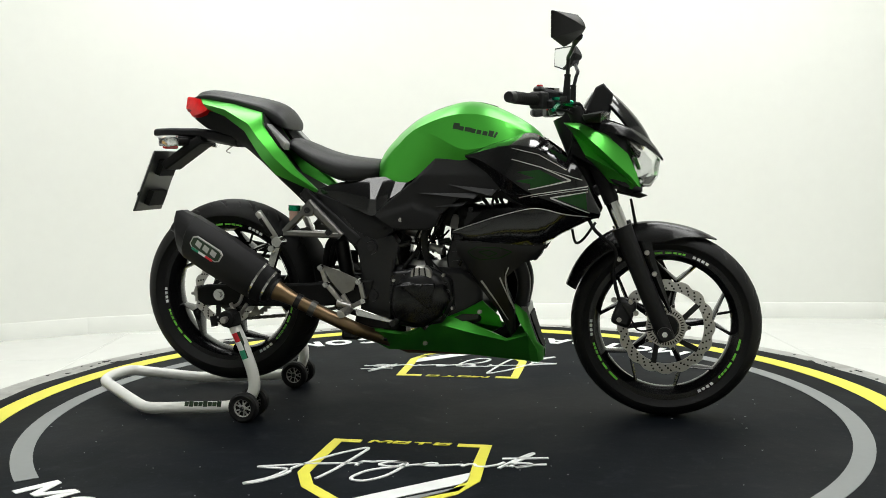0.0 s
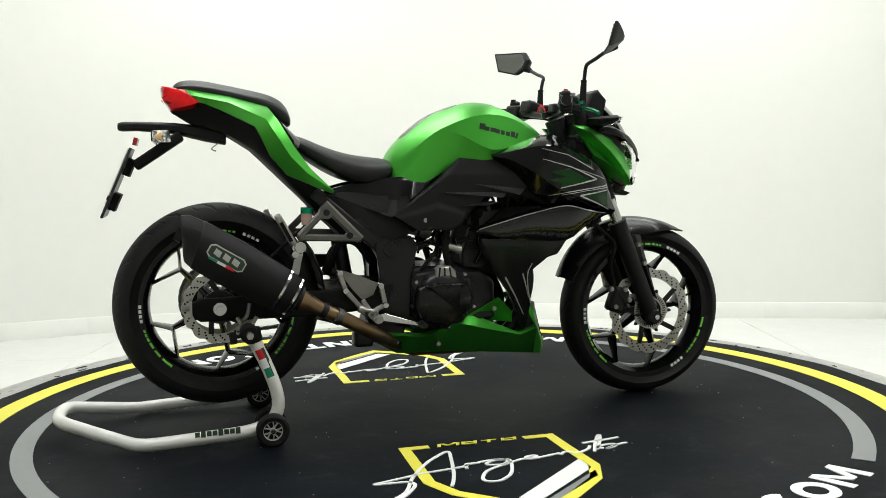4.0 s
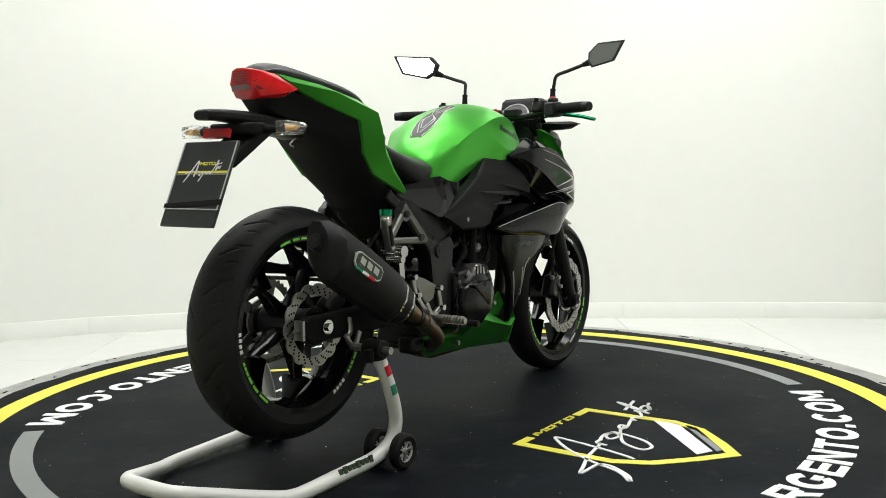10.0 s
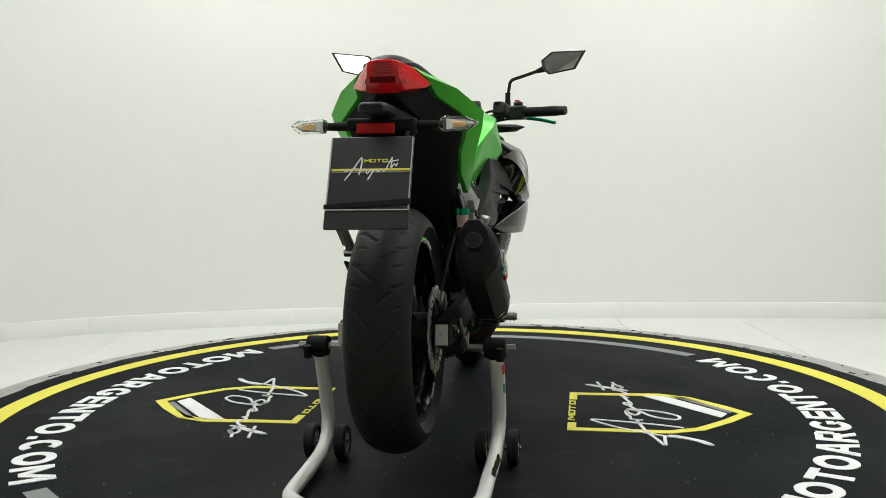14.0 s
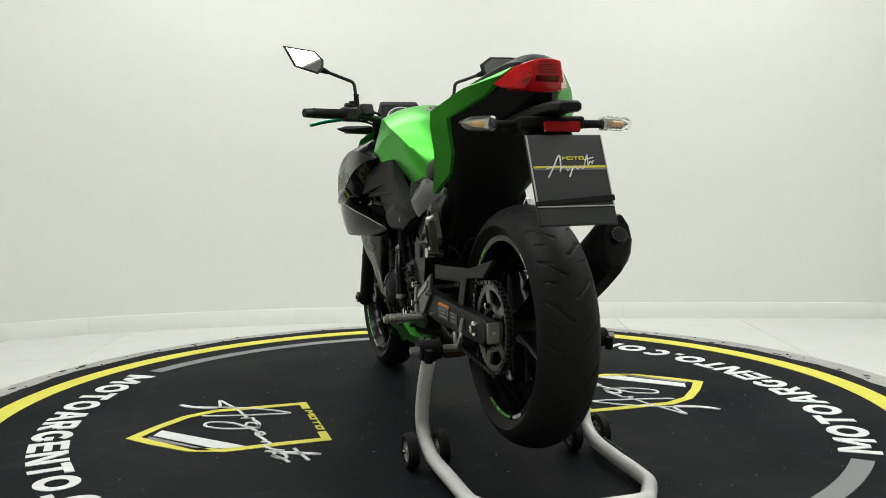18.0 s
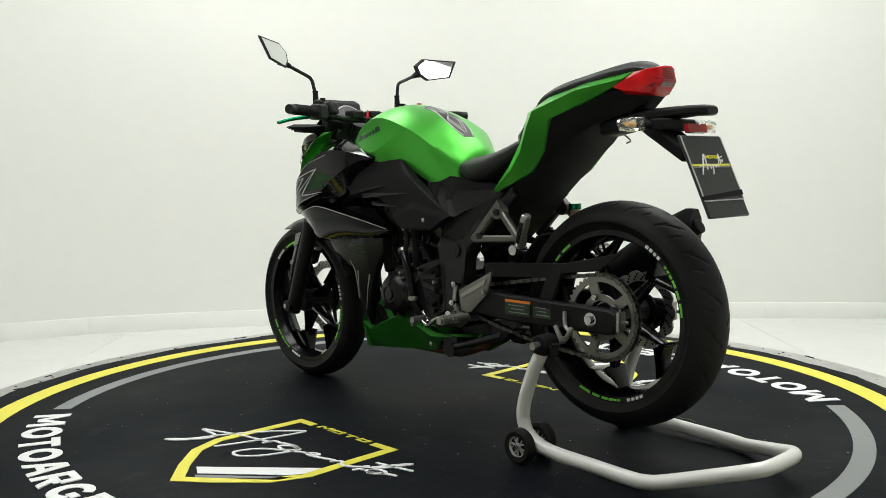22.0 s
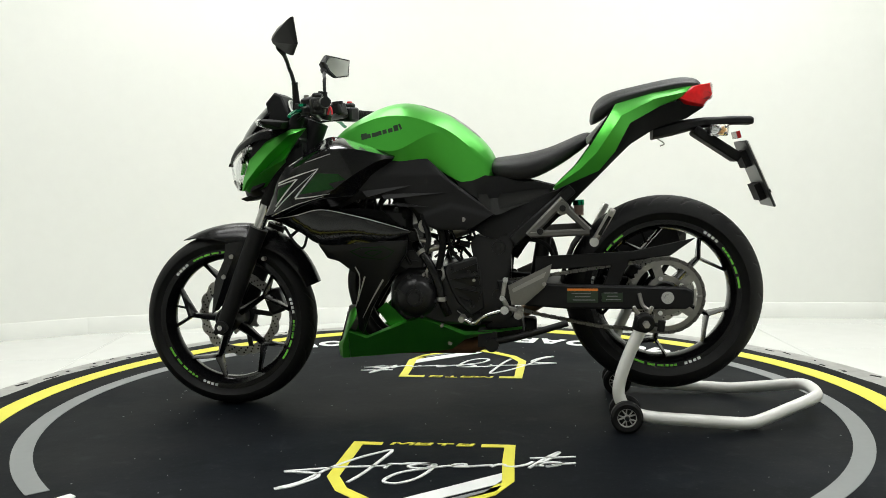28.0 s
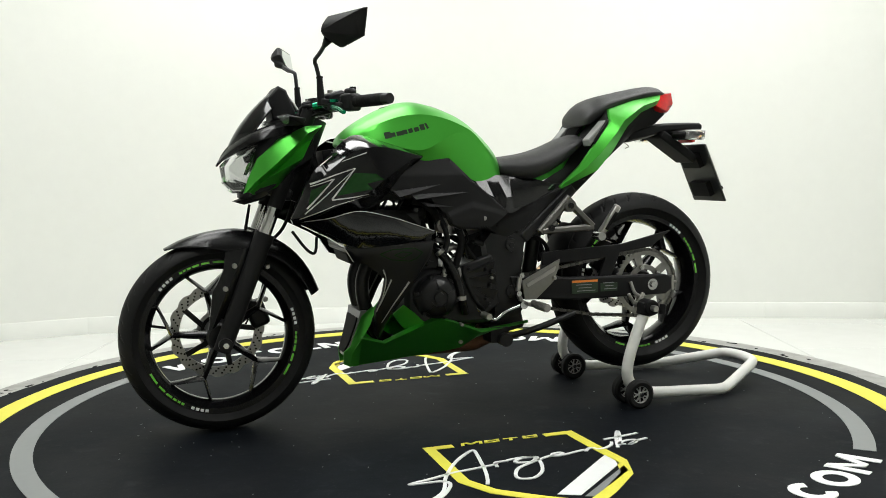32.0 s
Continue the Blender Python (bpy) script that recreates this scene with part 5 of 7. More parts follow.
for s in (1, -1):
    bm = bmesh.new()
    tube(bm, [(0.74, s * 0.10, 0.70), (0.70, s * 0.13, 0.61), (0.685, s * 0.135, 0.55), (0.70, s * 0.12, 0.47)], 0.011, 10)
    part("coolant_hose", bm, DARK, bike)
    bm = bmesh.new()
    tube(bm, [(0.68, s * 0.09, 0.60), (0.66, s * 0.12, 0.53), (0.62, s * 0.12, 0.48), (0.60, s * 0.10, 0.44)], 0.006, 8)
    part("breather_hose", bm, DARK, bike)
    bm = bmesh.new()
    rod(bm, (0.66, s * 0.05, 0.585), (0.60, s * 0.05, 0.605), 0.027, 0.030, 18)
    part("throttle_body", bm, ALU, bike)
    # small fixings
    studs("engine_bolt", ((0.585, 0.455), (0.59, 0.41), (0.595, 0.35), (0.575, 0.30)), s, 0.13, 0.150, 0.007, 0.006, ENGINE, bike, 10)

# bright cast ends on the left
bm = bmesh.new()
lathe(bm, [(0.0, 0.118), (0.012, 0.118), (0.014, 0.128), (0.022, 0.130), (0.024, 0.124), (0.024, 0.10), (0.0, 0.10)], (0.739, 0, 0.604), 24)
part("thermostat_cap", bm, ALU, bike, "bright round cast cap")
bm = bmesh.new()
lathe(bm, [(0.0, 0.118), (0.022, 0.118), (0.024, 0.126), (0.031, 0.126), (0.033, 0.118), (0.033, 0.09), (0.0, 0.09)], (0.712, 0, 0.452), 28)
part("starter_cover", bm, ALU, bike, "bright ribbed cast cover")
# small hoses, wires and fixings behind the cylinders
rnd = random.Random(11)
for s in (1, -1):
    for k in (0, 3):
        x0 = 0.60 + 0.042 * k + rnd.uniform(-0.008, 0.008)
        y0 = s * (0.085 + 0.012 * (k % 4))
        bm = bmesh.new()
        tube(bm, [(x0 + 0.02, y0, 0.64), (x0 + rnd.uniform(-0.03, 0.03), y0 + s * 0.01, 0.565), (x0 + rnd.uniform(-0.04, 0.04), y0 + s * 0.006, 0.51), (x0 + rnd.uniform(-0.02, 0.02), y0, 0.45)], rnd.choice((0.003, 0.004, 0.006, 0.009)), 8)
        part("hose", bm, rnd.choice((DARK, BLACK)), bike)
    for x0, z0, r in ((0.618, 0.545, 0.010), (0.66, 0.515, 0.008), (0.700, 0.535, 0.012), (0.745, 0.555, 0.009)):
        bm = bmesh.new()
        rod(bm, (x0 - 0.016, s * 0.108, z0 - 0.004), (x0 + 0.016, s * 0.112, z0 + 0.005), r, r * 0.85, 10)
        part("hose_joint", bm, rnd.choice((BLACK, ENGINE, ALU)), bike)
    studs("case_bolt", ((0.602, 0.310), (0.588, 0.435), (0.745, 0.452), (0.772, 0.350), (0.690, 0.292)), s, 0.13, 0.1525, 0.006, 0.005, ALU, bike, 8)

# exhaust: two front pipes, collector box, link pipe, silencer
for s in (1, -1):
    bm = bmesh.new()
    tube(bm, [(0.88, s * 0.05, 0.545), (0.945, s * 0.055, 0.52), (0.985, s * 0.055, 0.44), (0.975, s * 0.05, 0.35), (0.93, s * 0.04, 0.26), (0.85, s * 0.03, 0.215), (0.78, s * 0.02, 0.205)], 0.021, 14)
    part("exhaust_header", bm, BLACK, bike, "black exhaust header pipe")
bm = bmesh.new()
loft(bm, [[V(x, y * w, zc + z * h) for y, z in ((-1, -0.5), (-0.6, -1), (0.6, -1), (1, -0.5), (1, 0.5), (0.6, 1), (-0.6, 1), (-1, 0.5))] for x, w, zc, h in ((0.90, 0.03, 0.205, 0.020), (0.84, 0.045, 0.206, 0.026), (0.60, 0.048, 0.210, 0.028), (0.53, 0.05, 0.235, 0.025))])
part("collector_box", bm, RUST, bike, "rusty brown exhaust collector", bevel=0.008)
bm = bmesh.new()
tube(bm, [(0.56, -0.05, 0.225), (0.50, -0.11, 0.257), (0.455, -0.158, 0.285), (0.368, -0.190, 0.334), (0.300, -0.204, 0.369), (0.241, -0.210, 0.400), (0.205, -0.212, 0.418)], lambda t: 0.0215 + 0.016 * max(0.0, (t - 0.72) / 0.28), 18)
part("link_pipe", bm, PIPE, bike, "heat-tinted bronze link pipe")
bm = bmesh.new()
rod(bm, (0.345, -0.196, 0.346), (0.328, -0.199, 0.355), 0.0255, 0.0255, 18)
part("pipe_clamp", bm, CAST, bike)
bm = bmesh.new()
rod(bm, (0.300, -0.204, 0.369), (0.285, -0.206, 0.377), 0.0250, 0.0250, 18)
rod(bm, (0.224, -0.2110, 0.4090), (0.214, -0.2115, 0.4140), 0.0385, 0.0400, 22)
part("pipe_clamp", bm, BLACK, bike)
SA, SB = V(0.206, -0.212, 0.417), V(-0.086, -0.205, 0.597)
sd = (SB - SA).normalized()
su = V(0, 1, 0)
sv = sd.cross(su).normalized()
if sv.z < 0:
    sv = -sv
HEX = [(-0.35, 1.0), (0.35, 1.0), (0.85, 0.55), (1.0, 0.0), (0.85, -0.55), (0.35, -1.0), (-0.35, -1.0), (-0.85, -0.55), (-1.0, 0.0), (-0.85, 0.55)]


def silencer_ring(t, w, h, slant=0.0):
    c = SA + (SB - SA) * t
    return [c + su * (a * w) + sv * (b * h) + sd * (slant * b) for a, b in HEX]


bm = bmesh.new()
loft(bm, [silencer_ring(t, w, h, k) for t, w, h, k in ((-0.03, 0.038, 0.044, 0), (0.02, 0.050, 0.058, 0), (0.20, 0.054, 0.065, 0), (0.60, 0.056, 0.069, 0), (0.90, 0.055, 0.067, 0.014), (0.905, 0.053, 0.065, 0.014), (1.0, 0.048, 0.060, 0.026), (1.045, 0.036, 0.046, 0.030))])
sil = part("silencer", bm, MATTE, bike, "matte black six-sided silencer", bevel=0.004)
bm = bmesh.new()
c = SB + sd * 0.03
tube(bm, [c - sd * 0.02, c + sd * 0.002], 0.021, 20, smooth=False)
part("outlet_ring", bm, BLACK, sil)
bm = bmesh.new()
tube(bm, [c, c + sd * 0.0035], 0.017, 20, smooth=False)
part("outlet_bore", bm, DARK, sil)
bm = bmesh.new()
for t, wide, w, h in ((0.115, 0.020, 0.0545, 0.0645), (0.0, 0.034, 0.0500, 0.0580)):
    loft(bm, [[SA + (SB - SA) * tt + su * a * w + sv * b * h for a, b in HEX] for tt in (t, t + wide)])
part("silencer_band", bm, CHROME, sil, "bright steel band round the silencer")
# plain badge on the silencer's outer face
q = SA + (SB - SA) * 0.655 + su * -0.0575 + sv * 0.008
for mat_, off, w, h, d in ((SILVERLINE, 0.0, 0.112, 0.040, 0.0), (DECAL, 0.0, 0.105, 0.033, 0.0012)):
    bm = bmesh.new()
    loft(bm, [[q + sd * (a * w / 2) + sv * (b * h / 2) + su * -y for a, b in ((-1, -0.6), (-0.8, -1), (0.8, -1), (1, -0.6), (1, 0.6), (0.8, 1), (-0.8, 1), (-1, 0.6))] for y in (-0.006, 0.0012 + d)])
    part("badge", bm, mat_, sil, "plain dark badge with pale rim")
for k in range(3):
    bm = bmesh.new()
    cc = q + sd * (0.028 - 0.028 * k) + sv * 0.001
    loft(bm, [[cc + sd * (a * 0.0100) + sv * (b * 0.0085 + 0.0015 * a) + su * -y for a, b in ((-1, -1), (1, -1), (1, 1), (-1, 1))] for y in (0.0, 0.0034)])
    part("badge_mark", bm, SILVERLINE, sil)
for k, m_ in enumerate((FLAGGREEN, WHITE, FLAGRED)):
    bm = bmesh.new()
    cc = q + sd * (0.030 - 0.026 * k) - sv * 0.021
    loft(bm, [[cc + sd * (a * 0.013) + sv * (b * 0.0035) + su * -y for a, b in ((-1, -1), (1, -1), (1, 1), (-1, 1))] for y in (-0.004, 0.002)])
    part("badge_stripe", bm, m_, sil)
bm = bmesh.new()
beam(bm, SA + sv * 0.058 + sd * 0.03, V(0.232, -0.19, 0.566), 0.02, 0.022)
rod(bm, (0.230, -0.215, 0.560), (0.230, -0.165, 0.560), 0.016, 0.016, 16)
rod(bm, (0.214, -0.222, 0.540), (0.214, -0.17, 0.540), 0.010, 0.010, 12)
part("silencer_bracket", bm, CHROME, bike, "bright alloy silencer bracket")

# belly pan and its front
for s in (1, -1):
    bm = facets([
        [(1.000, 0.270, 0.088), (0.936, 0.251, 0.110), (0.808, 0.306, 0.116), (0.762, 0.322, 0.120), (0.714, 0.305, 0.128), (0.622, 0.269, 0.122), (0.586, 0.269, 0.118), (0.442, 0.282, 0.098)],
        [(1.000, 0.262, 0.102), (0.936, 0.246, 0.123), *(((0.808, 0.298, 0.136), (0.762, 0.314, 0.139)) if s > 0 else ((0.808, 0.277, 0.139), (0.762, 0.290, 0.142))), (0.714, 0.300, 0.143), (0.622, 0.262, 0.135), (0.586, 0.262, 0.129), (0.442, 0.276, 0.105)],
        [(1.020, 0.165, 0.036), (0.936, 0.173, 0.042), (0.808, 0.186, 0.048), (0.762, 0.190, 0.050), (0.714, 0.193, 0.050), *(((0.668, 0.202, 0.062), (0.622, 0.240, 0.100), (0.500, 0.277, 0.108)) if s > 0 else ((0.622, 0.197, 0.052), (0.545, 0.198, 0.055), (0.444, 0.258, 0.085)))],
    ], s, 0.010)
    part("belly_pan", bm, GREEN, bike, "satin metallic green belly pan half")
    bm = facets([
        [(1.044, 0.172, 0.035), (1.046, 0.213, 0.046), (1.028, 0.233, 0.060), (1.006, 0.300, 0.076), (0.996, 0.328, 0.082), (0.962, 0.358, 0.090)],
        [(1.030, 0.168, 0.056), (1.026, 0.213, 0.072), (1.012, 0.242, 0.084), (0.990, 0.300, 0.097), (0.982, 0.325, 0.100), (0.958, 0.356, 0.100)],
        [(1.004, 0.170, 0.060), (1.002, 0.262, 0.101), (0.994, 0.272, 0.103), (0.975, 0.305, 0.105), (0.968, 0.325, 0.105), (0.954, 0.353, 0.103)],
    ], s, 0.010)
    part("pan_upright", bm, GREEN, bike)
    bm = facets([
        [(0.716, 0.304, 0.127), (0.808, 0.342, 0.128), (0.863, 0.371, 0.122), (0.912, 0.322, 0.110)],
        [(0.726, 0.300, 0.116), (0.808, 0.316, 0.108), (0.866, 0.324, 0.098), (0.918, 0.300, 0.092)],
        [(0.740, 0.300, 0.100), (0.808, 0.300, 0.096), (0.868, 0.290, 0.084), (0.922, 0.282, 0.082)],
    ] if s < 0 else [
        [(0.798, 0.296, 0.124), (0.836, 0.334, 0.124), (0.871, 0.362, 0.120), (0.903, 0.334, 0.112)],
        [(0.806, 0.286, 0.118), (0.842, 0.304, 0.114), (0.870, 0.322, 0.108), (0.900, 0.330, 0.104)],
        [(0.822, 0.278, 0.108), (0.846, 0.278, 0.104), (0.868, 0.288, 0.098), (0.898, 0.326, 0.096)],
    ], s, 0.008)
    part("pan_fin", bm, GREEN, bike)
    for bx, bzz, byy in ((0.852, 0.334, 0.110), (0.532, 0.243, 0.100), (0.672, 0.226, 0.086)):
        studs("pan_bolt", ((bx, bzz),), s, byy - 0.008, byy + 0.003, 0.008, 0.007, ALU, bike)
    cowl_y = curve((0.25, 0.28, 0.34, 0.40, 0.50, 0.56), (0.108, 0.116, 0.138, 0.161, 0.192, 0.207))
    bm = shell([(0.790, 0.562), (0.795, 0.520), (0.822, 0.482), (0.850, 0.438), (0.882, 0.395), (0.912, 0.345), (0.936, 0.290), (0.950, 0.258), (0.962, 0.275), (0.965, 0.350), (0.948, 0.400), (0.942, 0.450), (0.955, 0.486), (1.040, 0.508), (1.068, 0.552), (0.93, 0.560)], lambda x, z: cowl_y(z) - 0.30 * max(0, 0.86 - x) - 0.15 * max(0, x - 0.99), s, 0.02, 0.004, 0.03, 6)
    low = BVHTree.FromBMesh(bm)
    part("lower_cowl", bm, COWL, bike, "gloss black side cowl beside the header pipes")
    for pts, w0, w1 in (([(0.868, 0.440), (0.910, 0.374), (0.945, 0.312)], 0.006, 0.002), ([(0.925, 0.450), (0.938, 0.415), (0.955, 0.368)], 0.005, 0.002)):
        part("cowl_streak", painted(low, pts, w0, w1, s, 0.0008), SILVERLINE, bike)
    # painted outlines that stand for the mat emblem's reflection in the cowl
    for pts in ([(0.83, 0.53), (0.86, 0.545), (0.93, 0.542), (0.965, 0.53), (0.93, 0.512), (0.87, 0.505), (0.845, 0.515), (0.83, 0.53)], [(0.865, 0.53), (0.895, 0.535), (0.92, 0.525), (0.895, 0.515), (0.865, 0.53)]):
        part("cowl_reflection", painted(low, pts, 0.0025, 0.0025, s, 0.0008), DARKGREEN, bike)
    bm = bmesh.new()
    tube(bm, [(0.953, s * 0.187, 0.482), (0.942, s * 0.177, 0.45), (0.948, s * 0.162, 0.40), (0.964, s * 0.142, 0.350)], 0.0018, 6)
    part("cowl_line", bm, SILVERLINE, bike)
bm = bmesh.new()
loft(bm, [[V(x, -w, z), V(x, w, z), V(x - 0.02, w, z + 0.002), V(x - 0.02, -w, z + 0.002)] for x, z, w in ((1.044, 0.200, 0.046), (1.027, 0.243, 0.058), (1.009, 0.300, 0.072), (1.000, 0.344, 0.080))])
grille = part("pan_front", bm, INSERT, bike, "grey front insert of the belly pan")
bm = bmesh.new()
loft(bm, [[V(x, -w, z), V(x, w, z), V(x - 0.02, w, z), V(x - 0.02, -w, z)] for x, z, w in ((1.047, 0.212, 0.036), (1.033, 0.243, 0.047), (1.015, 0.300, 0.060), (1.009, 0.322, 0.064))])
part("vent", bm, DARK, grille)

# ---- swingarm, chain ----
for s in (1, -1):
    bm = bmesh.new()
    prism(bm, [(0.52, 0.435), (0.50, 0.36), (0.30, 0.345), (-0.055, 0.346), (-0.078, 0.362), (-0.078, 0.402), (-0.055, 0.412), (0.30, 0.420)], s * 0.102, s * 0.138)
    # right leg in a darker material: the shade behind the silencer, put into colour
    part("swingarm_leg", bm, MATTE if s > 0 else DARK, bike, "black swingarm leg", bevel=0.006)
    bm = bmesh.new()
    rod(bm, (RWX, s * 0.085, RWZ), (RWX, s * 0.150, RWZ), 0.0105, 0.0105, 6)
    rod(bm, (RWX, s * 0.136, RWZ), (RWX, s * 0.142, RWZ), 0.019, 0.019, 24)
    part("axle_nut", bm, CHROME, bike)
    bm = bmesh.new()
    rod(bm, (-0.078, s * 0.12, 0.383), (-0.105, s * 0.12, 0.383), 0.005, 0.005, 8)
    box(bm, (0.008, 0.03, 0.05), pose(-0.082, s * 0.12, 0.383))
    part("chain_adjuster", bm, ALU, bike)
    # spool hook of the stand support
    bm = bmesh.new()
    tube(bm, [(0.085, s * 0.14, 0.395), (0.075, s * 0.15, 0.36), (0.055, s * 0.155, 0.345)], 0.006, 8)
    part("paddock_bobbin", bm, ALU, bike)
bm = bmesh.new()
box(bm, (0.10, 0.22, 0.06), pose(0.36, 0, 0.39))
part("swingarm_bridge", bm, MATTE, bike, bevel=0.01)
bm = bmesh.new()
prism(bm, [(0.345, 0.615), (0.42, 0.575), (0.44, 0.60), (0.40, 0.65), (0.30, 0.73), (0.265, 0.71), (0.30, 0.64)], -0.085, 0.085)
part("inner_fender", bm, DARK, bike, "black plastic inner fender", bevel=0.012)
bm = bmesh.new()
rod(bm, (0.40, 0, 0.40), (0.37, 0, 0.58), 0.024, 0.024, 16)
part("shock_absorber", bm, BLACK, bike)
for k in range(3):
    bm = bmesh.new()
    tube(bm, [(0.47, 0.05 - 0.05 * k, 0.53 - 0.02 * k), (0.42, 0.06 - 0.05 * k, 0.555), (0.36, 0.05 - 0.06 * k, 0.53 + 0.01 * k), (0.33, 0.04 - 0.04 * k, 0.46)], 0.007 + 0.002 * k, 8)
    part("hose", bm, DARK, bike)
# label plates on the left leg: plain panels and bars
for x0, x1, z0, z1, m_ in ((0.208, 0.302, 0.366, 0.401, SILVERLINE), (0.208, 0.302, 0.402, 0.409, ORANGE), (0.134, 0.197, 0.368, 0.396, SILVERLINE)):
    bm = bmesh.new()
    box(bm, (x1 - x0, 0.004, z1 - z0), pose((x0 + x1) / 2, 0.1385, (z0 + z1) / 2))
    lab = part("warning_label", bm, m_ if m_ is ORANGE else DECAL, bike, "small warning label with plain bars")
    if m_ is not ORANGE:
        for k in range(3):
            bm = bmesh.new()
            box(bm, ((x1 - x0) * (0.72, 0.5, 0.62)[k], 0.002, 0.0022), pose((x0 + x1) / 2 + 0.004 * (k - 1), 0.1412, z0 + 0.008 + 0.010 * k))
            part("label_bar", bm, GREY, lab)
# rear sprocket
bm = bmesh.new()
SPR = 0.112
seg = 168
rows = []
for k in range(seg):
    a = 2 * math.pi * k / seg
    ro = SPR + 0.004 * math.cos(42 * a)
    rows.append([bm.verts.new((RWX + r * math.cos(a), yy, RWZ + r * math.sin(a))) for r, yy in ((0.095, 0.086), (ro, 0.086), (ro, 0.093), (0.095, 0.093))])
for k in range(seg):
    p, q = rows[k], rows[(k + 1) % seg]
    for i in range(4):
        bm.faces.new((p[i], p[(i + 1) % 4], q[(i + 1) % 4], q[i]))
for k in range(5):
    a = 2 * math.pi * k / 5
    beam(bm, (RWX + 0.05 * math.cos(a), 0.0895, RWZ + 0.05 * math.sin(a)), (RWX + 0.098 * math.cos(a), 0.0895, RWZ + 0.098 * math.sin(a)), 0.007, 0.026)
lathe(bm, [(0.045, 0.086), (0.062, 0.086), (0.062, 0.093), (0.045, 0.093)], (RWX, 0, RWZ), 40, True)
spk = part("sprocket", bm, SPROCKET, rw, "bright steel rear sprocket")
studs("sprocket_bolt", [(RWX + 0.056 * math.cos(2 * math.pi * k / 5), RWZ + 0.056 * math.sin(2 * math.pi * k / 5)) for k in range(5)], 1, 0.08, 0.104, 0.009, 0.008, CHROME, spk, 6)
# chain links along the loop
loop = []
for k in range(25):
    a = radians(84 + 192 * k / 24)
    loop.append(V(RWX + 0.114 * math.cos(a), 0.0895, RWZ + 0.114 * math.sin(a)))
loop += [V(0.20 + 0.09 * k, 0.0895, 0.279 + 0.017 * k + 0.006) for k in range(3)]
for k in range(9):
    a = radians(-80 + 165 * k / 8)
    loop.append(V(0.505 + 0.036 * math.cos(a), 0.0895, 0.390 + 0.036 * math.sin(a)))
loop += [V(0.40 - 0.1 * k, 0.0895, 0.438 + 0.016 * k) for k in range(3)]
length = [(loop[(i + 1) % len(loop)] - loop[i]).length for i in range(len(loop))]
total = sum(length)
links = 106
plates, pins = bmesh.new(), bmesh.new()
for n_ in range(links):
    want, i = total * n_ / links, 0
    while want > length[i]:
        want -= length[i]
        i += 1
    a, b = loop[i], loop[(i + 1) % len(loop)]
    d = (b - a).normalized()
    c = a + d * want
    up = V(-d.z, 0, d.x)
    o = 0.0085 if n_ % 2 else 0.0065
    for s in (1, -1):
        m = Matrix((( d.x, 0, up.x, c.x), (0, 1, 0, c.y + s * o), (d.z, 0, up.z, c.z), (0, 0, 0, 1)))
        box(plates, (0.0165, 0.0022, 0.0105 if n_ % 2 else 0.009), m)
    rod(pins, c - d * 0.006 + V(0, -0.0095, 0), c - d * 0.006 + V(0, 0.0095, 0), 0.0038, 0.0038, 6)
chain = tagged(part("chain", plates, CHAIN, bike, "dark oiled steel drive chain"), kind="stuff")
tagged(part("roller_row", pins, BLACK, chain), kind="stuff")
# chain guard
bm = bmesh.new()
prism(bm, [(0.40, 0.505), (0.10, 0.522), (-0.085, 0.562), (-0.01, 0.508), (0.112, 0.494), (0.158, 0.385), (0.205, 0.385), (0.168, 0.478), (0.40, 0.462)], 0.108, 0.120)
part("chain_guard", bm, MATTE, bike, "matte black chain guard", bevel=0.003)
bm = bmesh.new()
loft(bm, [[V(RWX + r * math.cos(radians(a)), v * hw, RWZ + r * math.sin(radians(a))) for r, v in ((0.318, -1), (0.326, -0.5), (0.326, 0.5), (0.318, 1), (0.314, 1), (0.320, 0.5), (0.320, -0.5), (0.314, -1))] for a, hw in ((2, 0.085), (15, 0.085), (28, 0.08), (40, 0.07))])
part("rear_hugger", bm, DARK, bike)
# rear caliper
bm = bmesh.new()
box(bm, (0.07, 0.045, 0.05), pose(0.075, -0.085, 0.43, 0, -35, 0))
part("rear_caliper", bm, BLACK, bike, bevel=0.01)
bm = bmesh.new()
tube(bm, [(0.09, -0.09, 0.45), (0.16, -0.10, 0.53), (0.24, -0.11, 0.60), (0.26, -0.115, 0.62)], 0.005, 8)
part("rear_brake_hose", bm, DARK, bike)

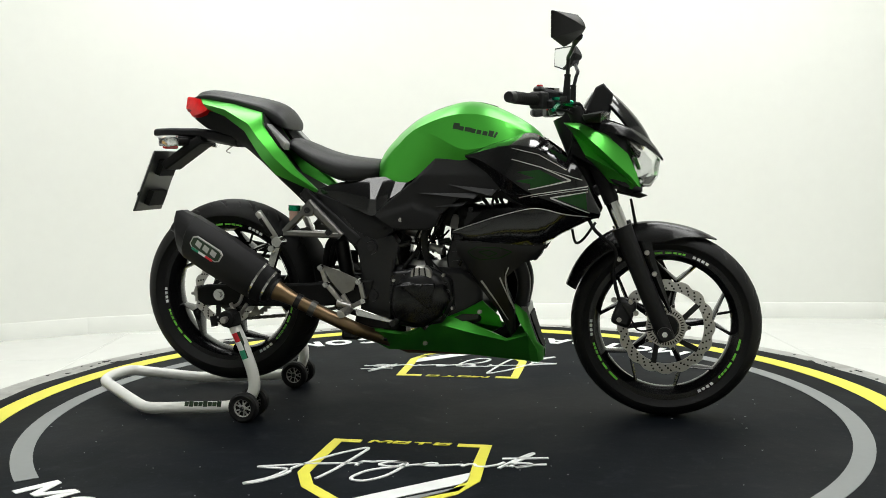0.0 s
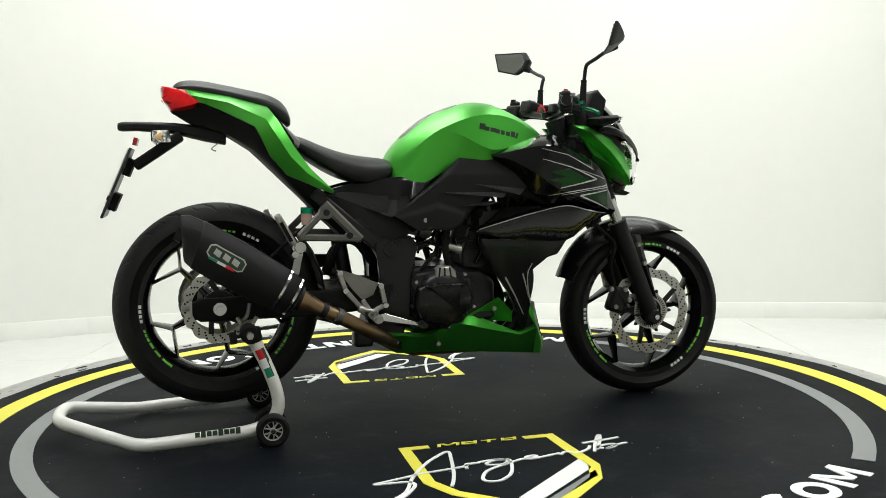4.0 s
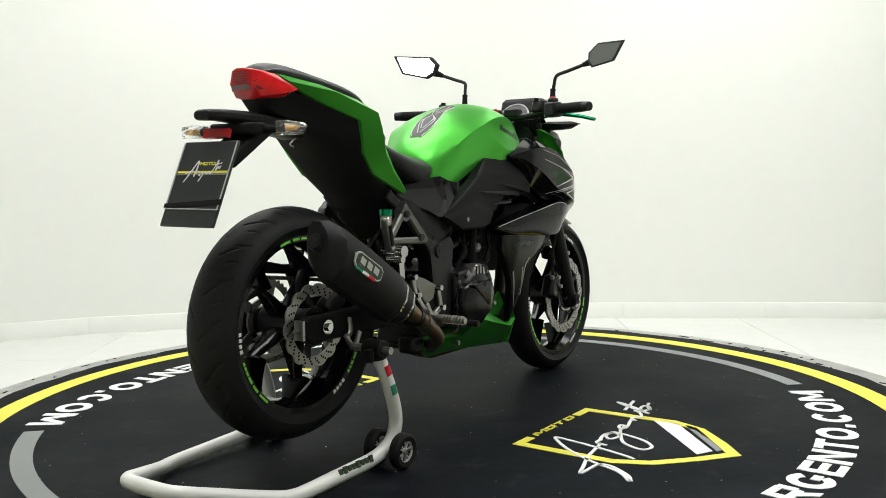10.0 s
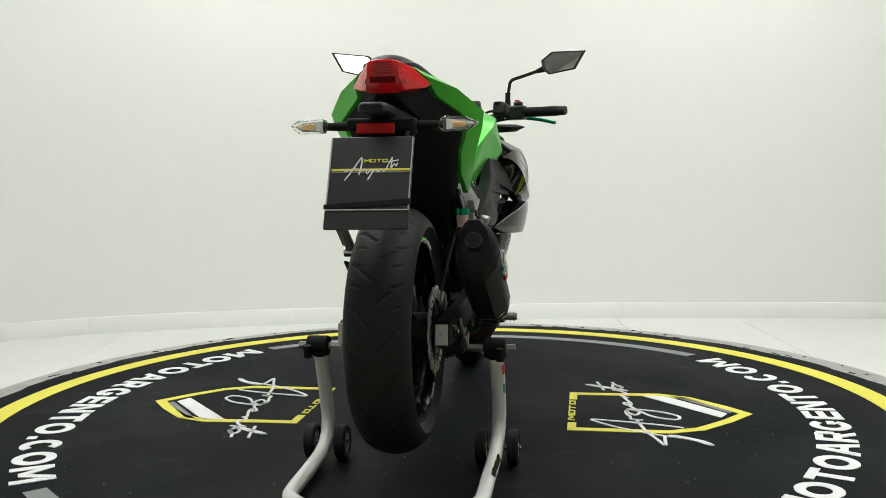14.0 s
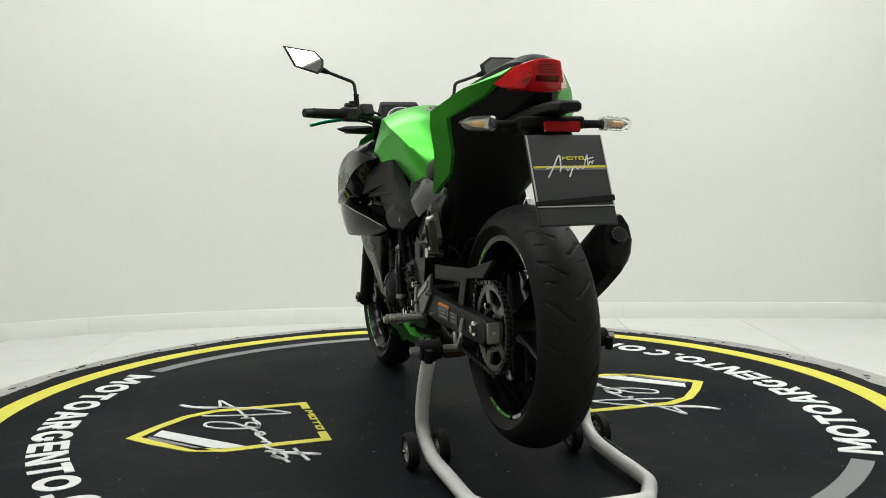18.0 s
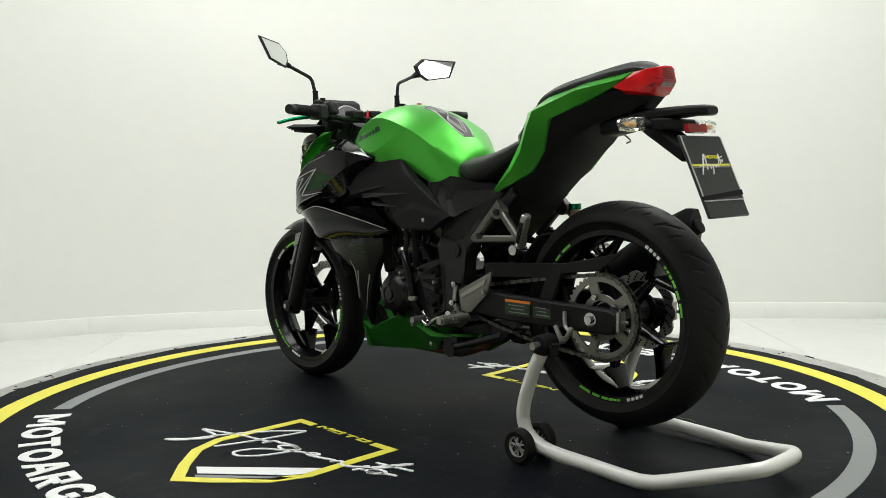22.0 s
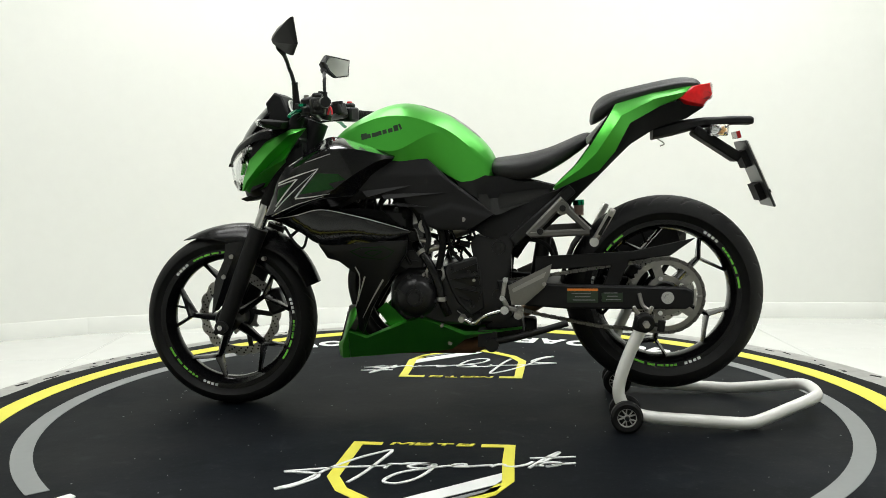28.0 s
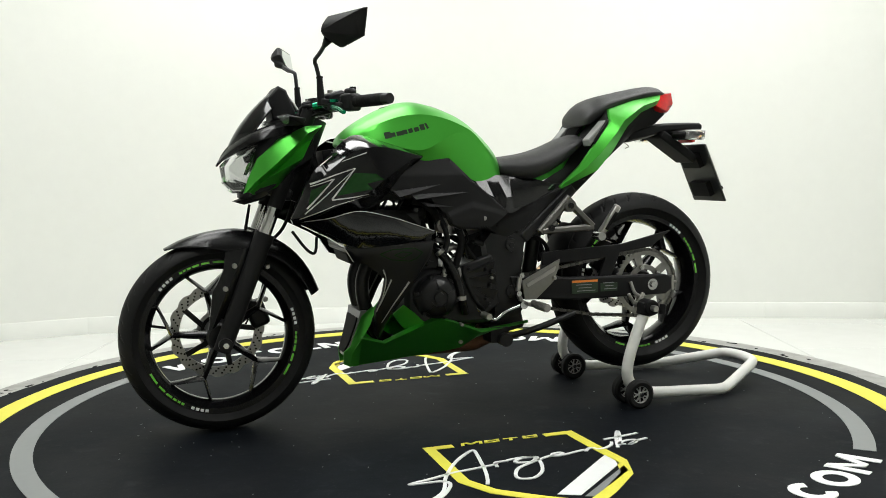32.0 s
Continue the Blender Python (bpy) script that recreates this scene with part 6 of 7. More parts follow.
# ---- foot controls ----
for s in (1, -1):
    if s > 0:
        heel = [(0.483, 0.418), (0.349, 0.484), (0.354, 0.455), (0.371, 0.413), (0.434, 0.357), (0.472, 0.358)]
    else:
        heel = [(0.347, 0.484), (0.412, 0.463), (0.468, 0.438), (0.454, 0.402), (0.420, 0.388), (0.388, 0.424)]
    bm = shell(heel, lambda x, z: 0.150, s, 0.007, 0.003, 0.05)
    hp = part("heel_plate", bm, HEEL, bike, "satin grey cast alloy heel plate")
    if s > 0:
        bm = bmesh.new()
        hull(bm, [V(x, y, z) for y in (0.149, 0.1535) for x, z in ((0.470, 0.408), (0.365, 0.462), (0.372, 0.445), (0.466, 0.398))])
        part("raised_face", bm, ALU, hp)
        bm = bmesh.new()
        for a, b in (((0.490, 0.440), (0.500, 0.381)), ((0.500, 0.381), (0.484, 0.350)), ((0.484, 0.350), (0.440, 0.338))):
            beam(bm, (a[0], 0.147, a[1]), (b[0], 0.147, b[1]), 0.014, 0.014)
        part("peg_bracket", bm, ALU, bike, "cast alloy foot peg bracket", bevel=0.003)
        studs("plate_bolt", ((0.490, 0.438), (0.500, 0.381)), s, 0.139, 0.163, 0.0100, 0.0085, CHROME, bike)
        studs("plate_bolt", ((0.372, 0.424),), s, 0.139, 0.160, 0.0070, 0.0060, ALU, bike)
        bm = bmesh.new()
        tube(bm, [(0.492, 0.172, 0.347), (0.552, 0.176, 0.328), (0.588, 0.176, 0.305), (0.616, 0.176, 0.316)], 0.0070, 10)
        rod(bm, (0.492, 0.160, 0.347), (0.492, 0.184, 0.347), 0.013, 0.013, 16)
        lever = part("foot_lever", bm, CHROME, bike, "bright alloy gear lever")
        bm = bmesh.new()
        rod(bm, (0.622, 0.160, 0.322), (0.622, 0.212, 0.322), 0.0105, 0.0095, 14)
        part("lever_toe", bm, ALU, lever)
        bm = bmesh.new()
        tube(bm, [(0.606, 0.160, 0.312), (0.640, 0.150, 0.340)], 0.0045, 8, smooth=False)
        part("shift_rod", bm, CHROME, lever)
    else:
        bm = bmesh.new()
        for a, b in (((0.352, 0.474), (0.368, 0.420)), ((0.368, 0.420), (0.412, 0.368)), ((0.412, 0.368), (0.450, 0.350)), ((0.450, 0.350), (0.490, 0.370)), ((0.490, 0.370), (0.478, 0.428)), ((0.420, 0.388), (0.440, 0.356))):
            beam(bm, (a[0], -0.145, a[1]), (b[0], -0.145, b[1]), 0.013, 0.015)
        part("peg_bracket", bm, ALU, bike, "cast alloy foot peg bracket", bevel=0.003)
        studs("plate_bolt", ((0.352, 0.474), (0.368, 0.420), (0.476, 0.430), (0.489, 0.370)), s, 0.137, 0.162, 0.0100, 0.0085, CHROME, bike)
        bm = bmesh.new()
        hull(bm, [V(x, -y, z) for y in (0.165, 0.173) for x, z in ((0.468, 0.346), (0.486, 0.347), (0.604, 0.308), (0.606, 0.299), (0.470, 0.325))])
        lever = part("foot_lever", bm, CHROME, bike, "bright alloy brake pedal", bevel=0.002)
        bm = bmesh.new()
        rod(bm, (0.597, -0.165, 0.309), (0.597, -0.212, 0.309), 0.0100, 0.0095, 12)
        part("lever_toe", bm, BLACK, lever)
        bm = bmesh.new()
        rod(bm, (0.410, -0.158, 0.362), (0.452, -0.158, 0.352), 0.0085, 0.0085, 12)
        rod(bm, (0.405, -0.158, 0.364), (0.420, -0.158, 0.360), 0.0115, 0.0115, 12)
        part("brake_cylinder", bm, ALU, lever)
    bm = bmesh.new()
    rod(bm, (0.445, s * 0.15, 0.345), (0.450, s * 0.262, 0.343), 0.0115, 0.0100, 14)
    for k in range(7):
        rod(bm, (0.447, s * (0.185 + 0.011 * k), 0.344), (0.447, s * (0.189 + 0.011 * k), 0.344), 0.0135, 0.0135, 12)
    part("foot_peg", bm, ALU, bike, "ribbed alloy foot peg")
    # passenger peg hanger
    bm = bmesh.new()
    for a, b, w, y0, y1 in (((0.312, 0.682), (0.418, 0.572), 0.026, 0.145, 0.145), ((0.412, 0.576), (0.235, 0.584), 0.020, 0.147, 0.158), ((0.310, 0.660), (0.236, 0.588), 0.020, 0.148, 0.158)):
        d = V(b[0] - a[0], 0, b[1] - a[1]).normalized()
        o = V(-d.z, 0, d.x) * w / 2
        hull(bm, [V(p[0], s * (yy + e), p[1]) + o * k * f for p, yy in ((a, y0), (b, y1)) for e, f in ((-0.010, 1.0), (0.004, 1.0), (0.009, 0.55)) for k in (1, -1)])
    rod(bm, (0.315, s * 0.13, 0.656), (0.315, s * 0.158, 0.656), 0.021, 0.020, 20)
    part("peg_hanger", bm, CAST, bike, "cast alloy passenger peg hanger")
    studs("hanger_bolt", ((0.315, 0.656), (0.383, 0.586)), s, 0.150, 0.163, 0.011, 0.010, BLACK, bike, 14)
    bm = bmesh.new()
    beam(bm, (0.218, s * 0.175, 0.560), (0.166, s * 0.20, 0.655), 0.026, 0.020)
    part("passenger_peg", bm, ALU, bike, "folded alloy passenger peg", bevel=0.006)
    bm = bmesh.new()
    beam(bm, (0.206, s * 0.190, 0.578), (0.176, s * 0.205, 0.634), 0.012, 0.010)
    part("peg_rubber", bm, DARK, bike)
    bm = bmesh.new()
    rod(bm, (0.222, s * 0.15, 0.556), (0.222, s * 0.196, 0.556), 0.014, 0.014, 14)
    part("peg_pivot", bm, CHROME, bike)
bm = bmesh.new()
rod(bm, (0.260, -0.128, 0.620), (0.261, -0.128, 0.654), 0.0155, 0.0165, 18)
resv = part("fluid_reservoir", bm, FLUID, bike, "brake fluid reservoir with reddish fluid")
bm = bmesh.new()
rod(bm, (0.261, -0.128, 0.654), (0.262, -0.128, 0.671), 0.0190, 0.0190, 22)
part("reservoir_cap", bm, LEVER, resv, "green anodised cap")
# side stand and linkage under the left side
bm = bmesh.new()
tube(bm, [(0.54, 0.12, 0.235), (0.44, 0.15, 0.262), (0.30, 0.155, 0.305)], 0.0105, 10)
part("side_stand", bm, BLACK, bike, "black folded side stand")
bm = bmesh.new()
rod(bm, (0.535, 0.09, 0.230), (0.535, 0.14, 0.230), 0.022, 0.022, 16)
box(bm, (0.06, 0.08, 0.05), pose(0.55, 0.08, 0.245))
part("stand_mount", bm, BLACK, bike)
bm = bmesh.new()
box(bm, (0.12, 0.16, 0.07), pose(0.50, -0.02, 0.275, 0, 12, 0))
box(bm, (0.06, 0.06, 0.05), pose(0.43, -0.08, 0.26))
part("lower_linkage", bm, BLACK, bike, bevel=0.01)

# ---- seats and tail ----
def seat_ring(x, zt, zb, hw, crown=0.012):
    h = zt - zb
    return both([V(x, 0, zt), V(x, hw * 0.55, zt - crown * 0.3), V(x, hw * 0.88, zt - crown - 0.10 * h), V(x, hw, zt - 0.45 * h), V(x, hw * 0.97, zb), V(x, hw * 0.5, zb), V(x, 0, zb)])


bm = bmesh.new()
loft(bm, [seat_ring(x, zt, zb, hw) for x, zt, zb, hw in ((0.222, 0.886, 0.866, 0.070), (0.236, 0.892, 0.848, 0.092), (0.27, 0.882, 0.822, 0.110), (0.335, 0.851, 0.778, 0.128), (0.40, 0.832, 0.746, 0.134), (0.45, 0.824, 0.738, 0.130), (0.50, 0.818, 0.746, 0.112), (0.530, 0.815, 0.758, 0.095), (0.542, 0.800, 0.765, 0.080))])
part("rider_seat", bm, VINYL, bike, "black grained vinyl rider seat", sub=2, sharp=60)
bm = bmesh.new()
loft(bm, [seat_ring(x, zt, zb, hw, 0.018) for x, zt, zb, hw in ((-0.112, 1.034, 1.020, 0.036), (-0.098, 1.051, 1.014, 0.056), (-0.050, 1.058, 1.008, 0.070), (0.027, 1.044, 0.994, 0.084), (0.101, 1.028, 0.972, 0.100), (0.149, 1.018, 0.957, 0.110), (0.190, 1.004, 0.928, 0.112), (0.214, 0.984, 0.915, 0.108), (0.230, 0.950, 0.912, 0.092))])
part("pillion_seat", bm, VINYL, bike, "black vinyl pillion seat", sub=2, sharp=60)
for s in (1, -1):
    bm = facets([
        [(-0.078, 1.023, 0.058), (0.045, 1.000, 0.094), (0.156, 0.968, 0.118), (0.180, 0.926, 0.176), (0.230, 0.846, 0.154), (0.274, 0.786, 0.148), (0.340, 0.722, 0.139)],
        [(-0.058, 1.003, 0.084), (0.045, 0.978, 0.149), (0.144, 0.928, 0.203), (0.170, 0.887, 0.196), (0.214, 0.822, 0.172), (0.264, 0.772, 0.157), (0.343, 0.719, 0.139)],
        [(-0.040, 0.985, 0.094), (0.022, 0.960, 0.100), (0.116, 0.908, 0.168), (0.138, 0.865, 0.156), (0.158, 0.824, 0.141), (0.206, 0.768, 0.133), (0.338, 0.711, 0.136)],
    ], s, 0.014)
    part("tail_panel", bm, GREEN, bike, "satin metallic green tail panel")
    bm = bmesh.new()
    loft(bm, [[V(x, s * y, z), V(x, s * 0.02, z - 0.004), V(x, s * 0.02, z - 0.02), V(x, s * y, z - 0.02)] for x, y, z in ((-0.076, 0.052, 1.019), (0.045, 0.082, 0.995), (0.160, 0.110, 0.966), (0.186, 0.166, 0.926), (0.226, 0.156, 0.868))])
    part("tail_deck", bm, DARK, bike)
    bm = bmesh.new()
    prism(bm, [(0.165, 0.935), (0.185, 0.930), (0.245, 0.868), (0.240, 0.845), (0.205, 0.885)], s * 0.10, s * 0.148)
    part("grab_insert", bm, INSERT, bike, "pale grey insert between the seats", bevel=0.004)
bm = bmesh.new()
loft(bm, [both([V(x, 0, zt), V(x, w, zt), V(x, w * 0.92, (zt + zb) / 2), V(x, w * 0.72, zb), V(x, 0, zb)]) for x, w, zt, zb in ((-0.116, 0.030, 0.968, 0.957), (-0.062, 0.066, 0.984, 0.924), (0.030, 0.094, 0.962, 0.896), (0.112, 0.158, 0.912, 0.846), (0.152, 0.140, 0.842, 0.806), (0.205, 0.130, 0.775, 0.752), (0.262, 0.118, 0.745, 0.695), (0.322, 0.105, 0.715, 0.63), (0.385, 0.095, 0.655, 0.57))])
part("undertail", bm, DARK, bike, "black plastic undertail")
# tail lamp: a many-sided lens, darker side facets and fine ribs inside it
bm = bmesh.new()
hull(bm, [V(x, s * y, z) for s in (1, -1) for x, y, z in ((-0.142, 0.012, 1.035), (-0.134, 0.036, 1.031), (-0.078, 0.058, 1.023), (-0.036, 0.097, 0.983), (-0.060, 0.088, 0.974), (-0.140, 0.038, 0.996), (-0.114, 0.046, 0.964), (-0.118, 0.018, 0.958), (-0.060, 0.052, 0.960))])
tl = part("tail_lamp", bm, RED, bike, "red faceted tail lamp lens", bevel=0.0025)
for s in (1, -1):
    bm = bmesh.new()
    hull(bm, [V(x, s * y, z) for x, y, z in ((-0.1375, 0.0392, 1.000), (-0.112, 0.0515, 1.012), (-0.096, 0.0620, 0.984), (-0.126, 0.0462, 0.980), (-0.118, 0.044, 0.995))])
    part("lamp_facet", bm, REDDARK, tl)
for k in range(5):
    z = 1.002 + 0.006 * k
    bm = bmesh.new()
    box(bm, (0.0030, 0.046, 0.0016), pose(-0.1424, 0, z))
    part("lamp_rib", bm, REDDARK, tl)
bm = bmesh.new()
hull(bm, [V(x, s * y, z) for s in (1, -1) for x, y, z in ((-0.1445, 0.030, 0.994), (-0.136, 0.030, 0.981), (-0.140, 0.022, 0.990), (-0.1385, 0.030, 0.984))])
part("lamp_facet", bm, REDDARK, tl)
# tail tidy, reflector, plate
bm = bmesh.new()
loft(bm, [[V(x, a * w, zc + b * h) for a, b in ((-1, -0.6), (-0.7, -1), (0.7, -1), (1, -0.6), (1, 0.6), (0.7, 1), (-0.7, 1), (-1, 0.6))] for x, w, zc, h in ((0.038, 0.050, 0.881, 0.02), (-0.026, 0.048, 0.895, 0.022), (-0.113, 0.032, 0.911, 0.016), (-0.214, 0.030, 0.917, 0.013), (-0.257, 0.030, 0.916, 0.013), (-0.268, 0.026, 0.915, 0.010))])
part("tail_tidy", bm, MATTE, bike, "black tail bracket arm", bevel=0.003)
bm = bmesh.new()
box(bm, (0.04, 0.16, 0.03), pose(-0.155, 0, 0.884))
beam(bm, (-0.09, 0, 0.890), (-0.225, 0, 0.80), 0.11, 0.03)
part("plate_bracket", bm, DARK, bike, bevel=0.006)
bm = bmesh.new()
box(bm, (0.012, 0.085, 0.022), pose(-0.220, 0, 0.872, 0, 15, 0))
part("reflector", bm, REDIN, bike, "small red reflector")
PT, PB = V(-0.231, 0.004, 0.853), V(-0.319, 0.005, 0.653)
pd = (PB - PT).normalized()
pn = V(-pd.z, 0, pd.x) * -1
if pn.x > 0:
    pn = -pn


def on_plate(u, v, o):
    """u across to its left, v share downwards, o off its face."""
    return PT.lerp(PB, v) + V(0, u, 0) + pn * o


def plate_quad(u0, u1, v0, v1, o0, o1):
    b = bmesh.new()
    loft(b, [[on_plate(u, v, o) for u, v in ((u0, v0), (u1, v0), (u1, v1), (u0, v1))] for o in (o0, o1)])
    return b


plate = part("plate_panel", plate_quad(-0.094, 0.094, 0, 1, -0.004, 0.004), PLATE, bike, "black show plate with yellow and white lines", bevel=0.003)
part("plate_line", plate_quad(-0.090, 0.086, 0.357, 0.381, 0.003, 0.0055), YELLOW, plate)
part("plate_line", plate_quad(-0.090, 0.086, 0.388, 0.402, 0.003, 0.0055), GREY, plate)
part("plate_edge", plate_quad(-0.091, 0.091, 0.795, 0.806, 0.003, 0.0065), SILVERLINE, plate)
part("plate_edge", plate_quad(0.0895, 0.0925, 0.02, 0.80, 0.003, 0.0060), SILVERLINE, plate)
part("plate_edge", plate_quad(-0.0925, -0.0905, 0.02, 0.80, 0.003, 0.0060), SILVERLINE, plate)


def plate_stroke(name, pts, w, mat):
    b = bmesh.new()
    path = spline([V(u, v, 0) for u, v in pts], 5) if len(pts) > 2 else [V(u, v, 0) for u, v in pts]
    tube(b, [on_plate(p.x, p.y, 0.0048) for p in path], w, 6, smooth=False)
    part(name, b, mat, plate)


# four small yellow letters, then the white script
for u, letter in ((0.0075, "m"), (-0.0055, "o"), (-0.0190, "t"), (-0.0325, "o")):
    hw = 0.0052
    if letter == "o":
        lines = [[(u + hw, 0.258), (u - hw, 0.258)], [(u + hw, 0.286), (u - hw, 0.286)], [(u + hw, 0.256), (u + hw, 0.288)], [(u - hw, 0.256), (u - hw, 0.288)]]
    elif letter == "t":
        lines = [[(u + hw, 0.258), (u - hw, 0.258)], [(u, 0.256), (u, 0.288)]]
    else:
        lines = [[(u + hw, 0.288), (u + hw, 0.256)], [(u + hw, 0.256), (u, 0.276)], [(u, 0.276), (u - hw, 0.256)], [(u - hw, 0.256), (u - hw, 0.288)]]
    for ln in lines:
        plate_stroke("plate_letter", ln, 0.0014, YELLOW)
plate_stroke("plate_stroke", [(0.055, 0.486), (0.0395, 0.378), (0.0205, 0.239), (0.020, 0.339), (0.0239, 0.423)], 0.0019, WHITE)
plate_stroke("plate_stroke", [(0.0566, 0.391), (0.0355, 0.360), (0.0191, 0.365)], 0.0014, WHITE)
plate_stroke("plate_stroke", [(0.0204, 0.391), (0.0136, 0.360), (0.0082, 0.370), (0.0052, 0.412), (-0.0028, 0.370), (-0.0059, 0.391), (0.0, 0.457), (0.0034, 0.475), (-0.0082, 0.386), (-0.0148, 0.370), (-0.019, 0.396), (-0.0258, 0.365), (-0.0322, 0.391), (-0.0392, 0.333), (-0.0486, 0.234), (-0.0467, 0.352), (-0.0536, 0.307), (-0.0578, 0.333), (-0.0614, 0.297)], 0.0013, WHITE)
plate_stroke("plate_stroke", [(-0.0395, 0.291), (-0.0627, 0.265)], 0.0015, WHITE)
bm = bmesh.new()
loft(bm, [[on_plate(u, v, o) for u, v in ((-0.096, 0.685), (0.096, 0.745), (0.096, 0.79), (-0.096, 0.745))] for o in (0.003, 0.007)])
part("rubber_band", bm, DARK, plate)
for v in (0.25, 0.75):
    bm = bmesh.new()
    loft(bm, [[on_plate(u, vv, o) for u, vv in ((-0.05, v - 0.12), (0.05, v - 0.12), (0.05, v + 0.12), (-0.05, v + 0.12))] for o in (-0.024, -0.004)])
    part("plate_mount", bm, DARK, plate)


# ---- indicators ----
def indicator(x, y0, y1, z, s, tilt=0):
    bm = bmesh.new()
    tube(bm, [(x + 0.01, s * y0, z), (x, s * (y1 - 0.07), z)], lambda t: 0.012 - 0.003 * t, 10, smooth=False)
    ind = part("indicator", bm, DARK, bike)
    yc = y1 - 0.035
    bm = bmesh.new()
    hull(bm, [V(x + dx, s * (yc + dy), z + dz) for dx, dy, dz in ((-0.026, -0.036, 0.019), (0.024, -0.038, 0.018), (-0.022, 0.018, 0.015), (0.018, 0.020, 0.013), (0.0, 0.046, 0.003), (-0.026, -0.034, -0.017), (0.024, -0.036, -0.016), (-0.018, 0.018, -0.017), (0.014, 0.018, -0.015), (0, -0.056, 0.0))])
    lens = part("indicator_lens", bm, CLEAR, ind, "clear indicator lens with amber bulb", bevel=0.003)
    bm = bmesh.new()
    hull(bm, [V(x + dx, s * (yc + dy), z + dz) for dx, dy, dz in ((0.020, -0.034, 0.014), (0.016, 0.016, 0.010), (0.008, 0.034, 0.002), (0.020, -0.034, -0.012), (0.011, 0.014, -0.011), (0.004, -0.032, 0.013), (0.004, -0.032, -0.011), (0.0, 0.030, 0.002), (0.003, 0.012, 0.010))])
    part("lamp_bowl", bm, REFLECTOR, ind, "silvery lamp bowl")
    bm = bmesh.new()
    rod(bm, (x - 0.004, s * (yc - 0.016), z), (x - 0.004, s * (yc + 0.012), z), 0.008, 0.006, 12)
    part("bulb", bm, AMBER, ind)
    return ind


for s in (1, -1):
    indicator(-0.143, 0.06, 0.214, 0.882, s)
    bm = bmesh.new()
    hull(bm, [V(x, s * y, z) for x, y, z in ((1.232, 0.110, 0.944), (1.236, 0.205, 0.942), (1.228, 0.240, 0.932), (1.224, 0.205, 0.914), (1.226, 0.110, 0.910), (1.170, 0.115, 0.936), (1.172, 0.190, 0.930), (1.180, 0.190, 0.912), (1.180, 0.10, 0.912))])
    fi = part("front_indicator", bm, DARK, bike, bevel=0.004)
    bm = bmesh.new()
    hull(bm, [V(x, s * y, z) for x, y, z in ((1.233, 0.150, 0.943), (1.237, 0.206, 0.941), (1.229, 0.243, 0.932), (1.226, 0.206, 0.914), (1.228, 0.150, 0.911), (1.252, 0.160, 0.938), (1.252, 0.212, 0.936), (1.246, 0.206, 0.918))])
    part("indicator_lens", bm, CLEAR, fi, "clear indicator lens", bevel=0.002)
bm = bmesh.new()
tube(bm, [(0.02, -0.03, 0.868), (-0.005, -0.03, 0.850), (0.008, -0.03, 0.842)], 0.0022, 6)
part("wire_hook", bm, ALU, bike)

# ---- headlamp cowl ----
for s in (1, -1):
    bm = facets([
        [(1.344, 0.716, 0.084), (1.331, 0.760, 0.100), (1.305, 0.817, 0.114), (1.246, 0.873, 0.126), (1.163, 0.911, 0.130), (1.115, 0.913, 0.132)],
        [(1.338, 0.718, 0.092), (1.315, 0.748, 0.122), (1.275, 0.785, 0.152), (1.225, 0.832, 0.172), (1.163, 0.889, 0.164), (1.117, 0.910, 0.138)],
        [(1.331, 0.719, 0.092), (1.305, 0.742, 0.112), (1.261, 0.778, 0.128), (1.213, 0.818, 0.132), (1.178, 0.852, 0.132), (1.143, 0.880, 0.132)],
        [(1.327, 0.720, 0.094), (1.300, 0.743, 0.127), (1.260, 0.772, 0.152), (1.220, 0.794, 0.158), (1.183, 0.814, 0.156), (1.179, 0.816, 0.154)],
        [(1.318, 0.712, 0.092), (1.277, 0.722, 0.106), (1.251, 0.733, 0.114), (1.225, 0.765, 0.129), (1.197, 0.795, 0.139), (1.181, 0.808, 0.146)],
    ], s, 0.014)
    part("headlamp_side", bm, GREEN, bike, "creased satin metallic green headlamp side panel")
bm = bmesh.new()
loft(bm, [both([V(x, 0, zt), V(x, w * 0.7, zt - 0.006), V(x, w, zt - 0.03), V(x, w, zb + 0.02), V(x, w * 0.6, zb), V(x, 0, zb)]) for x, w, zt, zb in ((1.138, 0.095, 0.930, 0.80), (1.200, 0.124, 0.935, 0.765), (1.262, 0.124, 0.908, 0.715), (1.296, 0.116, 0.880, 0.700), (1.318, 0.090, 0.862, 0.695), (1.350, 0.040, 0.812, 0.700))])
part("headlamp_cowl", bm, MATTE, bike, "matte black headlamp cowl")
bm = bmesh.new()
hull(bm, [V(x, s * y, z) for s in (1, -1) for x, y, z in ((1.303, 0.124, 0.863), (1.350, 0.082, 0.842), (1.385, 0.040, 0.818), (1.404, 0.013, 0.797), (1.396, 0.014, 0.748), (1.372, 0.045, 0.716), (1.350, 0.086, 0.718), (1.330, 0.114, 0.813), (1.300, 0.08, 0.80), (1.320, 0.05, 0.715))])
hl = part("headlamp", bm, LAMPGLASS, bike, "clear angular headlamp", bevel=0.003)
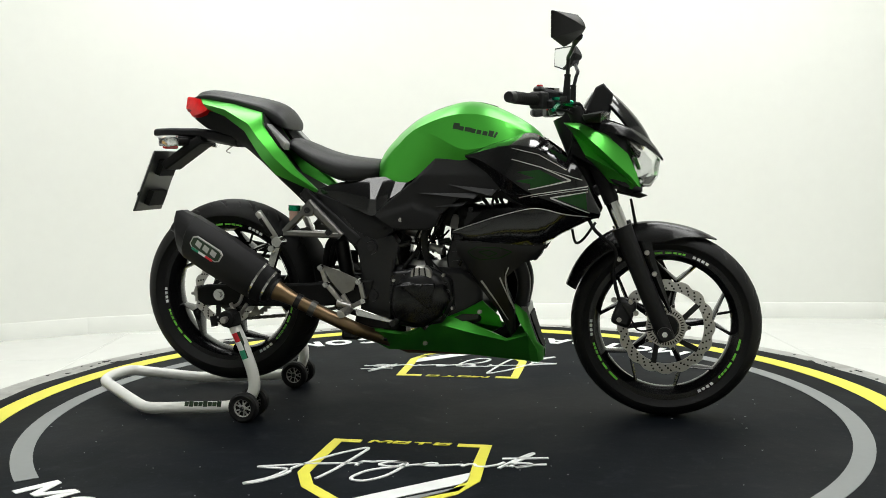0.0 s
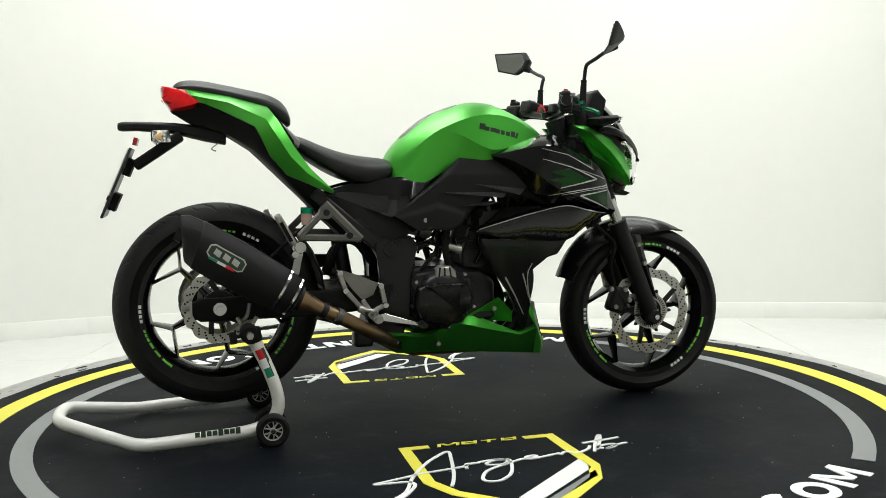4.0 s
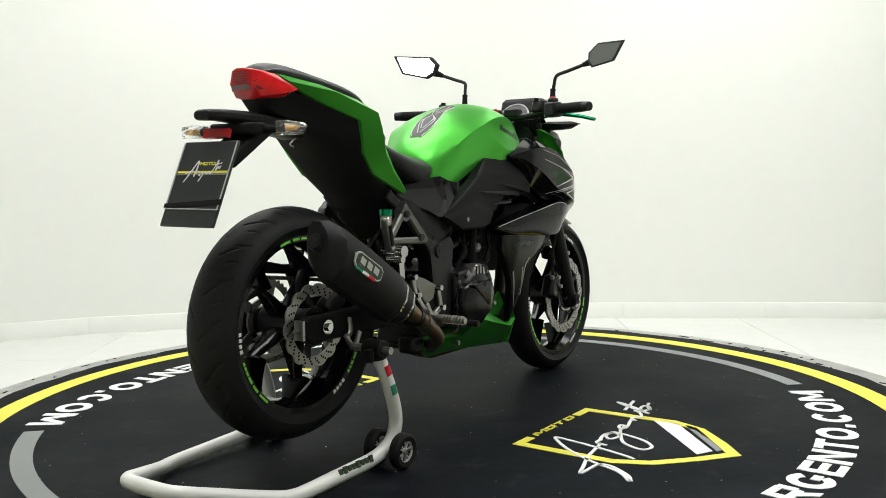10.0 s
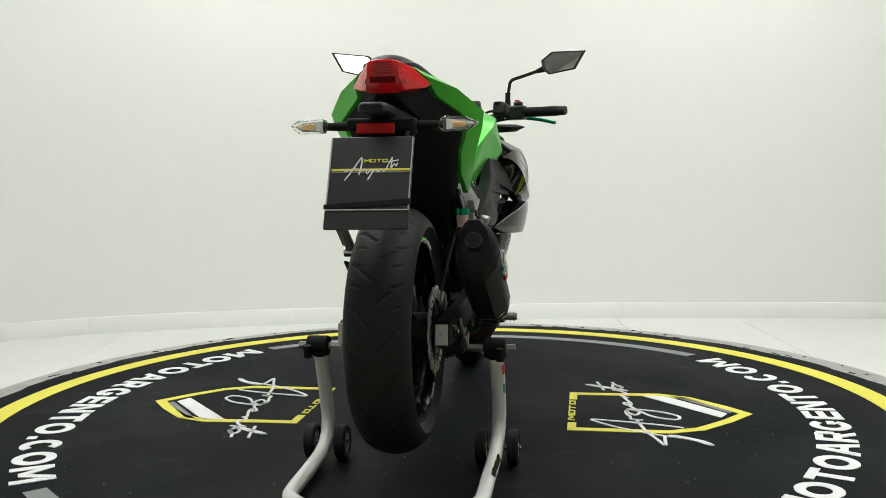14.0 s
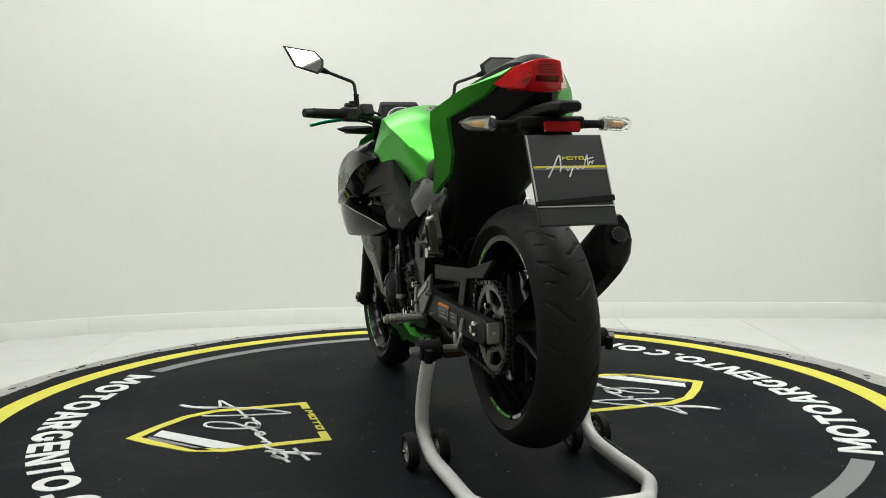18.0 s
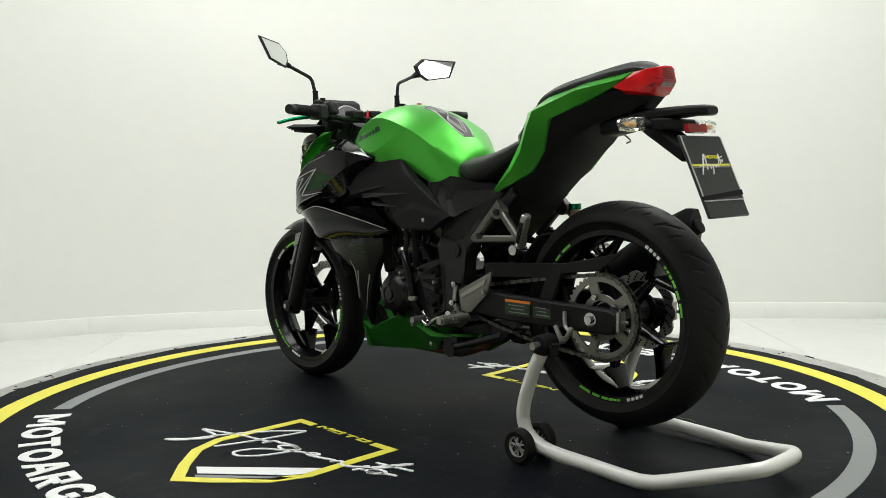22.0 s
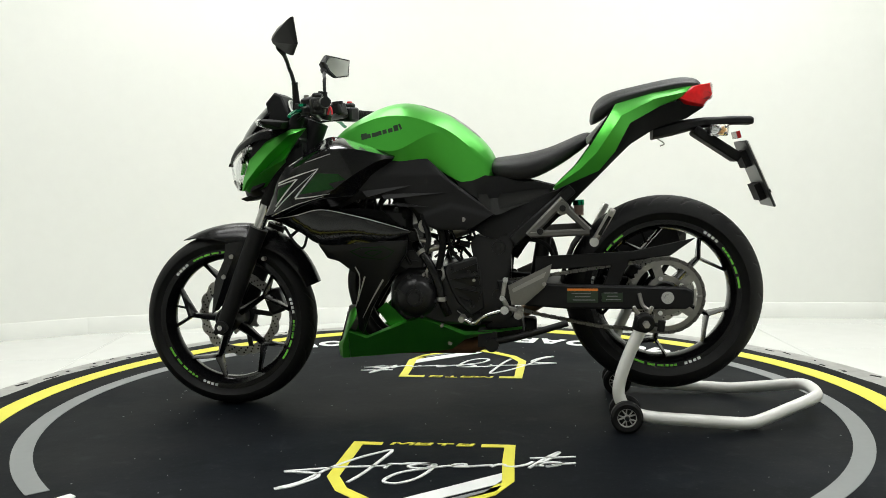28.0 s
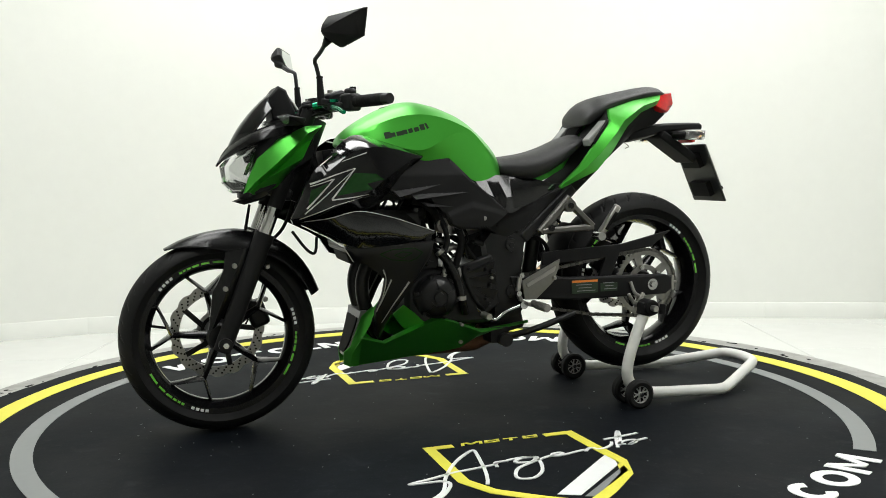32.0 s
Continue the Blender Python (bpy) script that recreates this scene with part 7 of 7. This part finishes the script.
# inside the lens: bright bowl, stepped bezel strips, dark trim at the foot
bm = bmesh.new()
hull(bm, [V(x, s * y, z) for s in (1, -1) for x, y, z in ((1.312, 0.096, 0.842), (1.350, 0.062, 0.822), (1.376, 0.028, 0.796), (1.372, 0.026, 0.756), (1.352, 0.040, 0.728), (1.332, 0.074, 0.742), (1.318, 0.092, 0.800), (1.300, 0.05, 0.78))])
part("lamp_bowl", bm, REFLECTOR, hl, "silvery lamp bowl")
for s in (1, -1):
    for k, (a, b, c) in enumerate((((1.311, 0.113, 0.850), (1.334, 0.092, 0.838), (1.334, 0.100, 0.826)), ((1.323, 0.110, 0.834), (1.343, 0.088, 0.822), (1.338, 0.098, 0.804)), ((1.331, 0.106, 0.806), (1.352, 0.080, 0.796), (1.344, 0.092, 0.770)))):
        bm = bmesh.new()
        hull(bm, [V(x, s * y, z) for x, y, z in (a, b, c)] + [V(x - 0.010, s * (y - 0.010), z) for x, y, z in (a, b, c)])
        part("lamp_bezel", bm, (REFLECTOR, SATIN, REFLECTOR)[k], hl)
    bm = bmesh.new()
    hull(bm, [V(x, s * y, z) for x, y, z in ((1.352, 0.080, 0.722), (1.366, 0.052, 0.720), (1.392, 0.016, 0.750), (1.380, 0.030, 0.752), (1.352, 0.072, 0.745), (1.345, 0.060, 0.715))])
    part("lamp_trim", bm, SATIN, hl)
    bm = bmesh.new()
    tube(bm, [(1.349, s * 0.089, 0.726), (1.368, s * 0.055, 0.724), (1.394, s * 0.018, 0.748)], 0.0028, 8, smooth=False)
    part("lamp_lip", bm, CHROME, hl)
# dark brow over the lens, running out into a beak
for s in (1, -1):
    bm = facets([
        [(1.190, 0.930, 0.100), (1.262, 0.916, 0.098), (1.336, 0.882, 0.078), (1.382, 0.846, 0.040), (1.411, 0.804, 0.0)],
        [(1.196, 0.912, 0.128), (1.272, 0.900, 0.126), (1.342, 0.864, 0.094), (1.388, 0.830, 0.045), (1.413, 0.798, 0.0)],
        [(1.206, 0.888, 0.134), (1.288, 0.872, 0.132), (1.345, 0.846, 0.090), (1.386, 0.820, 0.042), (1.410, 0.795, 0.0)],
    ], s, 0.012, 3)
    part("lamp_brow", bm, SATIN, bike, "satin black brow above the headlamp")
bm = bmesh.new()
hull(bm, [V(x, s * y, z) for s in (1, -1) for x, y, z in ((1.330, 0.06, 0.70), (1.365, 0.04, 0.690), (1.340, 0.05, 0.682), (1.270, 0.06, 0.700), (1.280, 0.06, 0.72))])
part("lamp_chin", bm, DARK, bike)
# smoked fly screen
bm = bmesh.new()
rows = []
for x, z, hw in ((1.238, 1.029, 0.052), (1.284, 0.988, 0.072), (1.322, 0.948, 0.088), (1.352, 0.908, 0.088), (1.374, 0.868, 0.070), (1.386, 0.842, 0.050)):
    rows.append([V(x - 0.045 * v * v, hw * v, z - 0.010 * v * v) for v in (-1, -0.6, -0.2, 0.2, 0.6, 1)])
loft(bm, [r + [p - V(0.005, 0, 0.004) for p in reversed(r)] for r in rows])
part("fly_screen", bm, GLOSS, bike, "dark smoked fly screen", sub=1)
bm = bmesh.new()
hull(bm, [V(x, s * y, z) for s in (1, -1) for x, y, z in ((1.208, 0.072, 1.020), (1.232, 0.072, 1.032), (1.261, 0.075, 0.998), (1.179, 0.068, 0.950), (1.199, 0.072, 0.935), (1.249, 0.07, 0.93))])
mt = part("instrument_panel", bm, MATTE, bike, "dark instrument panel behind the screen", bevel=0.006)
bm = bmesh.new()
m = look((1.185, 0, 0.984), (0.986, 0, 1.09))
arch = [(0.058 * math.cos(a), -0.024 + 0.052 * math.sin(a)) for a in (math.pi * k / 14 for k in range(15))]
loft(bm, [[m @ V(x, y, z) for x, y in arch] for z in (-0.002, 0.002)])
part("dial_glass", bm, PLATE, mt, "dark dial glass")
bm = bmesh.new()
tube(bm, [m @ V(x, y, 0.0) for x, y in arch], 0.0032, 8, smooth=False)
part("dial_rim", bm, SILVERLINE, mt, "pale arched dial rim")

# ---- handlebar and controls ----
BAR = [(0.988, 0.378, 0.974), (1.032, 0.27, 0.974), (1.065, 0.19, 0.970), (1.092, 0.10, 0.958), (1.100, 0.0, 0.955)]
bm = bmesh.new()
pts = [V(*p) for p in BAR] + [V(p[0], -p[1], p[2]) for p in reversed(BAR[:-1])]
tube(bm, pts, 0.011, 12)
part("handlebar", bm, BLACK, bike, "black tapered handlebar")
for s in (1, -1):
    a, b = V(0.990, s * 0.372, 0.974), V(1.040, s * 0.252, 0.974)
    d = (b - a).normalized()
    bm = bmesh.new()
    rod(bm, a, b, 0.0165, 0.0165, 18)
    for k in range(9):
        p = a + d * (0.012 + 0.0125 * k)
        rod(bm, p, p + d * 0.007, 0.0175, 0.0175, 14)
    part("grip", bm, DARK, bike, "black rubber grip")
    bm = bmesh.new()
    rod(bm, a - d * 0.024, a + d * 0.002, 0.0150, 0.0165, 18)
    part("bar_end", bm, BLACK, bike)
    bm = bmesh.new()
    m = Matrix.Translation(b + d * 0.028) @ Matrix.Rotation(math.atan2(d.y, d.x), 4, "Z")
    box(bm, (0.055, 0.042, 0.050), m)
    box(bm, (0.030, 0.030, 0.020), m @ Matrix.Translation((0.0, 0.0, 0.030)))
    sw = part("switch_box", bm, BLACK, bike, "black switch housing", bevel=0.008)
    bm = bmesh.new()
    box(bm, (0.014, 0.012, 0.010), m @ Matrix.Translation((0.004, s * -0.012 if s > 0 else 0.0, 0.040)))
    part("switch", bm, FLAGRED if s < 0 else DARK, sw)
    # lever
    p = b + d * 0.035 + V(0.045, 0, -0.012)
    bm = bmesh.new()
    tube(bm, [p, p - d * 0.03 + V(0.020, 0, -0.004), p - d * 0.09 + V(0.040, 0, -0.012), p - d * 0.135 + V(0.056, 0, -0.022), p - d * 0.148 + V(0.058, 0, -0.024)], lambda t: 0.0072 - 0.0018 * t, 10)
    part("lever", bm, LEVER, bike, "green anodised hand lever")
    bm = bmesh.new()
    box(bm, (0.05, 0.03, 0.024), Matrix.Translation(p + d * 0.012 + V(-0.012, 0, 0)) @ Matrix.Rotation(math.atan2(d.y, d.x), 4, "Z"))
    part("lever_perch", bm, BLACK, bike, bevel=0.006)
    bm = bmesh.new()
    rod(bm, p + V(0.0, 0, 0.012), p + V(0.0, 0, 0.020), 0.012, 0.012, 14)
    part("lever_adjuster", bm, LEVER, bike)
    # mirror stem and head; the two heads are set differently
    bm = bmesh.new()
    rod(bm, (1.126, s * 0.182, 0.968), (1.130, s * 0.183, 1.044), 0.0125, 0.0088, 14)
    rod(bm, (1.130, s * 0.183, 1.044), (1.1305, s * 0.183, 1.050), 0.0100, 0.0100, 14)
    part("mirror_boot", bm, DARK, bike)
    bm = bmesh.new()
    beam(bm, (1.066, s * 0.186, 0.968), (1.130, s * 0.182, 0.978), 0.026, 0.020)
    part("mirror_clamp", bm, BLACK, bike, bevel=0.004)
    if s < 0:
        FACE = [(1.100, -0.464, 1.190), (1.097, -0.427, 1.125), (1.124, -0.332, 1.111), (1.146, -0.308, 1.134), (1.160, -0.303, 1.167), (1.155, -0.341, 1.196)]
        APEX, BEND, JOINT = V(1.184, -0.350, 1.157), V(1.133, -0.192, 1.094), V(1.164, -0.318, 1.138)
    else:
        FACE = [(1.050, 0.453, 1.206), (1.050, 0.414, 1.136), (1.088, 0.327, 1.115), (1.110, 0.303, 1.136), (1.123, 0.299, 1.168), (1.121, 0.330, 1.199)]
        APEX, BEND, JOINT = V(1.149, 0.338, 1.156), V(1.143, 0.188, 1.093), V(1.130, 0.315, 1.138)
    bm = bmesh.new()
    foot = V(1.130, s * 0.183, 1.04)
    tube(bm, [foot, foot.lerp(BEND, 0.72), BEND + V(0, 0, -0.006), BEND + V(0.001, s * 0.010, 0.004), BEND.lerp(JOINT, 0.35), BEND.lerp(JOINT, 0.75), JOINT], 0.0060, 12)
    stem = part("mirror_stem", bm, BLACK, bike)
    bm = bmesh.new()
    rod(bm, BEND.lerp(JOINT, 0.74), JOINT + (JOINT - BEND).normalized() * 0.008, 0.0075, 0.0145, 14)
    part("mirror_collar", bm, DARK, stem)
    front = [V(*p) for p in FACE]
    mid = sum(front, V(0, 0, 0)) / len(front)
    away = (APEX - mid).normalized()
    bm = bmesh.new()
    loft(bm, [[mid.lerp(p, k) + (APEX - mid) * d for p in front] for k, d in ((0.955, 0.0), (1.0, 0.05), (0.985, 0.20), (0.80, 0.42), (0.42, 0.80), (0.14, 1.0))])
    head = part("mirror_housing", bm, MATTE, stem, "black angular mirror housing", bevel=0.003, sharp=24)
    bm = bmesh.new()
    loft(bm, [[mid.lerp(p, 0.85) + away * o for p in front] for o in (-0.0020, 0.003)])
    part("mirror_glass", bm, MIRROR, stem, "silver mirror glass")
bm = bmesh.new()
rod(bm, (1.075, -0.155, 0.975), (1.079, -0.155, 1.005), 0.018, 0.019, 20)
mc = part("brake_reservoir", bm, BLACK, bike, "black front brake reservoir")
bm = bmesh.new()
rod(bm, (1.079, -0.155, 1.004), (1.080, -0.155, 1.014), 0.0205, 0.0195, 22)
part("reservoir_lid", bm, SATIN, mc)
bm = bmesh.new()
box(bm, (0.05, 0.05, 0.03), pose(1.10, 0.04, 0.972))
box(bm, (0.05, 0.05, 0.03), pose(1.10, -0.04, 0.972))
part("bar_clamp", bm, BLACK, bike, bevel=0.006)
bm = bmesh.new()
rod(bm, (1.08, 0, 0.945), (1.075, 0, 0.962), 0.016, 0.016, 16)
part("ignition_lock", bm, BLACK, bike)
bm = bmesh.new()
tube(bm, [(1.074, 0, 0.962), (1.065, 0.008, 0.985), (1.058, 0.016, 0.975), (1.055, 0.02, 0.960)], 0.003, 8)
part("key_strap", bm, FLAGRED, bike, "red key strap")
for s in (1, -1):
    bm = bmesh.new()
    tube(bm, [(1.06, s * 0.19, 0.965), (1.12, s * 0.12, 0.985), (1.15, s * 0.07, 0.95), (1.15, s * 0.06, 0.86), (1.11, s * 0.06, 0.78)], 0.0045, 8)
    part("control_cable", bm, DARK, bike)

for s in (1, -1):
    bm = bmesh.new()
    box(bm, (0.060, 0.050, 0.045), pose(1.085, s * 0.165, 0.985, 0, 15, s * 20))
    part("master_cylinder" if s < 0 else "clutch_perch", bm, BLACK, bike, bevel=0.008)
    bm = bmesh.new()
    rod(bm, (1.118, s * 0.150, 0.972), (1.140, s * 0.135, 0.968), 0.010, 0.010, 12)
    part("cable_adjuster", bm, LEVER, bike)
    bm = bmesh.new()
    rod(bm, (1.098, s * 0.172, 1.002), (1.098, s * 0.172, 1.012), 0.008, 0.008, 10)
    part("perch_bolt", bm, ALU, bike)
    for k in range(3):
        bm = bmesh.new()
        tube(bm, [(1.07 + 0.01 * k, s * (0.20 - 0.03 * k), 0.955), (1.13 + 0.015 * k, s * (0.13 - 0.02 * k), 0.945 + 0.012 * k), (1.165, s * (0.085 - 0.01 * k), 0.915), (1.135 + 0.01 * k, s * 0.075, 0.84), (1.11, s * 0.07, 0.76)], 0.004 + 0.001 * k, 8)
        part("control_cable", bm, DARK, bike)
bm = bmesh.new()
box(bm, (0.05, 0.13, 0.035), pose(1.165, 0, 0.935))
part("meter_bracket", bm, DARK, bike, bevel=0.006)

# ---- paddock stand, in the same frame ----
stand = thing("paddock_stand", "white tubular rear paddock stand on four small wheels", "paddock stand")
for s in (1, -1):
    bm = bmesh.new()
    tube(bm, [(0.088, s * 0.232, 0.300), (0.118, s * 0.235, 0.235), (0.146, s * 0.236, 0.155), (0.150, s * 0.234, 0.100), (0.124, s * 0.232, 0.060), (0.060, s * 0.230, 0.037), (-0.08, s * 0.228, 0.028)], 0.0185, 18, 5)
    part("upright", bm, POWDER, stand, "white powder-coated tube")
    bm = bmesh.new()
    rod(bm, (0.130, s * 0.175, 0.047), (0.130, s * 0.292, 0.047), 0.007, 0.007, 12)
    part("axle", bm, CHROME, stand)
    for y in (0.190, 0.274):
        bm = bmesh.new()
        c = (0.130, 0, 0.047)
        lathe(bm, [(0.028, s * (y - 0.013)), (0.040, s * (y - 0.015)), (0.047, s * (y - 0.010)), (0.047, s * (y + 0.010)), (0.040, s * (y + 0.015)), (0.028, s * (y + 0.013))], c, 36, True)
        wh = part("stand_wheel", bm, RUBBER, stand, "small black rubber wheel")
        bm = bmesh.new()
        lathe(bm, [(0.026, s * (y - 0.010)), (0.0285, s * (y - 0.012)), (0.0285, s * (y + 0.012)), (0.026, s * (y + 0.010))], c, 30, True)
        lathe(bm, [(0.005, s * (y - 0.013)), (0.009, s * (y - 0.013)), (0.009, s * (y + 0.014)), (0.005, s * (y + 0.014))], c, 16, True)
        for k in range(5):
            a = 2 * math.pi * k / 5
            for da in (-0.28, 0.28):
                beam(bm, (c[0] + 0.008 * math.cos(a), s * y, c[2] + 0.008 * math.sin(a)), (c[0] + 0.027 * math.cos(a + da), s * y, c[2] + 0.027 * math.sin(a + da)), 0.018, 0.0035)
        part("wheel_rim", bm, SILVERLINE, wh, "grey star-spoked rim")
        bm = bmesh.new()
        rod(bm, (c[0], s * (y - 0.006), c[2]), (c[0], s * (y + 0.004), c[2]), 0.026, 0.026, 20)
        part("wheel_dish", bm, DARK, wh)
        bm = bmesh.new()
        rod(bm, (c[0], s * (y + 0.012), c[2]), (c[0], s * (y + 0.021), c[2]), 0.0065, 0.005, 8)
        part("wheel_nut", bm, CHROME, wh)
    # adjustable head
    bm = bmesh.new()
    rod(bm, (0.075, s * 0.205, 0.322), (0.075, s * 0.262, 0.322), 0.026, 0.026, 20)
    rod(bm, (0.091, s * 0.232, 0.296), (0.080, s * 0.232, 0.335), 0.024, 0.026, 18)
    part("head_clamp", bm, DARK, stand, "black clamp head", bevel=0.004)
    bm = bmesh.new()
    rod(bm, (0.052, s * 0.246, 0.318), (0.030, s * 0.250, 0.316), 0.006, 0.006, 10)
    rod(bm, (0.028, s * 0.250, 0.330), (0.032, s * 0.250, 0.298), 0.011, 0.011, 10)
    part("clamp_knob", bm, DARK, stand)
    bm = bmesh.new()
    rod(bm, (0.075, s * 0.155, 0.322), (0.075, s * 0.285, 0.322), 0.0105, 0.0105, 6)
    part("slide_bar", bm, ALU, stand, "bright alloy slide bar")
    bm = bmesh.new()
    for dx in (0.022, -0.022):
        beam(bm, (0.075 + dx * 0.3, s * 0.160, 0.322), (0.075 + dx * 1.3, s * 0.158, 0.358), 0.010, 0.012)
    part("support_fork", bm, ALU, stand, bevel=0.003)
bm = bmesh.new()
side = [(-0.07, 0.228, 0.0285), (-0.180, 0.228, 0.023), (-0.226, 0.222, 0.022), (-0.270, 0.200, 0.027), (-0.400, 0.122, 0.058), (-0.440, 0.096, 0.068), (-0.459, 0.064, 0.072), (-0.465, 0.0, 0.074)]
tube(bm, [V(*p) for p in side] + [V(p[0], -p[1], p[2]) for p in reversed(side[:-1])], 0.0185, 18, 5)
part("handle_frame", bm, POWDER, stand, "white bent tube handle")
for s in (-1,):
    for k in range(8):
        bm = bmesh.new()
        box(bm, (0.013, 0.004, 0.014 if k % 3 else 0.018), pose(-0.115 - 0.016 * k + 0.15, s * 0.2445 + s * 0.0004 * -k, 0.047 - 0.0006 * k, 16 * s))
        part("stand_mark", bm, DECAL, stand)
    d = V(-0.028, 0, 0.08).normalized()
    fore = V(d.z, 0, -d.x)
    for z0, z1, a0, a1, m_ in ((0.250, 0.277, -35, 22, FLAGRED), (0.223, 0.250, -35, 22, WHITE), (0.196, 0.223, -35, 22, FLAGGREEN), (0.196, 0.277, 22, 52, DECAL)):
        bm = bmesh.new()
        rings = []
        for k in range(9):
            a = radians(a0 + (a1 - a0) * k / 8)
            o = V(0, s, 0) * math.cos(a) + fore * math.sin(a)
            ends = [V(float(np.interp(z, (0.155, 0.235, 0.30), (0.146, 0.118, 0.088))), s * 0.2352, z) for z in (z0, z1)]
            rings.append([ends[0] + o * 0.0175, ends[1] + o * 0.0175, ends[1] + o * 0.0195, ends[0] + o * 0.0195])
        loft(bm, rings)
        part("sticker", bm, m_, stand)


# ---- everything on the platform turns with it ----
BIKE_AT = (0.0555, -0.7067)
BIKE_HEADING = 94.08


def motions():
    times = [k * 0.5 for k in range(65)]
    for ob, x, y, h in ((platform, 0, 0, 0), (mat_ob, 0, 0, 0), (bike, *BIKE_AT, BIKE_HEADING), (stand, *BIKE_AT, BIKE_HEADING)):
        rows = []
        for t in times:
            a = turn_at(t)
            c, s = math.cos(radians(a)), math.sin(radians(a))
            rows.append((t, pose(c * x - s * y, s * x + c * y, 0, 0, 0, a + h)))
        walk(ob, rows)


# ---- floor tiles ----
tile_me = None
STEP = 0.7245
for i in range(-8, 6):
    for j in range(-9, 7):
        x, y = 1.43 + STEP * i, 1.948 + STEP * j
        if abs(x) > 4.9 or y < FRONT_Y - 0.3 or y > 2.95:
            continue
        if tile_me is None:
            bm = bmesh.new()
            w = STEP / 2 - 0.0012
            loft(bm, [[V(sx_ * (w - o), sy_ * (w - o), z) for sx_, sy_ in ((-1, -1), (1, -1), (1, 1), (-1, 1))] for o, z in ((0, -0.006), (0, -0.001), (0.001, 0.0))])
            finish(bm)
            tile_me = bpy.data.meshes.new("tile")
            bm.to_mesh(tile_me)
            bm.free()
            tile_me.materials.append(TILE)
        tl_ = new("tile", tile_me)
        tl_.location = (x, y, FLOOR_Z)
        tl_.parent = floor

motions()
